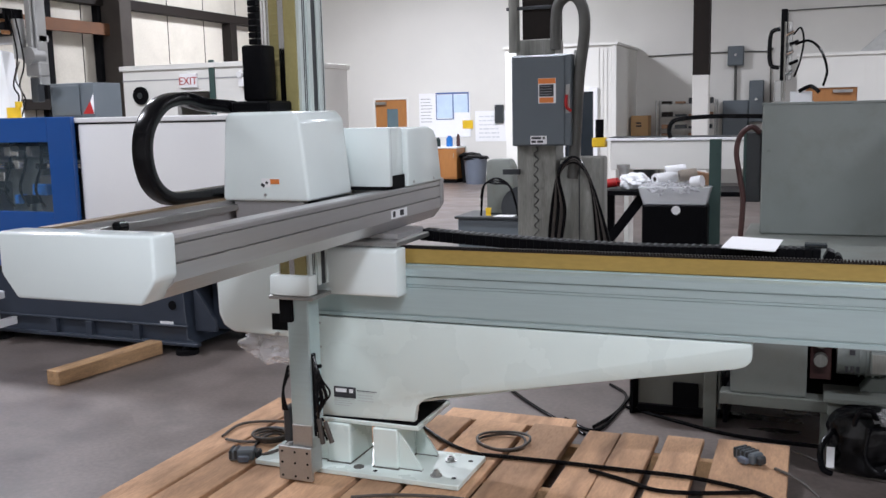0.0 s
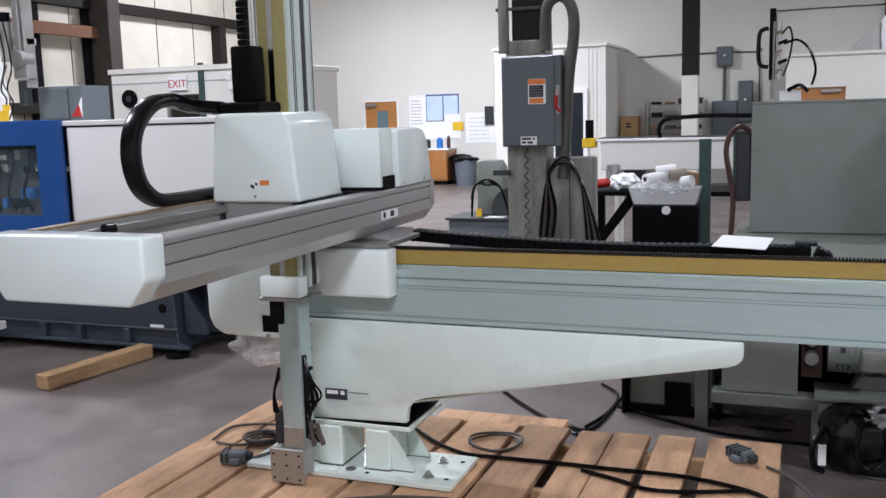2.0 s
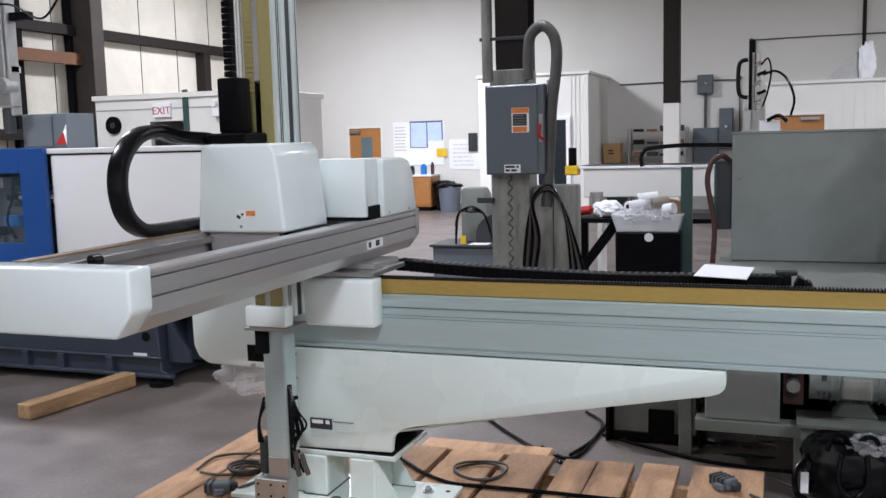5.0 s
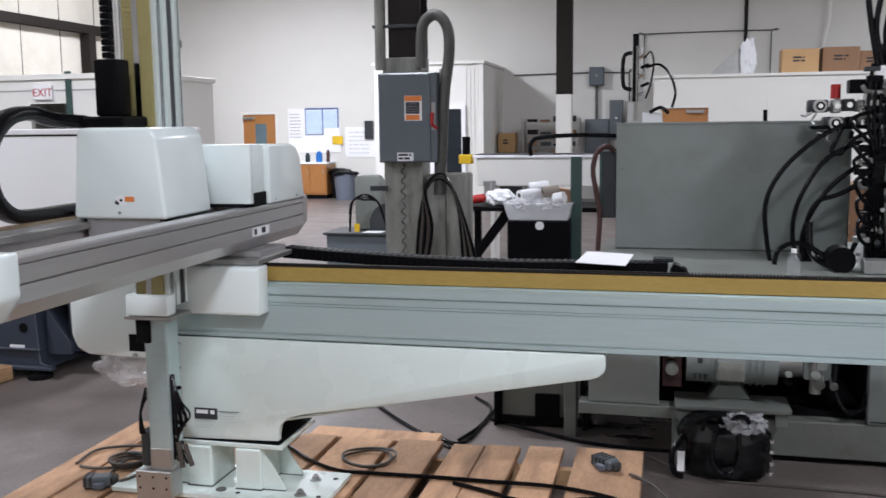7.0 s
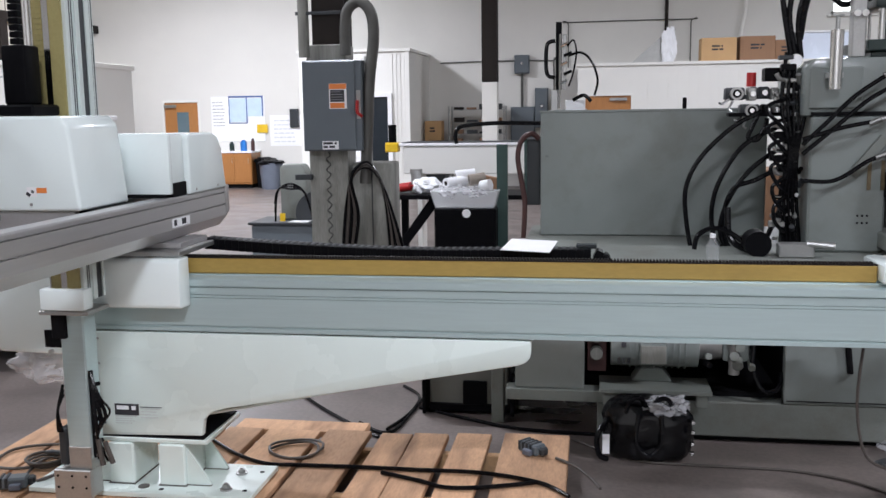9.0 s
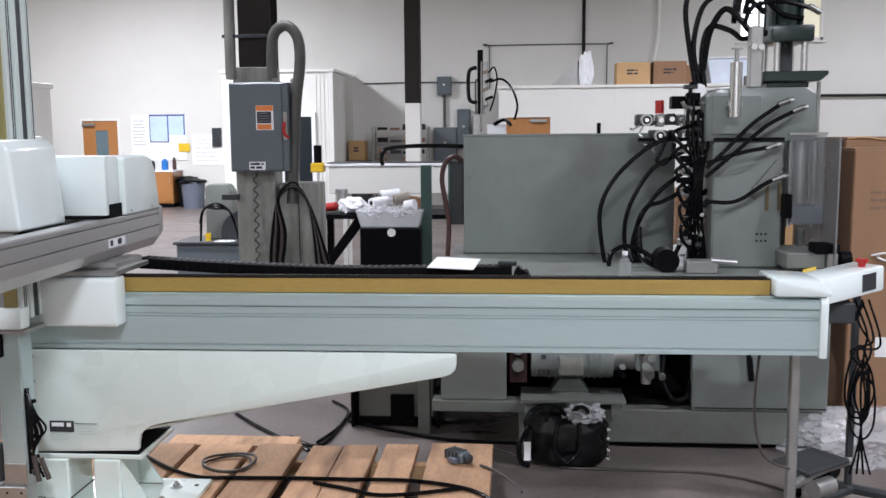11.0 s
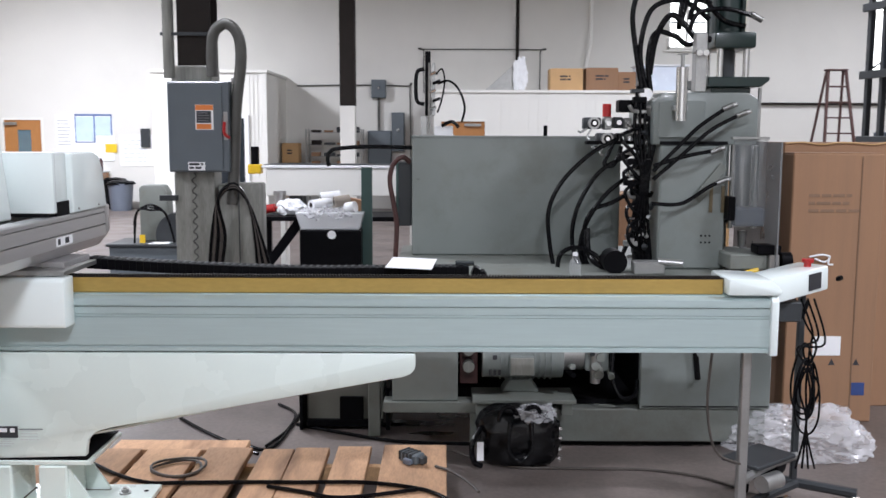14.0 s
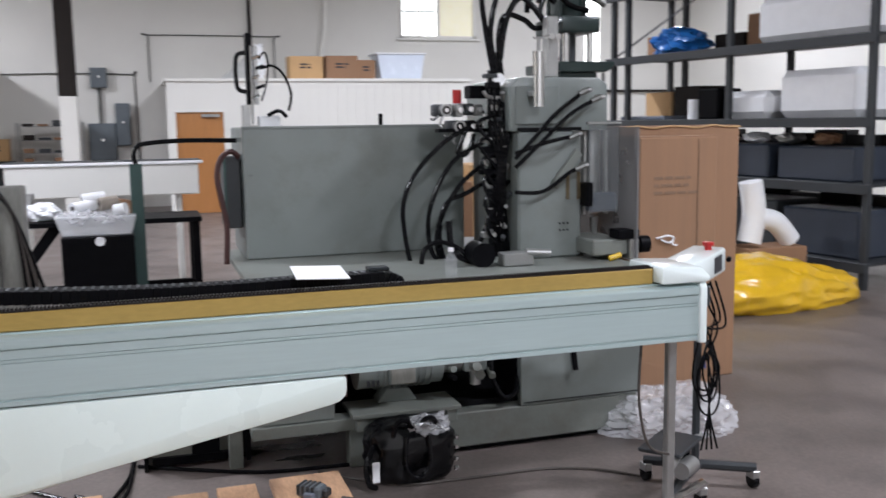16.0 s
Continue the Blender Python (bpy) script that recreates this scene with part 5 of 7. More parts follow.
def welding_cart():
    t = thing("machine_cart", (-3.3, 6.6, 0), "grey steel cart with a hood, cables and papers", "cart")
    part("tank", box(-3.55, -2.75, 6.3, 6.9, 0.0, 0.52, 0.01), M_ELEC, t)
    part("rim", box(-3.58, -2.72, 6.27, 6.93, 0.521, 0.55, 0.006), M_STEELG, t)
    part("hood", prism([(-3.3, 0.551), (-2.95, 0.551), (-2.98, 1.1), (-3.03, 1.18), (-3.26, 1.18), (-3.3, 1.15)], "y", 6.6, 6.8, 0.02, seg=2), M_GREYB, t, "pale worn hood")
    part("drum", rod((-2.85, 6.55, 0.62), (-2.85, 6.8, 0.62), 0.26, seg=24), M_STEELG, t, "round dark cover")
    for k in range(3):
        part("cable", tube([(-3.3, 6.4, 0.75 - 0.1 * k), (-3.25, 6.38, 0.9), (-3.1, 6.36, 0.98 - 0.03 * k), (-2.95, 6.36, 0.9), (-2.88, 6.38, 0.7), (-2.86, 6.4, 0.56)], 0.012, seg=6), M_BLACK, t)
    part("yellow_tag", box(-3.22, -3.16, 6.33, 6.345, 0.56, 0.65, 0), M_YEL, t)
    single("paper_sheet", box(-3.12, -2.9, 6.3, 6.5, 0.552, 0.556, 0), M_PAPER, "white paper on the cart", "paper", at=(-3.0, 6.4, 0.552))


welding_cart()


# ---- bench with parts, conveyor and black box ----
def work_bench():
    y = 6.5
    t = thing("work_bench", (-1.2, y, 0), "black steel work bench with slanted legs", "bench")
    part("top", box(-2.05, -0.1, y, y + 0.75, 0.79, 0.84, 0.004), M_BLACKP, t)
    for x in (-2.0, -0.2):
        part("leg", box(x, x + 0.08, y + 0.05, y + 0.12, 0, 0.789, 0.004), M_BLACKP, t)
        part("leg", box(x, x + 0.08, y + 0.63, y + 0.7, 0, 0.789, 0.004), M_BLACKP, t)
    part("brace", prism([(-1.95, 0.25), (-1.83, 0.25), (-1.42, 0.788), (-1.56, 0.788)], "y", y + 0.05, y + 0.1, 0.004), M_BLACKP, t)
    part("lower_rail", box(-1.919, -0.21, y + 0.06, y + 0.11, 0.12, 0.2, 0.003), M_BLACKP, t)
    k = thing("black_case", (-1.1, 6.2, 0), "black case with a round white sticker", "case")
    part("case", box(-1.41, -0.76, 5.98, 6.4, 0.0, 0.745, 0.012), M_BLACKP, k)
    part("sticker", rod((-1.068, 5.979, 0.695), (-1.068, 5.976, 0.695), 0.045, seg=20), M_PAPER, k, "round white sticker")
    b = thing("film_box", (-1.1, 6.2, 0.745), "clear plastic tray with crumpled wrapping on the black case", "tray")
    part("tray", prism([(-1.40, 0.746), (-0.78, 0.746), (-0.73, 0.93), (-1.46, 0.93)], "y", 6.0, 6.38, 0.01), mat("clear_tray", (0.78, 0.80, 0.82), 0.2, alpha=0.6, vary=0.05, bump=0.1), b)
    M_ROLL = mat("grey_card_tube", (0.30, 0.26, 0.22), 0.8, vary=0.15)
    for x0, x1, ya, yb, z, rad, m, lab in ((-1.30, -1.12, 6.10, 6.30, 1.0, 0.055, M_FOAM, "white wrap roll with a brown core"), (-1.22, -1.02, 6.28, 6.34, 1.07, 0.055, M_FOAM, "white wrap roll lying across others"), (-1.06, -0.90, 6.16, 6.22, 1.03, 0.06, M_ROLL, "grey-brown cardboard tube"), (-0.92, -0.82, 6.08, 6.04, 0.97, 0.06, M_FOAM, "white paper tube standing askew")):
        w = thing("wrap_roll", (x0, ya, z - rad), lab + " in the clear tray", "roll", "rolls in the tray")
        part("roll", rod((x0, ya, z), (x1, yb, z + 0.02), rad, seg=20), m, w)
        d = (Vector((x1, yb, z + 0.02)) - Vector((x0, ya, z))).normalized()
        part("core", rod(Vector((x0, ya, z)) - d * 0.002, Vector((x0, ya, z)) + d * 0.002, rad * 0.45, seg=16), M_GIRT, w, "dark hollow core")
    single("brown_box", box(-0.92, -0.77, 6.2, 6.36, 0.94, 1.06, 0.006, turn=(0, 12, 10)), M_CARD, "small brown box in the tray", "box", at=(-0.85, 6.28, 0.94))
    for i, (x, y, z, a, b, c) in enumerate(((-1.24, 6.14, 0.90, 0.17, 0.15, 0.08), (-0.98, 6.12, 0.90, 0.16, 0.14, 0.07))):
        single("wrapping", crumple(x, y, z, a, b, c, i + 3, 0.45, 2.6, div=4), M_PLASTIC, "crumpled clear wrapping in the tray", "wrapping", group="wrapping in the tray", at=(x, y, z - 0.1))
    single("clear_wrap", crumple(-1.62, 6.75, 0.92, 0.17, 0.15, 0.09, 12, 0.4, floor=0.842), M_FOAM, "crumpled pale wrap on the bench", "wrapping", at=(-1.62, 6.75, 0.842))
    r = rod((-1.93, 6.75, 0.90), (-1.80, 6.72, 0.92), 0.05)
    rod((-1.80, 6.72, 0.92), (-1.74, 6.71, 0.93), 0.015, r)
    single("hand_grinder", r, M_RED, "red hand grinder on the bench", "tool", at=(-1.85, 6.73, 0.842))
    g = rod((-1.78, 6.95, 0.842), (-1.78, 6.95, 1.05), 0.06)
    rod((-1.78, 6.95, 1.05), (-1.78, 6.95, 1.1), 0.075, g)
    single("grey_motor", g, M_STEEL, "small grey motor on the bench", "motor", at=(-1.78, 6.95, 0.842))


work_bench()


def conveyor():
    t = thing("belt_conveyor", (-1.3, 7.5, 0), "white flat belt conveyor with a yellow end box", "conveyor")
    y = 7.55
    part("bed", box(-2.05, -0.05, y, y + 0.5, 1.0, 1.34, 0.01), M_PART, t)
    part("top_edge", box(-2.1, 0.0, y - 0.02, y + 0.52, 1.341, 1.375, 0.006), M_PAPER, t)
    part("belt", box(-2.08, -0.02, y + 0.02, y + 0.48, 1.376, 1.384, 0.002), M_STEELG, t)
    part("yellow_box", box(-2.27, -2.11, y - 0.02, y + 0.13, 1.27, 1.385, 0.01), M_YEL, t, "yellow end box")
    part("motor", rod((-2.19, y + 0.05, 1.386), (-2.19, y + 0.05, 1.6), 0.05), M_BLACKP, t)
    for x in (-1.9, -0.3):
        part("leg", box(x, x + 0.06, y + 0.1, y + 0.4, 0, 0.999, 0.004), M_PART, t)


conveyor()

# ---- the grey press ----
M_OILY = mat("oily_brass", (0.13, 0.10, 0.055), 0.35, 0.4, vary=0.4, scale=20)


def press():
    t = thing("hydraulic_press", (0.9, 1.9, 0), "large grey hydraulic press with valves, hoses and a motor bay", "press")
    f = 1.28
    # Bed and motor bay.
    part("plinth", box(0.62, 1.94, f, 2.9, 0.03, 0.22, 0.006), M_GREYB, t, "stained grey plinth")
    # Recessed near-black strip stands for the shaded gap under the plinth.
    part("skid", box(0.66, 1.90, f + 0.04, 2.85, 0.0, 0.03, 0), M_DARK, t)
    part("bed_rail", box(-0.22, 0.62, f - 0.02, f + 0.1, 0.20, 0.262, 0.004), M_GREYB, t)
    part("bed_leg", box(0.27, 0.35, f - 0.015, f + 0.09, 0.0, 0.199, 0.004), M_GREYB, t)
    part("bed_leg", box(-0.2, -0.1, 2.7, 2.8, 0.0, 0.199, 0.004), M_GREYB, t)
    # Near-black bed floor paints in the shade below the motor.
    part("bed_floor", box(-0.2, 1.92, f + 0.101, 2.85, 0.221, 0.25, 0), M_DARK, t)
    part("side_panel", box(-0.17, 0.2, f, f + 0.05, 0.263, 0.92, 0.006), M_GREYP, t)
    part("side_panel", box(1.225, 1.96, f - 0.005, f + 0.05, 0.221, 0.92, 0.006), M_GREYP, t, "flat grey front panel")
    part("panel_seam", box(1.24, 1.95, f - 0.008, f - 0.0055, 0.236, 0.241, 0), M_DARK, t)
    part("lintel", box(0.2, 1.225, f, f + 0.05, 0.80, 0.92, 0.004), M_GREYP, t)
    # Bay lining is coloured near-black to stand for the shade inside.
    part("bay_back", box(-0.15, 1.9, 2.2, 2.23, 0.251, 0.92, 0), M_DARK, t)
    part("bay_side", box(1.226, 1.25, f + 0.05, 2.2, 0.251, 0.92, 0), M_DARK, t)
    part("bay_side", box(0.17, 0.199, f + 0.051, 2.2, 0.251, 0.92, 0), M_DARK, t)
    part("deck", box(-0.18, 1.96, f - 0.004, 2.9, 0.921, 0.955, 0.004), M_GREYB, t)
    part("motor_shelf", box(0.28, 0.86, f - 0.07, f + 0.2, 0.268, 0.29, 0.003), M_GREYB, t)
    part("motor_foot", prism([(0.45, 0.2905), (0.67, 0.2905), (0.62, 0.365), (0.50, 0.365)], "y", f + 0.10, f + 0.22, 0.006), M_GREYP, t)
    for x in (0.30, 0.78):
        part("shelf_bracket", box(x, x + 0.06, f - 0.06, f - 0.021, 0.20, 0.267, 0.003), M_GREYB, t)
    # Electric motor and pump.
    m = part("motor", rod((0.34, f + 0.16, 0.50), (0.80, f + 0.16, 0.50), 0.135, seg=28), M_GREYP, t, "grey electric motor")
    fin = part("cooling_fin", rod((0.44, f + 0.16, 0.50), (0.448, f + 0.16, 0.50), 0.145, seg=28), M_GREYP, m)
    repeat(fin, [(0.032 * k, 0, 0) for k in range(1, 10)])
    part("junction_box", box(0.49, 0.63, f - 0.02, f + 0.03, 0.415, 0.525, 0.006), M_GREYP, m)
    part("junction_lid", box(0.495, 0.625, f - 0.03, f - 0.0205, 0.42, 0.52, 0.004), M_GALV, m)
    part("motor_vent", box(0.395, 0.42, f + 0.01, f + 0.021, 0.50, 0.525, 0), M_INK, m)
    for i in range(3):
        part("motor_vent", box(0.375 + i * 0.026, 0.39 + i * 0.026, f + 0.012, f + 0.022, 0.41, 0.44, 0), M_INK, m)
    p = part("pump", rod((0.80, f + 0.16, 0.51), (0.92, f + 0.16, 0.51), 0.10, seg=20), M_STEEL, t, "steel hydraulic pump")
    part("pump_body", box(0.92, 1.06, f + 0.06, f + 0.26, 0.42, 0.62, 0.02, seg=2), M_GREYP, p)
    part("pump_port", rod((0.98, f + 0.05, 0.36), (0.98, f + 0.05, 0.6), 0.03, seg=12), M_STEEL, p)
    part("pump_hose", tube([(1.08, f + 0.05, 0.55), (1.07, f + 0.02, 0.4), (1.12, f - 0.01, 0.29), (1.2, f + 0.01, 0.3), (1.22, f + 0.04, 0.38)], 0.014, seg=8), M_BLACK, t)
    rnd = random.Random(12)
    for k in range(12):
        x, z = rnd.uniform(0.83, 1.08), rnd.uniform(0.40, 0.64)
        part("pump_fitting", rod((x, f + 0.06, z), (x + rnd.uniform(-0.02, 0.02), f + 0.0, z + rnd.uniform(-0.03, 0.03)), rnd.uniform(0.014, 0.03), seg=10), rnd.choice([M_GREYB, M_GREYB, M_STEELG, M_BLACKP]), p)
    part("red_guard", box(0.215, 0.32, f + 0.24, f + 0.3, 0.3, 0.62, 0.004), M_REDHOSE, t, "rust-red guard")
    for z in (0.42, 0.52):
        part("gauge", rod((0.265, f + 0.22, z), (0.265, f + 0.16, z), 0.034, seg=16), M_GALV, t)
    # Upper cabinet.
    c = part("cabinet", box(-0.095, 1.286, 2.35, 3.05, 0.956, 1.745, 0.008), M_GREYP, t, "large flat grey cabinet")
    part("cabinet_lip", box(-0.1, 1.29, 2.345, 2.36, 1.735, 1.75, 0.002), M_GREYP, c)
    # Tower and head.
    part("tower", box(1.40, 1.80, 1.72, 2.5, 0.956, 1.70, 0.012), M_GREYP, t, "grey press frame")
    part("tower_back", box(1.801, 1.99, 2.3, 2.5, 0.956, 1.70, 0.008), M_GREYP, t)
    part("head", prism([(1.36, 1.701), (1.98, 1.701), (1.98, 1.97), (1.92, 2.01), (1.42, 2.01), (1.36, 1.96)], "y", 1.74, 2.5, 0.012, seg=2), M_GREYP, t)
    part("head_panel", box(1.385, 1.66, 1.725, 1.739, 1.74, 1.96, 0.006), M_GREYP, t)
    part("head_slot", box(1.40, 1.80, 1.72, 1.739, 1.702, 1.722, 0), M_DARK, t)
    part("tower_plate", prism([(1.6, 1.40), (1.64, 1.36), (1.80, 1.56), (1.76, 1.60)], "y", 1.70, 1.719, 0.004), M_GREYB, t)
    part("name_tag", box(1.77, 1.79, 1.712, 1.7195, 1.30, 1.46, 0.0), M_OILY, t, "oily brass tag")
    bm = bmesh.new()
    for i in range(6):
        rod((1.66 + 0.025 * (i % 3), 1.719, 1.16 - 0.04 * (i // 3)), (1.66 + 0.025 * (i % 3), 1.714, 1.16 - 0.04 * (i // 3)), 0.006, bm, 8)
    part("screw_holes", bm, M_DARK, t)
    # Cylinder stack above the head.
    part("top_plate", prism([(1.69, 2.045), (2.01, 2.045), (2.06, 2.085), (2.06, 2.105), (1.69, 2.105)], "y", 1.80, 2.3, 0.006), M_GREEN, t, "dark green top plate")
    part("plate_foot", box(1.72, 1.96, 1.84, 2.25, 2.011, 2.044, 0.006), M_GREEN, t)
    for x in (1.79, 1.95):
        for y in (1.92, 2.2):
            part("tie_rod", rod((x, y, 2.106), (x, y, 2.279), 0.02, seg=12), M_CHROME, t)
    part("piston_rod", rod((1.87, 2.06, 2.106), (1.87, 2.06, 2.279), 0.05, seg=18), M_STEELG, t)
    part("green_block", box(1.74, 1.99, 1.86, 2.26, 2.28, 2.375, 0.012, seg=2), M_GREEN, t)
    part("green_cylinder", rod((1.86, 2.06, 2.376), (1.86, 2.06, 2.95), 0.10, seg=24), M_GREEN, t)
    for i in range(4):
        a = math.pi / 4 + i * math.pi / 2
        part("cylinder_rib", rod((1.86 + 0.115 * math.cos(a), 2.06 + 0.115 * math.sin(a), 2.376), (1.86 + 0.115 * math.cos(a), 2.06 + 0.115 * math.sin(a), 2.95), 0.014, seg=8), M_GREEN, t)
    part("clear_flask", rod((1.50, 1.66, 1.84), (1.50, 1.66, 2.15), 0.034, seg=18), M_CHROME, t, "bright upright accumulator bottle")
    part("flask_neck", rod((1.50, 1.66, 2.15), (1.50, 1.66, 2.22), 0.012, seg=10), M_STEEL, t)
    part("flask_handle", box(1.47, 1.53, 1.65, 1.67, 2.22, 2.23, 0.002), M_STEEL, t)
    part("flask_clamp", box(1.46, 1.54, 1.66, 1.724, 1.9, 1.93, 0.002), M_STEEL, t)
    part("pneumatic_block", box(1.60, 1.67, 1.76, 1.84, 2.011, 2.36, 0.006), M_STEEL, t)
    for x in (1.615, 1.655):
        part("valve_stem", rod((x, 1.80, 2.24), (x, 1.73, 2.24), 0.018, seg=10), M_CHROME, t)
    # Ram and table in the throat.
    part("ram", rod((1.93, 1.85, 1.3), (1.93, 1.85, 1.70), 0.05, seg=18), M_STEEL, t)
    part("ram_guard", box(1.82, 2.015, 1.66, 1.668, 1.22, 1.74, 0.0), mat("hazy_guard", (0.30, 0.32, 0.33), 0.15, alpha=0.22, vary=0.2, bump=0.05), t, "hazy scratched plastic guard")
    for x in (1.85, 1.99):
        part("guide_rod", rod((x, 1.78, 1.2), (x, 1.78, 1.70), 0.016, seg=12), M_STEEL, t)
    part("ram_head", box(1.85, 2.04, 1.70, 1.92, 1.22, 1.33, 0.012), M_BIN, t)
    part("guard_rail", box(1.80, 2.02, 1.64, 1.66, 1.735, 1.75, 0.002), M_STEEL, t)
    part("guard_bracket", box(1.79, 1.83, 1.62, 1.72, 1.26, 1.40, 0.006), M_BLACKP, t)
    part("oil_stain_plate", box(1.70, 1.72, 1.712, 1.7195, 1.30, 1.5, 0), M_OILY, t)
    part("nozzle", rod((1.94, 1.83, 1.05), (1.94, 1.83, 1.18), 0.015, seg=10, r2=0.03), M_STEEL, t)
    part("side_guard", box(2.02, 2.03, 1.45, 2.25, 0.96, 1.72, 0), mat("grey_guard", (0.26, 0.265, 0.27), 0.3, alpha=0.6, vary=0.08), t, "grey side guard")
    tb = part("table", box(1.77, 1.99, 1.5, 1.9, 0.985, 1.075, 0.008), M_GREYB, t, "pale clamping table")
    part("table_leg", rod((1.87, 1.7, 0.956), (1.87, 1.7, 0.985), 0.06, seg=16), M_STEEL, tb)
    part("table_stop", box(1.92, 2.06, 1.48, 1.6, 1.076, 1.13, 0.006), M_BLACKP, tb)
    part("table_arm", box(1.99, 2.05, 1.47, 1.6, 0.956, 1.075, 0.006), M_STEEL, tb)
    part("yellow_plug", rod((1.86, 1.48, 0.97), (1.93, 1.47, 0.99), 0.016, seg=8), M_YEL, tb)
    part("handwheel", rod((2.06, 1.5, 1.04), (2.12, 1.5, 1.04), 0.05, seg=16), M_BLACKP, tb)
    part("guide_pole", rod((2.035, 1.9, 1.4), (2.035, 1.9, 2.044), 0.012, seg=8), M_STEEL, t)
    # Valve stack.
    part("manifold_post", box(1.30, 1.345, 1.90, 1.96, 0.956, 2.06, 0.004), M_BLACKP, t, "black manifold post")
    part("pipe", rod((1.36, 1.92, 1.3), (1.33, 1.92, 2.16), 0.016, seg=10), M_STEEL, t)
    rnd = random.Random(21)
    for i in range(16):
        z = 1.08 + i * 0.062
        x = 1.30 + rnd.uniform(-0.05, 0.03)
        b = box(x - rnd.uniform(0.02, 0.045), x + rnd.uniform(0.03, 0.055), 1.84, 1.899, z, z + rnd.uniform(0.02, 0.045), 0.004)
        part("fitting", b, rnd.choice([M_BLACKP, M_STEEL, M_BLACKP, M_STEELG]), t)
    part("pressure_gauge", rod((1.335, 1.89, 2.0), (1.335, 1.85, 2.0), 0.04, seg=20), M_CHROME, t)
    part("gauge_dial", rod((1.335, 1.849, 2.0), (1.335, 1.847, 2.0), 0.034, seg=20), M_PAPER, t)
    for x, z in ((1.042, 1.83), (1.126, 1.734)):
        v = part("valve", box(x - 0.06, x + 0.05, 1.99, 2.08, z - 0.036, z + 0.036, 0.012, seg=2), M_STEELG, t)
        part("valve_knob", rod((x, 1.99, z), (x, 1.95, z), 0.036, seg=20), M_STEEL, v)
        part("knob_face", rod((x, 1.949, z), (x, 1.944, z), 0.024, seg=16), M_BLACKP, v)
        part("knob_hub", rod((x, 1.943, z), (x, 1.940, z), 0.013, seg=14), M_CHROME, v)
        part("lever", tube([(x - 0.04, 1.97, z - 0.03), (x - 0.08, 1.95, z - 0.055), (x - 0.10, 1.94, z - 0.05)], 0.007, seg=6), M_CHROME, v)
        part("lever", tube([(x - 0.02, 1.96, z - 0.04), (x - 0.045, 1.94, z - 0.085), (x - 0.03, 1.94, z - 0.10)], 0.007, seg=6), M_STEEL, v)
    for x0, x1, z0, z1, m in ((1.105, 1.155, 1.79, 1.868, M_STEEL), (1.166, 1.222, 1.80, 1.868, M_STEELG), (1.228, 1.277, 1.795, 1.862, M_STEEL), (1.186, 1.235, 1.70, 1.77, M_BLACKP), (1.24, 1.285, 1.71, 1.765, M_STEEL)):
        part("valve_block", box(x0, x1, 1.97, 2.07, z0, z1, 0.008), m, t)
        part("port", rod(((x0 + x1) / 2, 1.97, (z0 + z1) / 2), ((x0 + x1) / 2, 1.945, (z0 + z1) / 2), 0.016, seg=12), M_CHROME, t)
    rnd = random.Random(44)
    for k in range(16):
        z = 1.02 + 0.062 * k + rnd.uniform(-0.02, 0.02)
        x = rnd.choice([1.27, 1.30, 1.345, 1.37]) + rnd.uniform(-0.012, 0.012)
        e = rod((x, 1.85, z), (x + rnd.uniform(-0.03, 0.03), 1.82, z + rnd.uniform(0.0, 0.05)), rnd.uniform(0.010, 0.018), seg=8)
        part("hose_fitting", e, rnd.choice([M_STEEL, M_STEEL, M_STEELG, M_BLACKP]), t)
    for k in range(6):
        z = 1.25 + 0.11 * k
        part("bent_hose", tube([(1.30, 1.83, z), (1.24 - 0.012 * k, 1.81, z - 0.05), (1.25, 1.81, z - 0.14), (1.31, 1.83, z - 0.2)], 0.011, seg=8), M_BLACK, t, "short black bent hose")
    part("deck_hose", tube([(0.80, 1.7, 0.97), (0.82, 1.7, 1.05), (0.90, 1.7, 1.09), (1.0, 1.7, 1.06), (1.08, 1.68, 1.0), (1.14, 1.66, 0.98)], 0.014, seg=8), M_BLACK, t, "black hose arching over the deck")
    part("deck_hose", tube([(0.98, 1.75, 1.2), (0.99, 1.72, 1.05), (1.05, 1.68, 0.985), (1.16, 1.6, 0.975)], 0.018, seg=8), M_BLACK, t, "black hose lying on the deck")
    for k in range(5):
        x = 1.285 + 0.022 * k
        part("hose", tube([(x, 1.86, 2.05 - 0.05 * k), (x - 0.02 + 0.01 * k, 1.83, 1.75), (x + 0.03 - 0.012 * k, 1.82, 1.5), (x - 0.01, 1.84, 1.25), (x + 0.02, 1.86, 0.99)], 0.011, seg=8), M_BLACK, t, "black hydraulic hose")
    for k in range(7):
        z = 1.12 + 0.13 * k
        part("elbow", tube([(1.28, 1.84, z), (1.25 - 0.01 * (k % 2), 1.83, z + 0.005), (1.23, 1.83, z + 0.035)], 0.012, seg=8), M_CHROME if k % 2 else M_STEEL, t, "bright hose elbow")
    part("valve_bar", box(0.98, 1.30, 2.0, 2.06, 1.80, 1.825, 0.003), M_STEELG, t)
    part("valve_bracket", box(1.0, 1.31, 1.96, 2.05, 1.70, 1.722, 0.003), M_BLACKP, t)
    part("solenoid", box(1.19, 1.30, 1.95, 2.06, 1.897, 1.972, 0.006), M_BLACKP, t)
    part("red_lamp", rod((1.125, 2.0, 1.87), (1.125, 2.0, 1.948), 0.027, seg=16), M_RED, t, "red indicator")
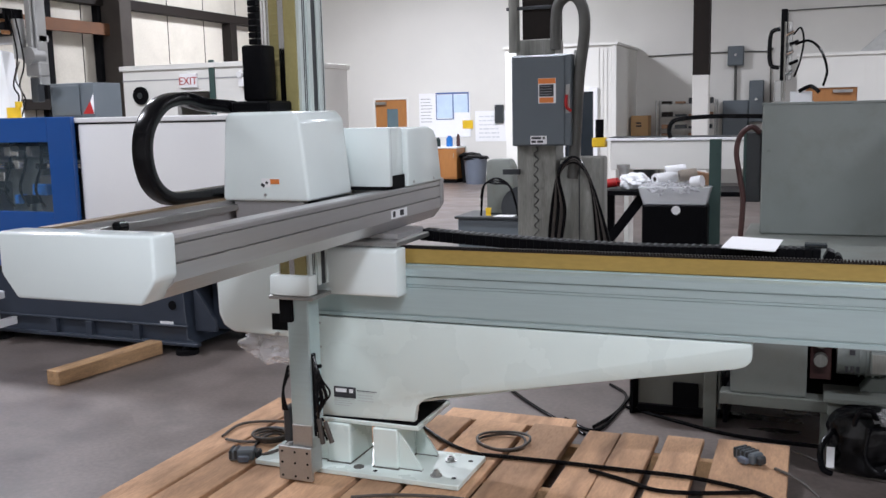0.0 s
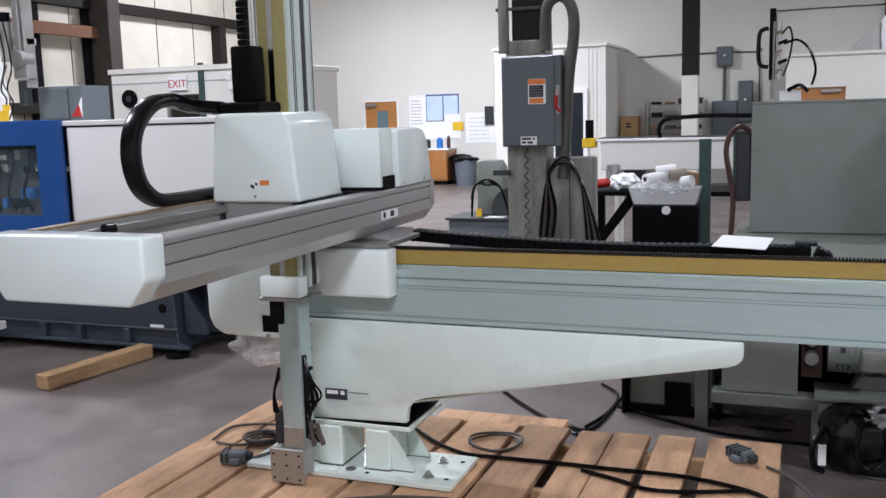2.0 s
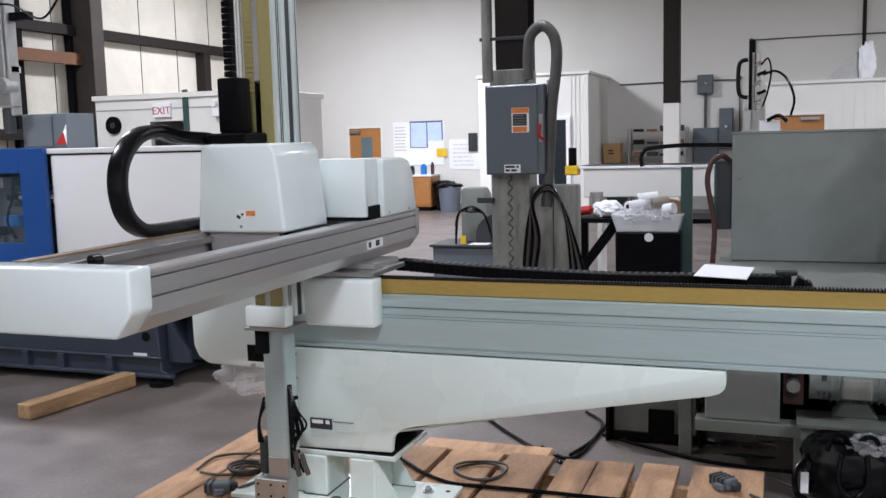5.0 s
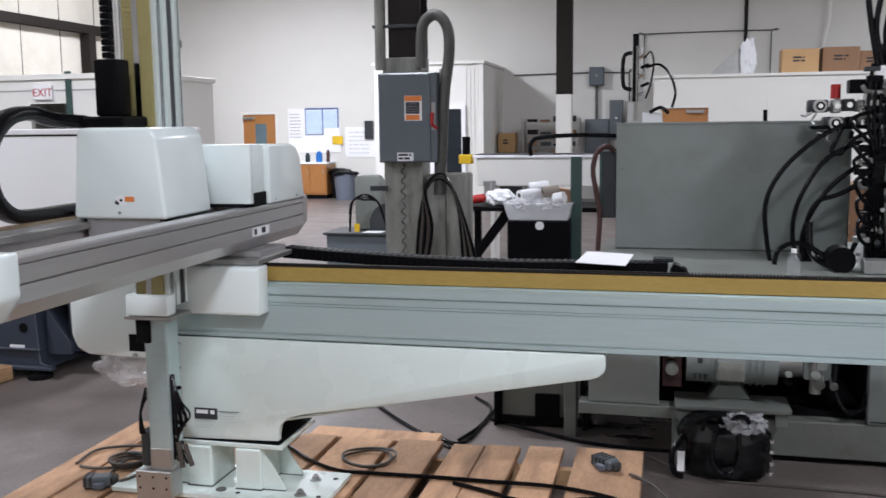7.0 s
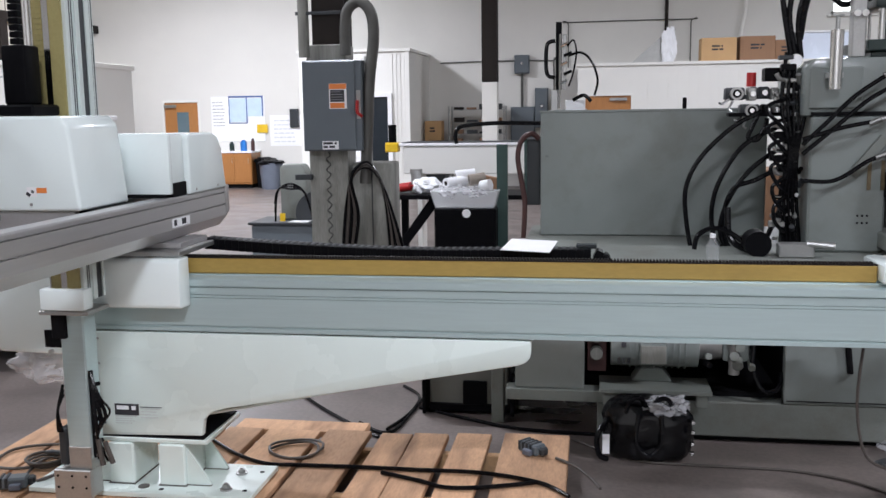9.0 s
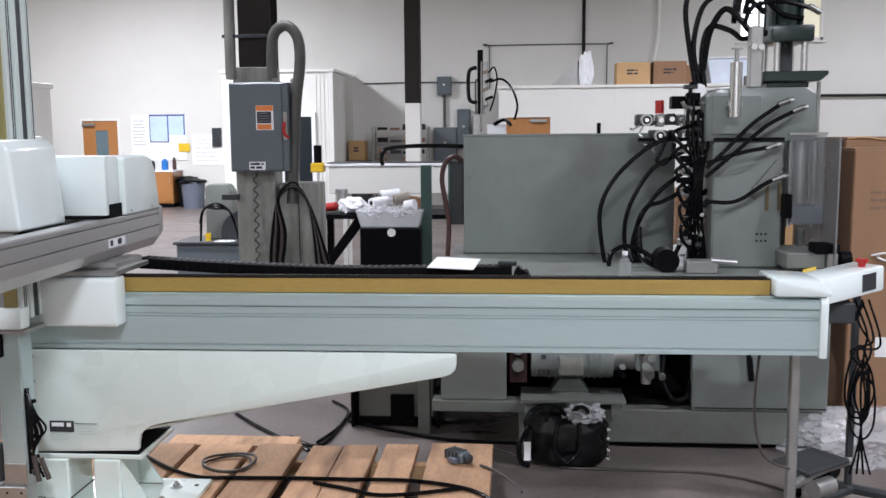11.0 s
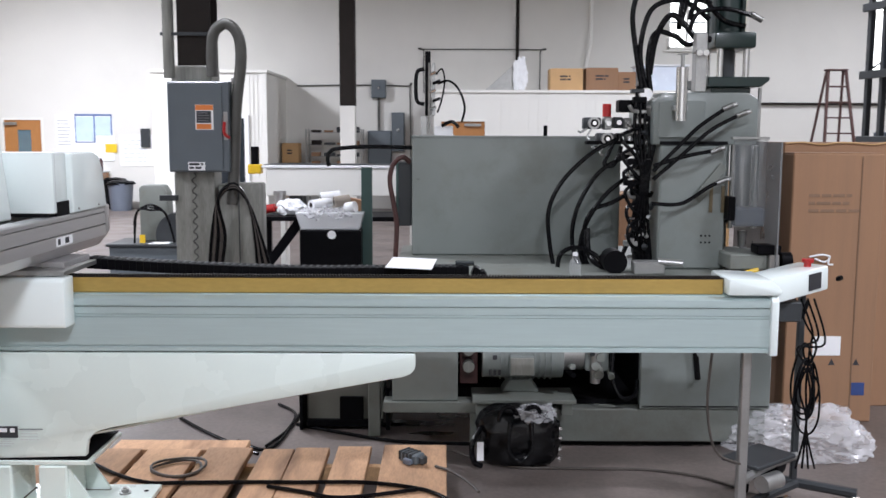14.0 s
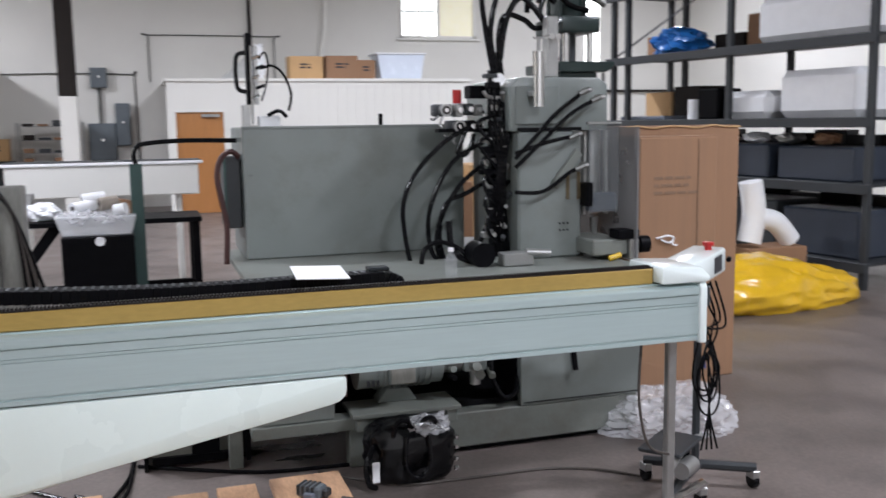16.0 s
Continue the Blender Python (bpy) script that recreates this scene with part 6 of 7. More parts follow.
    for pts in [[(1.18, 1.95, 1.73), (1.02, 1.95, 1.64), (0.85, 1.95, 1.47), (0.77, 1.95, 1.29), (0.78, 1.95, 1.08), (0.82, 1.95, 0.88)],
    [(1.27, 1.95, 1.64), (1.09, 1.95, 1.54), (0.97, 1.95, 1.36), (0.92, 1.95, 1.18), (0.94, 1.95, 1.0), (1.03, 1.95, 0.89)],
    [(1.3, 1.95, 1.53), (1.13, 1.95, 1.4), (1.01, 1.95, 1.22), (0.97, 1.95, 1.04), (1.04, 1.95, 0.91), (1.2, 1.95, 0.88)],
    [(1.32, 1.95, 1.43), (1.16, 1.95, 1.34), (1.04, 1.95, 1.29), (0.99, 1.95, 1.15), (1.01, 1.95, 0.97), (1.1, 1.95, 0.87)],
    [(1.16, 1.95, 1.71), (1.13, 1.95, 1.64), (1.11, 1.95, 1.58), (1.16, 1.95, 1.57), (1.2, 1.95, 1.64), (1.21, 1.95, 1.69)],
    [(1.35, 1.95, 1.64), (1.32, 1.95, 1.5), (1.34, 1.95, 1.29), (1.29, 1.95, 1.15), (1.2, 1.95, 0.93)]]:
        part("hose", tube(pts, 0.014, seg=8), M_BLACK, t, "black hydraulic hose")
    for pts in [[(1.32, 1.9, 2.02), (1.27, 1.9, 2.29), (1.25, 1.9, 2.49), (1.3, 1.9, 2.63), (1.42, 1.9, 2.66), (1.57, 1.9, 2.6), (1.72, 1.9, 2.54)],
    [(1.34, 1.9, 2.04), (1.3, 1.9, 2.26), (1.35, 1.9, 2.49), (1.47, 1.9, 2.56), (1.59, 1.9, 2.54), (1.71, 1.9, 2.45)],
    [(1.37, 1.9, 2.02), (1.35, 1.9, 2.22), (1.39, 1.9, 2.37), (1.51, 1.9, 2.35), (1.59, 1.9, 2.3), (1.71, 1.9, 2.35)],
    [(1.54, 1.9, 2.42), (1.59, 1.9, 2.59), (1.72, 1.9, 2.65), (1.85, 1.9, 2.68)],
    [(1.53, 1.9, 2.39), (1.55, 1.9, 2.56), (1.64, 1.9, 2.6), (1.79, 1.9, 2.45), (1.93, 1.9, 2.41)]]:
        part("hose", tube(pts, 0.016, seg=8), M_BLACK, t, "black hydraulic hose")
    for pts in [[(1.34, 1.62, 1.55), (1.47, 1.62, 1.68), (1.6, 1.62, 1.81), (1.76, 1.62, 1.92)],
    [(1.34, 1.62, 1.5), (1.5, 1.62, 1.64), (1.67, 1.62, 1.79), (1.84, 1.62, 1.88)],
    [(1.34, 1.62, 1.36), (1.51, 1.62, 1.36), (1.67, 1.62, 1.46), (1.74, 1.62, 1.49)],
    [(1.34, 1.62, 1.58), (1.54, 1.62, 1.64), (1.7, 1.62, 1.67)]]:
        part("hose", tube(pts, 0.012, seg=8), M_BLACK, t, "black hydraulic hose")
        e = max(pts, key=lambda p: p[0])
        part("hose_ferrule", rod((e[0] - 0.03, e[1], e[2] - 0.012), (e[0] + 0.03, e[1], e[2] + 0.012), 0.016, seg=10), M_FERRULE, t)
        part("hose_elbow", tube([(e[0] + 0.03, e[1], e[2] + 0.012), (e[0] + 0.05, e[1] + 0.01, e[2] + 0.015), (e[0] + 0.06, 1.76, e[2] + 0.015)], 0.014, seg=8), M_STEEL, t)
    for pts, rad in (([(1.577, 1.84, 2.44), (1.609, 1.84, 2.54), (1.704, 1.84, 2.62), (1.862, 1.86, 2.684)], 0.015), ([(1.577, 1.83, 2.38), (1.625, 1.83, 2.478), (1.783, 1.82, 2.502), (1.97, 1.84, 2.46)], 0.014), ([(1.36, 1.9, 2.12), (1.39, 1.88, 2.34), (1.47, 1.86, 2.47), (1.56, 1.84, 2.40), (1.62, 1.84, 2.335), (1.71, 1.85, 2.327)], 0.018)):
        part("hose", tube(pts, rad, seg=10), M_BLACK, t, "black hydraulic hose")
    part("hose_ferrule", rod((1.94, 1.835, 2.475), (2.01, 1.845, 2.44), 0.018, seg=10), M_FERRULE, t)
    for x in (1.40, 1.44):
        part("hose_clip", box(x, x + 0.02, 1.80, 1.84, 1.62, 1.70, 0.004), M_STEEL, t)
    part("hanging_cord", tube([(1.46, f - 0.02, 0.9), (1.48, f - 0.03, 0.7), (1.53, f - 0.02, 0.52)], 0.012, seg=6), M_BLACK, t)
    part("cord_plug", rod((1.53, f - 0.02, 0.53), (1.545, f - 0.02, 0.40), 0.016, seg=8), M_BLACK, t)
    # Fittings on the deck.
    part("deck_valve", box(1.22, 1.40, 1.5, 1.6, 0.956, 1.03, 0.006), M_STEEL, t)
    part("deck_valve", rod((1.36, 1.52, 1.03), (1.50, 1.5, 1.02), 0.022, seg=12), M_STEEL, t)
    part("deck_valve", rod((1.12, 1.55, 1.02), (1.12, 1.7, 1.02), 0.07, seg=18), M_BLACKP, t)
    # Box and red hose at the cabinet's near end.
    part("terminal_box", box(-0.20, -0.1, 2.46, 2.75, 1.14, 1.57, 0.006), M_STEELG, t)
    part("terminal_strip", box(-0.205, -0.188, 2.44, 2.459, 1.14, 1.6, 0.002), M_TEAL, t)
    part("red_hose", tube([(-0.11, 2.44, 1.57), (-0.16, 2.42, 1.605), (-0.22, 2.42, 1.56), (-0.245, 2.42, 1.45), (-0.22, 2.42, 1.29), (-0.20, 2.42, 1.15), (-0.21, 2.42, 0.93)], 0.017, seg=10), M_REDHOSE, t, "faded red hose")
    part("black_pipe", tube([(-0.09, 2.7, 1.665), (-0.4, 2.75, 1.67), (-0.62, 2.8, 1.657), (-0.69, 2.82, 1.635), (-0.71, 2.82, 1.58), (-0.70, 2.82, 1.53)], 0.015, seg=8), M_BLACK, t, "black hose running to the side")
    return t


press()


def bench_upright():
    t = thing("teal_upright", (-0.75, 6.2, 0), "teal painted steel upright beside the black case", "upright")
    part("post", box(-0.772, -0.656, 6.2, 6.26, 0.012, 1.40, 0.004), M_TEAL, t)
    part("foot", box(-0.80, -0.57, 6.1, 6.36, 0.0, 0.012, 0.002), M_TEAL, t)


bench_upright()


def top_picker():
    z = 1.7455
    t = thing("pick_unit", (0.03, 2.75, z), "small black and silver pneumatic pick unit on the cabinet", "robot")
    part("base", box(-0.045, 0.0, 2.7, 2.82, z, z + 0.14, 0.004), M_STEEL, t)
    part("base_plate", box(-0.05, 0.19, 2.69, 2.83, z, z + 0.012, 0.002), M_STEEL, t)
    part("rail", rod((0.012, 2.69, z + 0.02), (0.012, 2.69, z + 0.5), 0.008, seg=8), M_CHROME, t)
    for k in range(5):
        part("fitting", rod((0.02 + 0.02 * (k % 2), 2.69, z + 0.18 + 0.06 * k), (0.06 + 0.03 * (k % 2), 2.68, z + 0.20 + 0.06 * k), 0.01, seg=8), M_BLACKP if k % 2 else M_CHROME, t)
    part("air_line", tube([(0.06, 2.7, z + 0.42), (0.10, 2.69, z + 0.46), (0.12, 2.7, z + 0.38), (0.10, 2.7, z + 0.25), (0.07, 2.7, z + 0.16)], 0.006, seg=6), M_BLACK, t)
    part("slide", box(0.03, 0.055, 2.7, 2.75, z + 0.141, z + 0.50, 0.003), M_STEEL, t)
    part("column", box(-0.015, 0.022, 2.7, 2.78, z + 0.141, z + 0.58, 0.003), M_BLACKP, t)
    part("chain", tube([(-0.02, 2.72, z + 0.46), (-0.07, 2.72, z + 0.44), (-0.08, 2.72, z + 0.34), (-0.07, 2.72, z + 0.24), (-0.02, 2.72, z + 0.22)], 0.014, seg=8), M_BLACK, t)
    part("hose", tube([(0.07, 2.72, z + 0.36), (0.15, 2.72, z + 0.38), (0.22, 2.72, z + 0.32), (0.26, 2.72, z + 0.2), (0.24, 2.72, z + 0.1)], 0.009, seg=6), M_BLACK, t)
    part("grip_box", box(0.05, 0.18, 2.68, 2.8, z, z + 0.07, 0.004), M_PAPER, t)
    part("jaw", tube([(0.1, 2.67, z + 0.07), (0.17, 2.66, z + 0.1), (0.22, 2.66, z + 0.06)], 0.012, seg=6), M_BLACK, t)
    single("dark_peg", box(0.80, 0.825, 2.6, 2.62, z, z + 0.075, 0.003), M_BLACKP, "short black peg on the cabinet", "peg", at=(0.81, 2.61, z))


top_picker()


def floor_tank():
    t = thing("drain_tank", (-0.45, 1.75, 0), "hazy grey tank on a black frame under the press", "tank")
    part("tank", prism([(-0.70, 0.03), (-0.235, 0.03), (-0.235, 0.44), (-0.70, 0.44)], "y", 1.6, 1.95, 0.01), mat("hazy_tank", (0.17, 0.17, 0.15), 0.35, vary=0.12), t)
    bm = box(-0.74, -0.72, 1.56, 2.0, 0.0, 0.26, 0.003)
    part("side_frame", bm, M_BLACKP, t)
    part("side_frame", box(-0.225, -0.20, 1.56, 2.0, 0.0, 0.26, 0.003), M_BLACKP, t)
    part("foot_rail", box(-0.699, -0.241, 1.57, 1.62, 0.02, 0.06, 0.003), M_BLACKP, t)
    part("black_box", box(-0.5, -0.36, 1.57, 1.598, 0.06, 0.20, 0.004), M_BLACKP, t)
    part("grey_post", box(-0.32, -0.25, 1.45, 1.52, 0.0, 0.62, 0.004), M_GREYB, t)


floor_tank()


def duffel_bag():
    x, y = 0.52, 1.04
    t = thing("duffel_bag", (x, y, 0), "shiny black duffel bag lying on the floor", "bag")
    bm = bmesh.new()
    bmesh.ops.create_cube(bm, size=1)
    bmesh.ops.subdivide_edges(bm, edges=list(bm.edges), cuts=14, use_grid_fill=True)
    for v in bm.verts:
        p = Vector(v.co)
        r = (abs(2 * p.x) ** 4 + abs(2 * p.y) ** 4 + abs(2 * p.z) ** 4) ** 0.25
        p = p / max(r, 0.01) * max(abs(2 * p.x), abs(2 * p.y), abs(2 * p.z))
        k = 1 + 0.10 * noise.noise(p * 5) + 0.07 * abs(noise.noise(p * 11))
        v.co = Vector((x + p.x * 0.42 * k, y + p.y * 0.28 * k, 0.15 + p.z * 0.30 * k))
        v.co.z = max(v.co.z, 0.002)
    part("body", bm, mat("shiny_black_vinyl", (0.004, 0.004, 0.005), 0.2, vary=0.3, scale=15, bump=0.4, grain=40, spec=0.3), t)
    for dx in (-0.06, 0.07):
        part("handle", tube([(x + dx - 0.05, y - 0.12, 0.26), (x + dx - 0.03, y - 0.13, 0.33), (x + dx + 0.02, y - 0.12, 0.335), (x + dx + 0.05, y - 0.1, 0.28)], 0.012, seg=8), M_BLACK, t)
    part("strap", tube([(x - 0.2, y - 0.1, 0.22), (x - 0.25, y - 0.14, 0.14), (x - 0.24, y - 0.15, 0.05), (x - 0.2, y - 0.13, 0.02)], 0.014, seg=8), M_BLACK, t)
    part("strap", tube([(x - 0.05, y - 0.145, 0.26), (x - 0.06, y - 0.17, 0.12), (x, y - 0.175, 0.06), (x + 0.06, y - 0.17, 0.12), (x + 0.06, y - 0.145, 0.26)], 0.012, seg=8), M_BLACK, t)
    part("tag", box(x - 0.225, x - 0.19, y - 0.165, y - 0.16, 0.06, 0.16, 0.0), M_PAPER, t, "white luggage tag")
    part("clear_film", crumple(x + 0.08, y - 0.06, 0.28, 0.11, 0.09, 0.05, 9, 0.5), M_PLASTIC, t, "clear plastic film")
    for z in (0.05, 0.1, 0.16, 0.21):
        part("buckle", box(x + 0.205, x + 0.225, y - 0.12, y - 0.1, z, z + 0.02, 0.003), M_CHROME, t)


duffel_bag()


# ---- stand at the rail end ----
def rail_stand():
    t = thing("rail_stand", (1.5, 0.3, 0), "wheeled steel stand under the rail end", "stand")
    part("post", box(1.412, 1.452, 0.10, 0.14, 0.12, 0.849, 0.005), M_STEEL, t, "bare steel post")
    part("rear_post", box(1.785, 1.815, 0.46, 0.49, 0.12, 1.03, 0.004), M_STEELG, t)
    part("cross_tube", tube([(1.432, 0.125, 0.24), (1.6, 0.3, 0.24), (1.82, 0.48, 0.24)], 0.02, seg=8), M_STEEL, t)
    part("base_tube", tube([(1.05, 0.0, 0.10), (1.43, 0.12, 0.10), (1.70, 0.26, 0.10)], 0.024, seg=8), M_CHROME, t)
    part("base_tube", tube([(1.6, 0.62, 0.10), (1.82, 0.48, 0.10), (2.05, 0.34, 0.10)], 0.024, seg=8), M_STEELG, t)
    part("base_link", tube([(1.432, 0.125, 0.10), (1.6, 0.3, 0.10), (1.82, 0.48, 0.10)], 0.024, seg=8), M_STEELG, t)
    part("transformer", rod((1.62, 0.36, 0.20), (1.70, 0.48, 0.20), 0.065, seg=18), M_BLACKP, t)
    for x, y in ((1.06, 0.0), (1.69, 0.26), (1.61, 0.61), (2.04, 0.35)):
        c = part("caster", box(x - 0.02, x + 0.02, y - 0.03, y + 0.03, 0.05, 0.09, 0.004), M_STEEL, t)
        part("wheel", rod((x - 0.014, y, 0.036), (x + 0.014, y, 0.036), 0.036, seg=18), M_BLACK, c)
    part("tray", box(1.44, 1.74, 0.26, 0.46, 0.26, 0.28, 0.004, turn=(0, 0, 38)), M_STEELG, t)
    part("air_filter", rod((1.56, 0.22, 0.19), (1.66, 0.29, 0.19), 0.04, seg=14), M_STEEL, t)
    rnd = random.Random(5)
    for k in range(4):
        cx, cy = 1.80 + rnd.uniform(-.03, .03), 0.42 + rnd.uniform(-.03, .03)
        r, cz = rnd.uniform(0.05, 0.1), 0.58 + rnd.uniform(-.05, .05)
        pts = [(cx + r * 0.6 * math.cos(a), cy - 0.02 * k * 0.3 + 0.02 * math.sin(a * 2), cz + r * 1.9 * math.sin(a)) for a in [i * math.pi / 5 for i in range(11)]]
        part("cable_coil", tube(pts, 0.005, seg=6, steps=4), M_BLACK, t, "coiled black cable")
    for k in range(4):
        dx = 0.03 * k
        part("cable", tube([(1.72 + dx, 0.36, 1.02), (1.78 + dx, 0.36, 0.9 - dx), (1.84 - dx, 0.38, 0.78), (1.78 + dx, 0.4, 0.6), (1.82, 0.4, 0.42), (1.78 + dx, 0.4, 0.2)], 0.005, seg=6), M_BLACK, t)
    part("cable", tube([(1.28, 0.1, 0.85), (1.26, 0.08, 0.6), (1.30, 0.07, 0.4), (1.42, 0.1, 0.33)], 0.006, seg=6), M_CABLE, t)
    part("cable", tube([(1.60, 0.27, 1.04), (1.66, 0.3, 0.95), (1.74, 0.34, 0.93), (1.8, 0.4, 1.0)], 0.009, seg=6), M_BLACK, t)
    part("cable_block", box(1.58, 1.72, 0.26, 0.36, 0.93, 1.02, 0.006), M_STEELG, t)


rail_stand()
single("floor_film", crumple(2.14, 1.22, 0.09, 0.33, 0.26, 0.17, 14, 0.38, 1.7, 5, floor=0.003), M_PLASTIC, "crumpled clear plastic film on the floor", "plastic film", at=(2.12, 1.2, 0))
single("hung_film", crumple(-2.32, 0.36, 0.60, 0.17, 0.10, 0.10, 15, 0.4, 1.9, 4), M_PLASTIC, "clear plastic bag hanging under the drive cover", "plastic film", at=(-2.32, 0.36, 0.52))


# ---- tall cartons ----
def tall_carton(x0, x1, y0, y1, h, label, front=True):
    t = thing("tall_carton", ((x0 + x1) / 2, (y0 + y1) / 2, 0), label, "box")
    part("body", box(x0, x1, y0, y1, 0.0, h, 0.008), M_CARD, t)
    part("flap", box(x0 + 0.004, x1 - 0.004, y0 + 0.01, (y0 + y1) / 2 - 0.003, h, h + 0.006, 0.002), M_CARD, t)
    part("flap", box(x0 + 0.004, x1 - 0.004, (y0 + y1) / 2 + 0.003, y1 - 0.01, h, h + 0.006, 0.002), M_CARD, t)
    if front:
        bars("print", t, x0 + 0.10, x0 + 0.42, h - 0.24, 3, 0.018, 0.028, y0 - 0.0012, mat("faded_print", (0.22, 0.135, 0.085), 0.8, bump=0), 3)
        part("note", box(x0 + 0.17, x0 + 0.34, y0 - 0.003, y0 - 0.001, 0.42, 0.54, 0), M_PAPER, t, "white sheet on the carton")
        part("blue_square", box(x0 + 0.42, x0 + 0.50, y0 - 0.003, y0 - 0.001, 0.17, 0.25, 0), mat("blue_print", (0.03, 0.06, 0.20), 0.7), t, "dark blue printed square")
        bm = bmesh.new()
        for x in (x0 + 0.10, x0 + 0.27, x0 + 0.42):
            prism([(x, 0.36), (x + 0.04, 0.36), (x + 0.02, 0.40)], "y", y0 - 0.002, y0 - 0.001, bm=bm)
        part("printed_arrows", bm, M_INK, t)
    return t


tall_carton(2.21, 2.76, 1.76, 2.06, 1.65, "tall brown cardboard carton with faded print and a white sheet")
back_carton = tall_carton(2.27, 3.16, 2.10, 2.5, 1.71, "taller brown cardboard carton behind", front=False)
part("torn_flap", prism([(3.165, 1.62), (3.42, 1.42), (3.36, 1.30), (3.165, 1.08)], "y", 2.46, 2.468, 0.002), M_CARD, back_carton, "bent torn flap")
part("torn_edge", tube([(2.28 + 0.11 * k, 2.095, 1.71 + 0.008 * math.sin(k * 2.3)) for k in range(9)], 0.006, seg=6), M_CARD2, back_carton, "pale torn edge")
front_carton = [o for o in bpy.data.objects if o.name == "tall_carton"][0]
part("tie", tube([(2.33, 1.752, 1.03), (2.40, 1.74, 1.045), (2.45, 1.745, 1.03), (2.42, 1.75, 1.0), (2.36, 1.745, 1.02)], 0.006, seg=6), M_FOAM, front_carton, "white plastic tie")
part("tie", tube([(2.45, 1.752, 1.03), (2.44, 1.74, 0.99), (2.47, 1.745, 0.985)], 0.006, seg=6), M_FOAM, front_carton, "white plastic tie")
part("seam", box(2.62, 2.627, 1.757, 1.7595, 0.02, 1.63, 0), mat("carton_seam", (0.17, 0.10, 0.06), 0.8), front_carton)


# ---- shelving and clutter ----
def shelving():
    t = thing("storage_shelving", (6.0, 6.5, 0), "dark steel storage shelving loaded with wrapped rolls and bins", "shelving")
    a, b = Vector((5.55, 8.4, 0)), Vector((6.25, 4.3, 0))
    d = (b - a).normalized()
    n = Vector((-d.y, d.x, 0))
    ang = math.degrees(math.atan2(d.y, d.x))
    L = (b - a).length

    def at(u, w, z):
        p = a + d * u + n * w
        return (p.x, p.y, z)

    def slab(u0, u1, w0, w1, z0, z1, bev=0.004):
        return box(a.x + u0, a.x + u1, a.y + w0, a.y + w1, z0, z1, bev, turn=(0, 0, ang), about=(a.x, a.y, 0))
    for u in (0.0, 0.3, L * 0.52, L - 0.06):
        for w in (0.0, 1.0):
            part("upright", slab(u, u + 0.07, w, w + 0.07, 0, 3.9), M_STEELG, t)
    for z in (0.25, 1.05, 1.72, 2.55, 3.4):
        part("shelf", slab(-0.05, L + 0.05, 0.0, 1.07, z, z + 0.03), M_STEELG, t)
        part("front_beam", slab(-0.05, L + 0.05, -0.05, -0.001, z - 0.07, z + 0.03), M_STEELG, t)
    part("brace", rod(at(0.05, 0.05, 2.6), at(L * 0.5, 0.05, 3.4), 0.012, seg=6), M_STEELG, t)
    for u, z, w, h in ((2.5, 2.581, 1.6, 0.5), (2.0, 1.751, 0.75, 0.32), (2.85, 1.751, 1.1, 0.52), (2.9, 3.431, 1.0, 0.4)):
        bm = slab(u, u + w, 0.1, 0.85, z, z + h, 0.08)
        p = at(u + w / 2, 0.45, z)
        single("wrapped_roll", bm, M_FOAM, "white foam-wrapped bundle on the shelving", "bundle", group="bundles on the shelving", at=p)
    p = at(0.95, 0.4, 2.581)
    single("blue_bag", crumple(p[0], p[1], 2.72, 0.32, 0.4, 0.2, 31, 0.4, floor=2.582), M_BLUEP, "crumpled blue plastic bag on the shelving", "bag", at=p)
    p = at(1.35, 0.35, 1.751)
    bm = rod((p[0], p[1], 1.751), (p[0], p[1], 2.0), 0.13, seg=20)
    single("white_bucket", bm, M_FOAM, "white bucket on the shelving", "bucket", at=p)
    single("black_bin", slab(1.6, 1.95, 0.1, 0.5, 1.751, 2.12, 0.02), M_BLACKP, "black bin on the shelving", "bin", at=at(1.75, 0.3, 1.751))
    single("dark_sheet", slab(0.1, 1.0, 0.1, 0.8, 1.751, 1.80, 0.01), M_BIN, "dark blue folded sheet on the shelving", "sheet", at=at(0.5, 0.4, 1.751))
    for i, (u, w, z, h, m) in enumerate(((0.8, 0.9, 1.081, 0.35, M_NAVY), (1.75, 1.0, 1.081, 0.38, M_NAVY), (2.9, 1.0, 1.081, 0.36, M_NAVY), (0.6, 1.2, 0.281, 0.5, M_NAVY), (1.9, 1.0, 0.281, 0.55, M_STEELG), (3.0, 1.0, 0.281, 0.5, M_NAVY))):
        single("storage_bin", slab(u, u + w, 0.1, 0.8, z, z + h, 0.02), m, "dark blue storage bin on the shelving", "bin", group="bins on the shelving", at=at(u + w / 2, 0.4, z))
    rnd = random.Random(71)
    for z, hmax in ((0.281, 0.68), (1.081, 0.55)):
        u = 0.1
        while u < L - 0.4:
            w = rnd.uniform(0.35, 0.6)
            single("stored_box", slab(u, u + w - 0.02, 0.82, 1.04, z, z + hmax * rnd.uniform(0.85, 1.0), 0.01), rnd.choice([M_NAVY, M_BLACKP, M_STEELG, M_GIRT]), "dark box at the back of the shelving", "box", group="boxes at the back of the shelving", at=at(u + w / 2, 0.9, z))
            u += w
    for u, w, z, h, m in ((0.1, 0.45, 2.581, 0.3, M_CARD), (1.4, 0.5, 2.581, 0.22, M_GIRT), (1.95, 0.5, 2.581, 0.42, M_CARD), (0.15, 0.5, 1.82, 0.3, M_CARD2), (0.72, 0.5, 1.82, 0.36, M_GIRT), (1.05, 0.28, 1.82, 0.2, M_CARD), (0.4, 0.7, 3.431, 0.3, M_CARD), (1.3, 0.6, 3.431, 0.4, M_GIRT)):
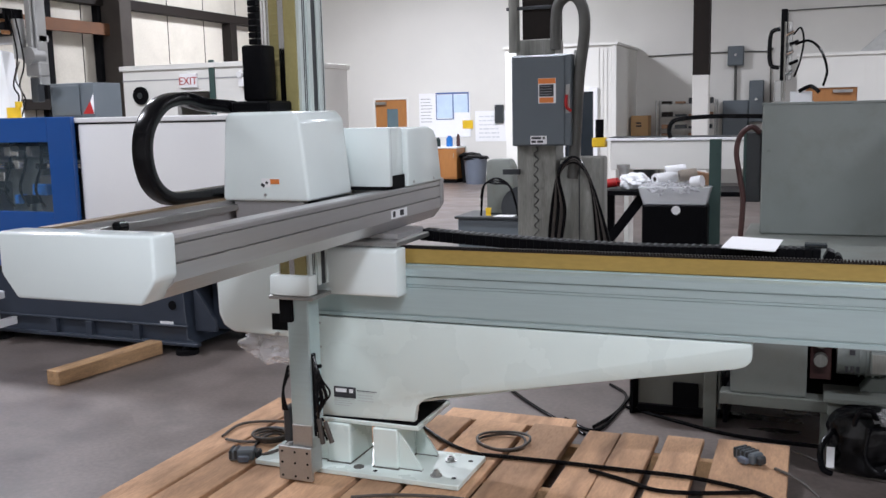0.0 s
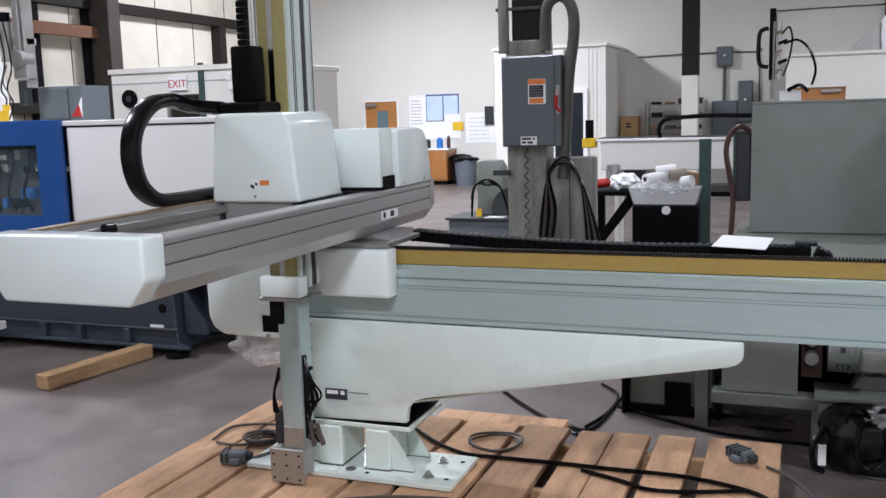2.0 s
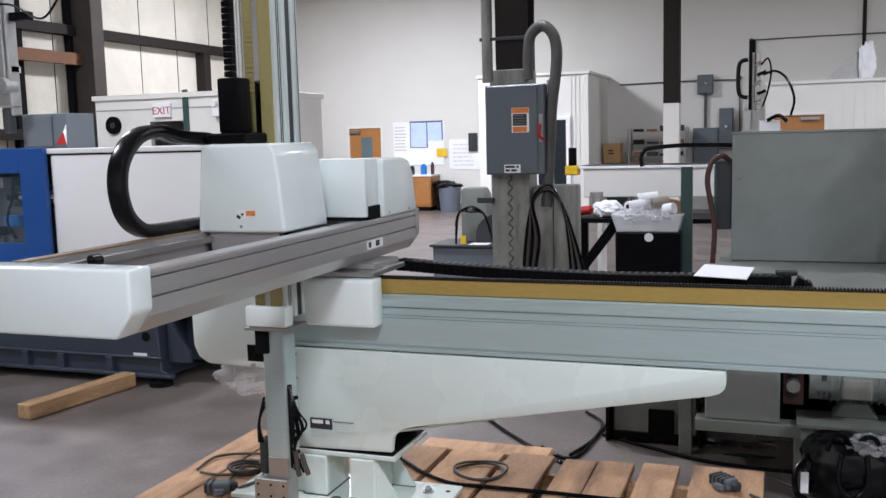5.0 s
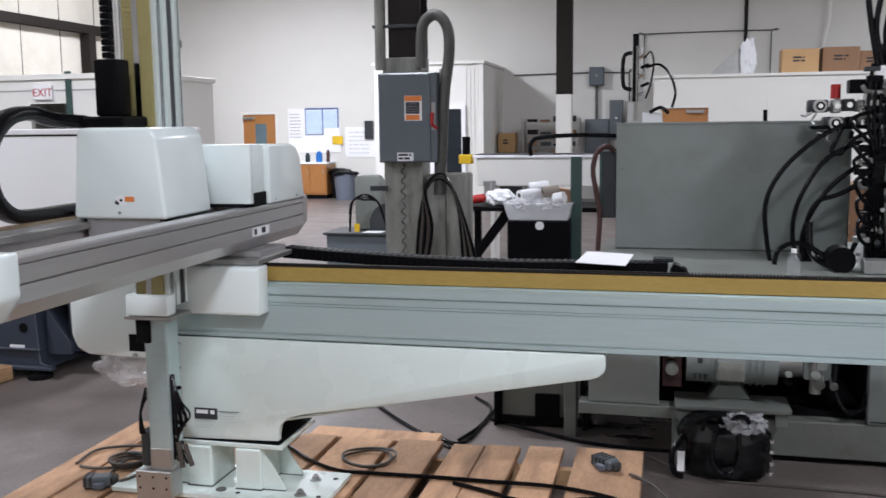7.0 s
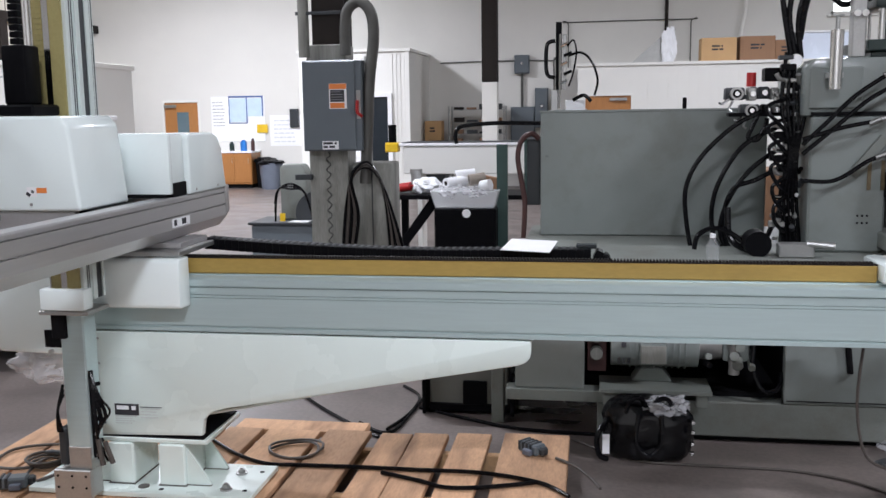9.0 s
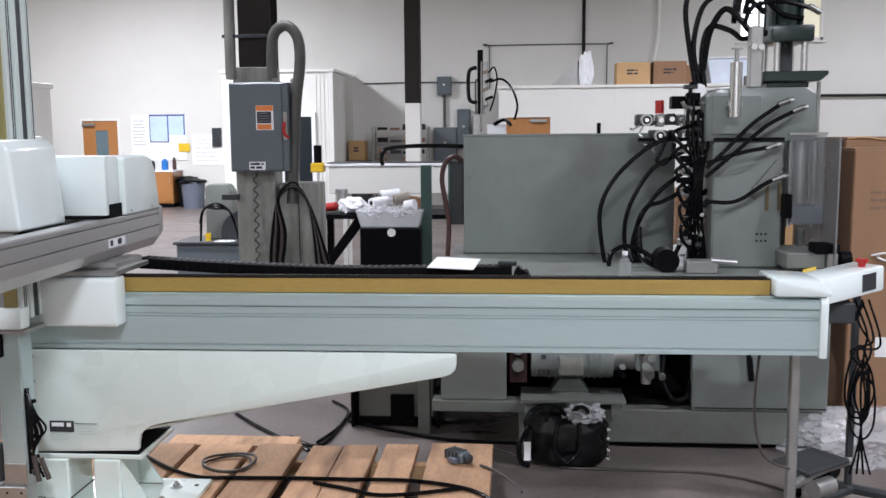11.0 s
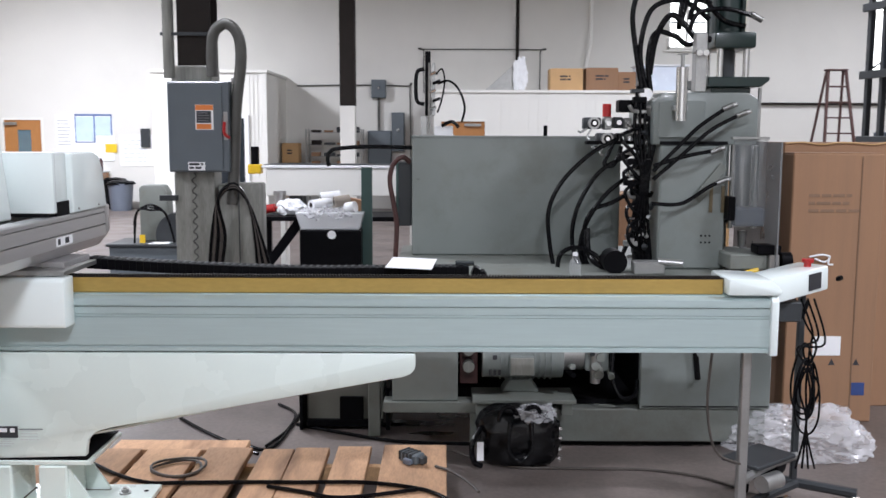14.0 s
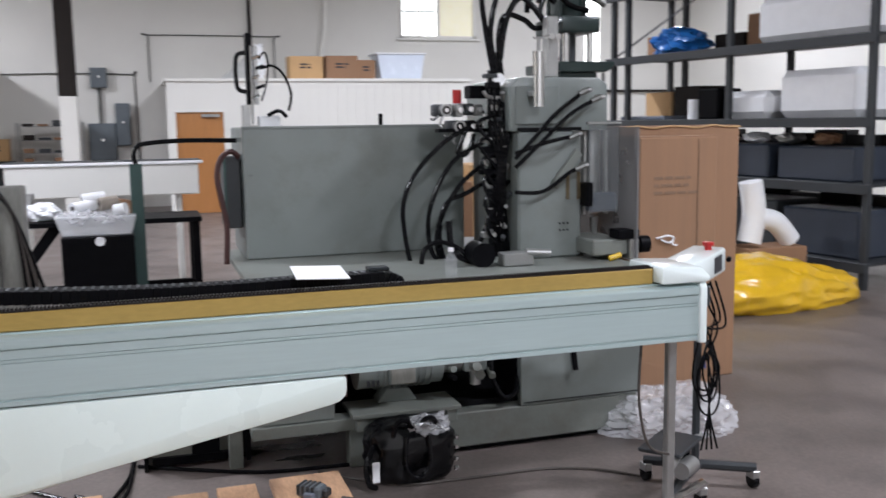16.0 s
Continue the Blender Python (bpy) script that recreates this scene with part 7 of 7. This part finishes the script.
        single("stored_carton", slab(u, u + w, 0.5 if z < 2 else 0.55, 1.0, z if z > 2 else 1.751, z + h, 0.008), m, "brown carton kept on the shelving", "box", group="cartons on the shelving", at=at(u + w / 2, 0.7, z if z > 2 else 1.751))
    rnd = random.Random(17)
    for i in range(7):
        u = 0.4 + i * 0.5
        p = at(u, 0.3, 1.46)
        single("loose_part", crumple(p[0], p[1], 1.53, 0.14, 0.12, 0.06, 40 + i, 0.5, div=3), rnd.choice([M_STEEL, M_FOAM, M_CARD]), "loose part lying on a storage bin", "part", group="loose parts on the bins", at=p)


shelving()
single("yellow_sheet", crumple(4.8, 4.1, 0.14, 1.0, 0.5, 0.33, 22, 0.24, 0.8, 5, floor=0.003), M_YELLOW, "heap of crumpled yellow plastic sheet on the floor", "plastic sheet", at=(4.75, 4.1, 0))
single("yellow_sheet", crumple(3.42, 8.9, 0.2, 0.3, 0.3, 0.35, 23, 0.3, 1.0, 4, floor=0.003), M_YELLOW, "small heap of yellow plastic sheet on the far floor", "plastic sheet", at=(3.4, 8.9, 0))
M_OIL = mat("oil_stain", (0.012, 0.011, 0.010), 0.25, vary=0.3, scale=9, bump=0.02)


def oil_stain(x, y, rx, ry, seed):
    bm = bmesh.new()
    ring = []
    for k in range(40):
        a = 2 * math.pi * k / 40
        d = 1 + 0.6 * noise.noise(Vector((math.cos(a) * 1.7, math.sin(a) * 1.7, seed * 3.7)))
        ring.append(bm.verts.new((x + rx * d * math.cos(a), y + ry * d * math.sin(a), 0.003)))
    bm.faces.new(ring)
    single("oil_stain", bm, M_OIL, "dark oil stain on the concrete floor", "stain", group="oil stains", at=(x, y, 0.002))


for k, st in enumerate(((-0.28, 1.66, 0.16, 0.05), (-0.02, 1.70, 0.2, 0.07), (0.2, 1.86, 0.14, 0.06), (0.06, 1.5, 0.12, 0.03), (0.42, 1.5, 0.13, 0.05))):
    oil_stain(*st, k + 1)
gb = thing("grey_case", (4.95, 5.2, 0), "grey steel case standing on the floor", "case")
part("body", box(4.6, 5.1, 5.0, 5.5, 0, 0.95, 0.01), M_ELEC, gb)
part("lid_seam", box(4.595, 5.105, 4.995, 5.505, 0.8, 0.81, 0), M_DARK, gb)
wc = thing("white_fitting", (5.35, 4.75, 0), "white plastic pipe fitting leaning on a brown box", "fitting")
part("block", box(5.1, 5.8, 4.6, 5.0, 0.0, 0.45, 0.006), M_CARD, wc, "brown box beneath")
part("branch", tube([(5.2, 4.75, 0.5), (5.25, 4.75, 0.8), (5.2, 4.75, 1.12)], 0.12, seg=12), M_FOAM, wc)
part("branch", tube([(5.25, 4.75, 0.75), (5.5, 4.75, 0.7), (5.7, 4.75, 0.5)], 0.11, seg=12), M_FOAM, wc)
for i, (x, y, h, m) in enumerate(((1.75, 5.0, 1.2, M_CARD), (2.35, 5.2, 1.35, M_CARD2))):
    carton(x, x + 0.55, y, y + 0.5, 0, h, m, "brown carton standing on the floor behind the press", seed=50 + i)


def stepladder(x, y):
    t = thing("stepladder", (x, y, 0), "tall rust-red stepladder standing open by the wall", "ladder")
    h = 3.0
    M_LAD = mat("rust_red_ladder", (0.07, 0.028, 0.024), 0.6, vary=0.2)
    for s in (-1, 1):
        part("rail", tube([(x + s * 0.42, y - 0.1, 0), (x + s * 0.17, y + 0.5, h)], 0.032, seg=8), M_LAD, t)
        part("back_rail", tube([(x + s * 0.40, y + 1.3, 0), (x + s * 0.16, y + 0.6, h)], 0.026, seg=8), M_LAD, t)
    for i in range(9):
        k = (i + 1) / 10
        w = 0.42 - 0.25 * k
        part("step", box(x - w, x + w, y - 0.12 + 0.6 * k, y - 0.02 + 0.6 * k, h * k - 0.02, h * k + 0.01, 0.003), M_LAD, t)
    part("top", box(x - 0.2, x + 0.2, y + 0.45, y + 0.66, h, h + 0.03, 0.005), M_LAD, t)


stepladder(7.72, 14.0)
# Far wooden pallet on the floor.
fp = thing("pallet", (-6.5, 9.0, 0), "pine pallet lying on the far floor", "pallet")
for i in range(6):
    part("board", box(-7.2, -6.1, 8.6 + i * 0.17, 8.74 + i * 0.17, 0.09, 0.115, 0.002), M_WOOD, fp)
for x in (-7.2, -6.7, -6.2):
    part("stringer", box(x, x + 0.08, 8.6, 9.6, 0, 0.089, 0.002), M_WOODX, fp)

# ---- small things on and about the robot ----
single("paper_sheet", box(-0.13, 0.075, 0.19, 0.49, 1.178, 1.181, 0, turn=(1, 2, -4)), M_PAPER, "white paper sheet on the cable chain", "paper", at=(0, 0.36, 1.176))
single("phone", box(0.17, 0.255, 0.32, 0.39, 1.171, 1.186, 0.004), M_SCREEN, "small black handset on the cable chain", "handset", at=(0.21, 0.35, 1.171))
bt = thing("water_bottle", (0.855, 1.34, 0.955), "small clear water bottle on the press deck", "bottle")
M_PET = mat("clear_pet", (0.7, 0.72, 0.74), 0.06, alpha=0.14, bump=0.2, spec=0.8, coat=0.6)
part("body", rod((0.855, 1.34, 0.956), (0.855, 1.34, 1.045), 0.034, seg=18), M_PET, bt)
part("neck", rod((0.855, 1.34, 1.045), (0.855, 1.34, 1.085), 0.034, seg=18, r2=0.013), M_PET, bt)
part("cap", rod((0.855, 1.34, 1.085), (0.855, 1.34, 1.105), 0.015, seg=14), M_PAPER, bt)
for i, pts in enumerate([[(-1.64, 0.61, 0.15), (-1.43, 0.42, 0.15), (-1.25, 0.32, 0.15), (-1.08, 0.32, 0.15), (-0.81, 0.33, 0.15), (-0.56, 0.33, 0.15), (-0.24, 0.33, 0.15), (0.02, 0.25, 0.15), (0.15, 0.12, 0.15)],
    [(-0.69, 0.28, 0.15), (-0.51, 0.21, 0.15), (-0.38, 0.15, 0.15), (-0.22, 0.17, 0.15), (-0.0, 0.25, 0.15)],
    [(0.08, 0.55, 0.15), (0.17, 0.46, 0.15), (0.24, 0.33, 0.15), (0.28, 0.22, 0.15)],
    [(-2.53, 0.15, 0.15), (-2.54, 0.35, 0.15), (-2.35, 0.44, 0.15), (-2.14, 0.41, 0.15), (-2.16, 0.23, 0.15), (-2.36, 0.12, 0.15), (-2.49, 0.12, 0.15)],
    [(-2.27, -0.01, 0.15), (-2.32, 0.22, 0.15), (-2.23, 0.34, 0.15), (-2.06, 0.3, 0.15)],
    [(-1.57, -0.32, 0.15), (-1.4, -0.24, 0.15), (-1.16, -0.19, 0.15), (-1.01, -0.21, 0.15)]]):
    single("cable", tube(pts, 0.0095 if i < 2 else 0.007, seg=8), M_BLACK if i < 2 else M_CABLE, "black cable lying over the pallet boards", "cable", group="cables on the pallet", at=pts[0])
for i, pts in enumerate([[(-1.51, 1.76, 0.01), (-1.31, 1.52, 0.01), (-1.08, 1.28, 0.01), (-0.9, 1.11, 0.01)],
    [(-0.95, 2.06, 0.01), (-0.81, 1.85, 0.01), (-0.81, 1.52, 0.01), (-0.88, 1.24, 0.01)],
    [(-0.77, 1.64, 0.01), (-0.46, 1.47, 0.01), (-0.14, 1.33, 0.01), (0.27, 1.29, 0.01)],
    [(-1.06, 1.33, 0.01), (-0.84, 1.21, 0.01), (-0.76, 1.99, 0.01), (-0.58, 1.93, 0.01)],
    [(0.10, 1.25, 0.008), (0.19, 1.16, 0.008), (0.44, 0.94, 0.008), (0.77, 0.91, 0.008), (1.145, 0.90, 0.008), (1.32, 0.857, 0.008), (1.46, 0.78, 0.008), (1.62, 0.62, 0.008)]]):
    single("cable", tube(pts, 0.010 if pts[-1][0] < 1 else 0.007, seg=8), M_BLACK if pts[-1][0] < 1 else M_CABLE, "black cable on the concrete floor", "cable", group="cables on the floor", at=pts[0])

cc = thing("cable_coil", (-1.17, 0.5, 0.15), "loose coil of brown-grey cable lying on the pallet", "cable")
for k in range(2):
    r = 0.118 + 0.012 * k
    pts = [(-1.17 + 0.012 * k + r * math.cos(a), 0.5 + r * math.sin(a) * 0.95, 0.152 + 0.012 * k + 0.006 * math.sin(2 * a + k)) for a in [i * math.pi / 6 for i in range(13)]]
    part("loop", tube(pts, 0.0065, seg=8, steps=4), M_CABLE, cc)
cb = thing("cable_bundle", (-2.1, 0.26, 0.166), "bundle of grey cables lying over the base plate", "cable")
for k in range(5):
    d = 0.016 * k
    part("strand", tube([(-2.29, 0.25 - 0.5 * d, 0.176 + 0.3 * d), (-2.22, 0.27 - d, 0.186 + 0.004 * k), (-2.12, 0.265 - d, 0.19), (-2.0, 0.24 - d, 0.185 + 0.003 * (k % 2)), (-1.86, 0.225 - 0.7 * d, 0.18)], 0.0075, seg=8), M_CABLE if k % 2 else M_STEELG, cb)
part("strand", tube([(-2.17, -0.05, 0.166), (-2.10, 0.02, 0.185), (-2.12, 0.12, 0.2), (-2.2, 0.2, 0.2), (-2.28, 0.25, 0.19)], 0.008, seg=8), M_CABLE, cb)
cl = thing("cable_coil", (-2.15, 0.28, 0.15), "small coil of dark cable beside the base plate", "cable")
for k in range(3):
    r = 0.07 + 0.01 * k
    pts = [(-2.28 + r * math.cos(a), 0.2 + r * math.sin(a) * 0.9, 0.152 + 0.012 * k) for a in [i * math.pi / 6 for i in range(13)]]
    part("loop", tube(pts, 0.007, seg=8, steps=4), M_CABLE, cl)


def connector(x, y, z, yaw, n, label):
    t = thing("cable_connector", (x, y, z), label, "connector")
    c = (x, y, z)
    part("shell", box(x - 0.07, x + 0.05, y - 0.035, y + 0.035, z, z + 0.05, 0.008, turn=(0, 0, yaw), about=c), M_ELEC, t)
    part("collar", box(x + 0.05, x + 0.08, y - 0.022, y + 0.022, z + 0.005, z + 0.045, 0.008, turn=(0, 0, yaw), about=c), M_STEELG, t)
    bm = bmesh.new()
    for k in range(n):
        box(x - 0.066 + 0.024 * k, x - 0.052 + 0.024 * k, y - 0.038, y + 0.038, z + 0.01, z + 0.053, 0.002, bm, turn=(0, 0, yaw), about=c)
    part("grip_ribs", bm, M_STEELG, t)
    part("strain_relief", box(x - 0.02, x + 0.03, y - 0.06, y - 0.036, z + 0.002, z + 0.03, 0.004, turn=(0, 0, yaw), about=c), M_BIN, t)


connector(-0.03, 0.63, 0.142, -40, 4, "grey multi-pin cable connector on the pallet")
connector(-2.26, -0.06, 0.142, 20, 2, "dark square cable connector beside the base plate")
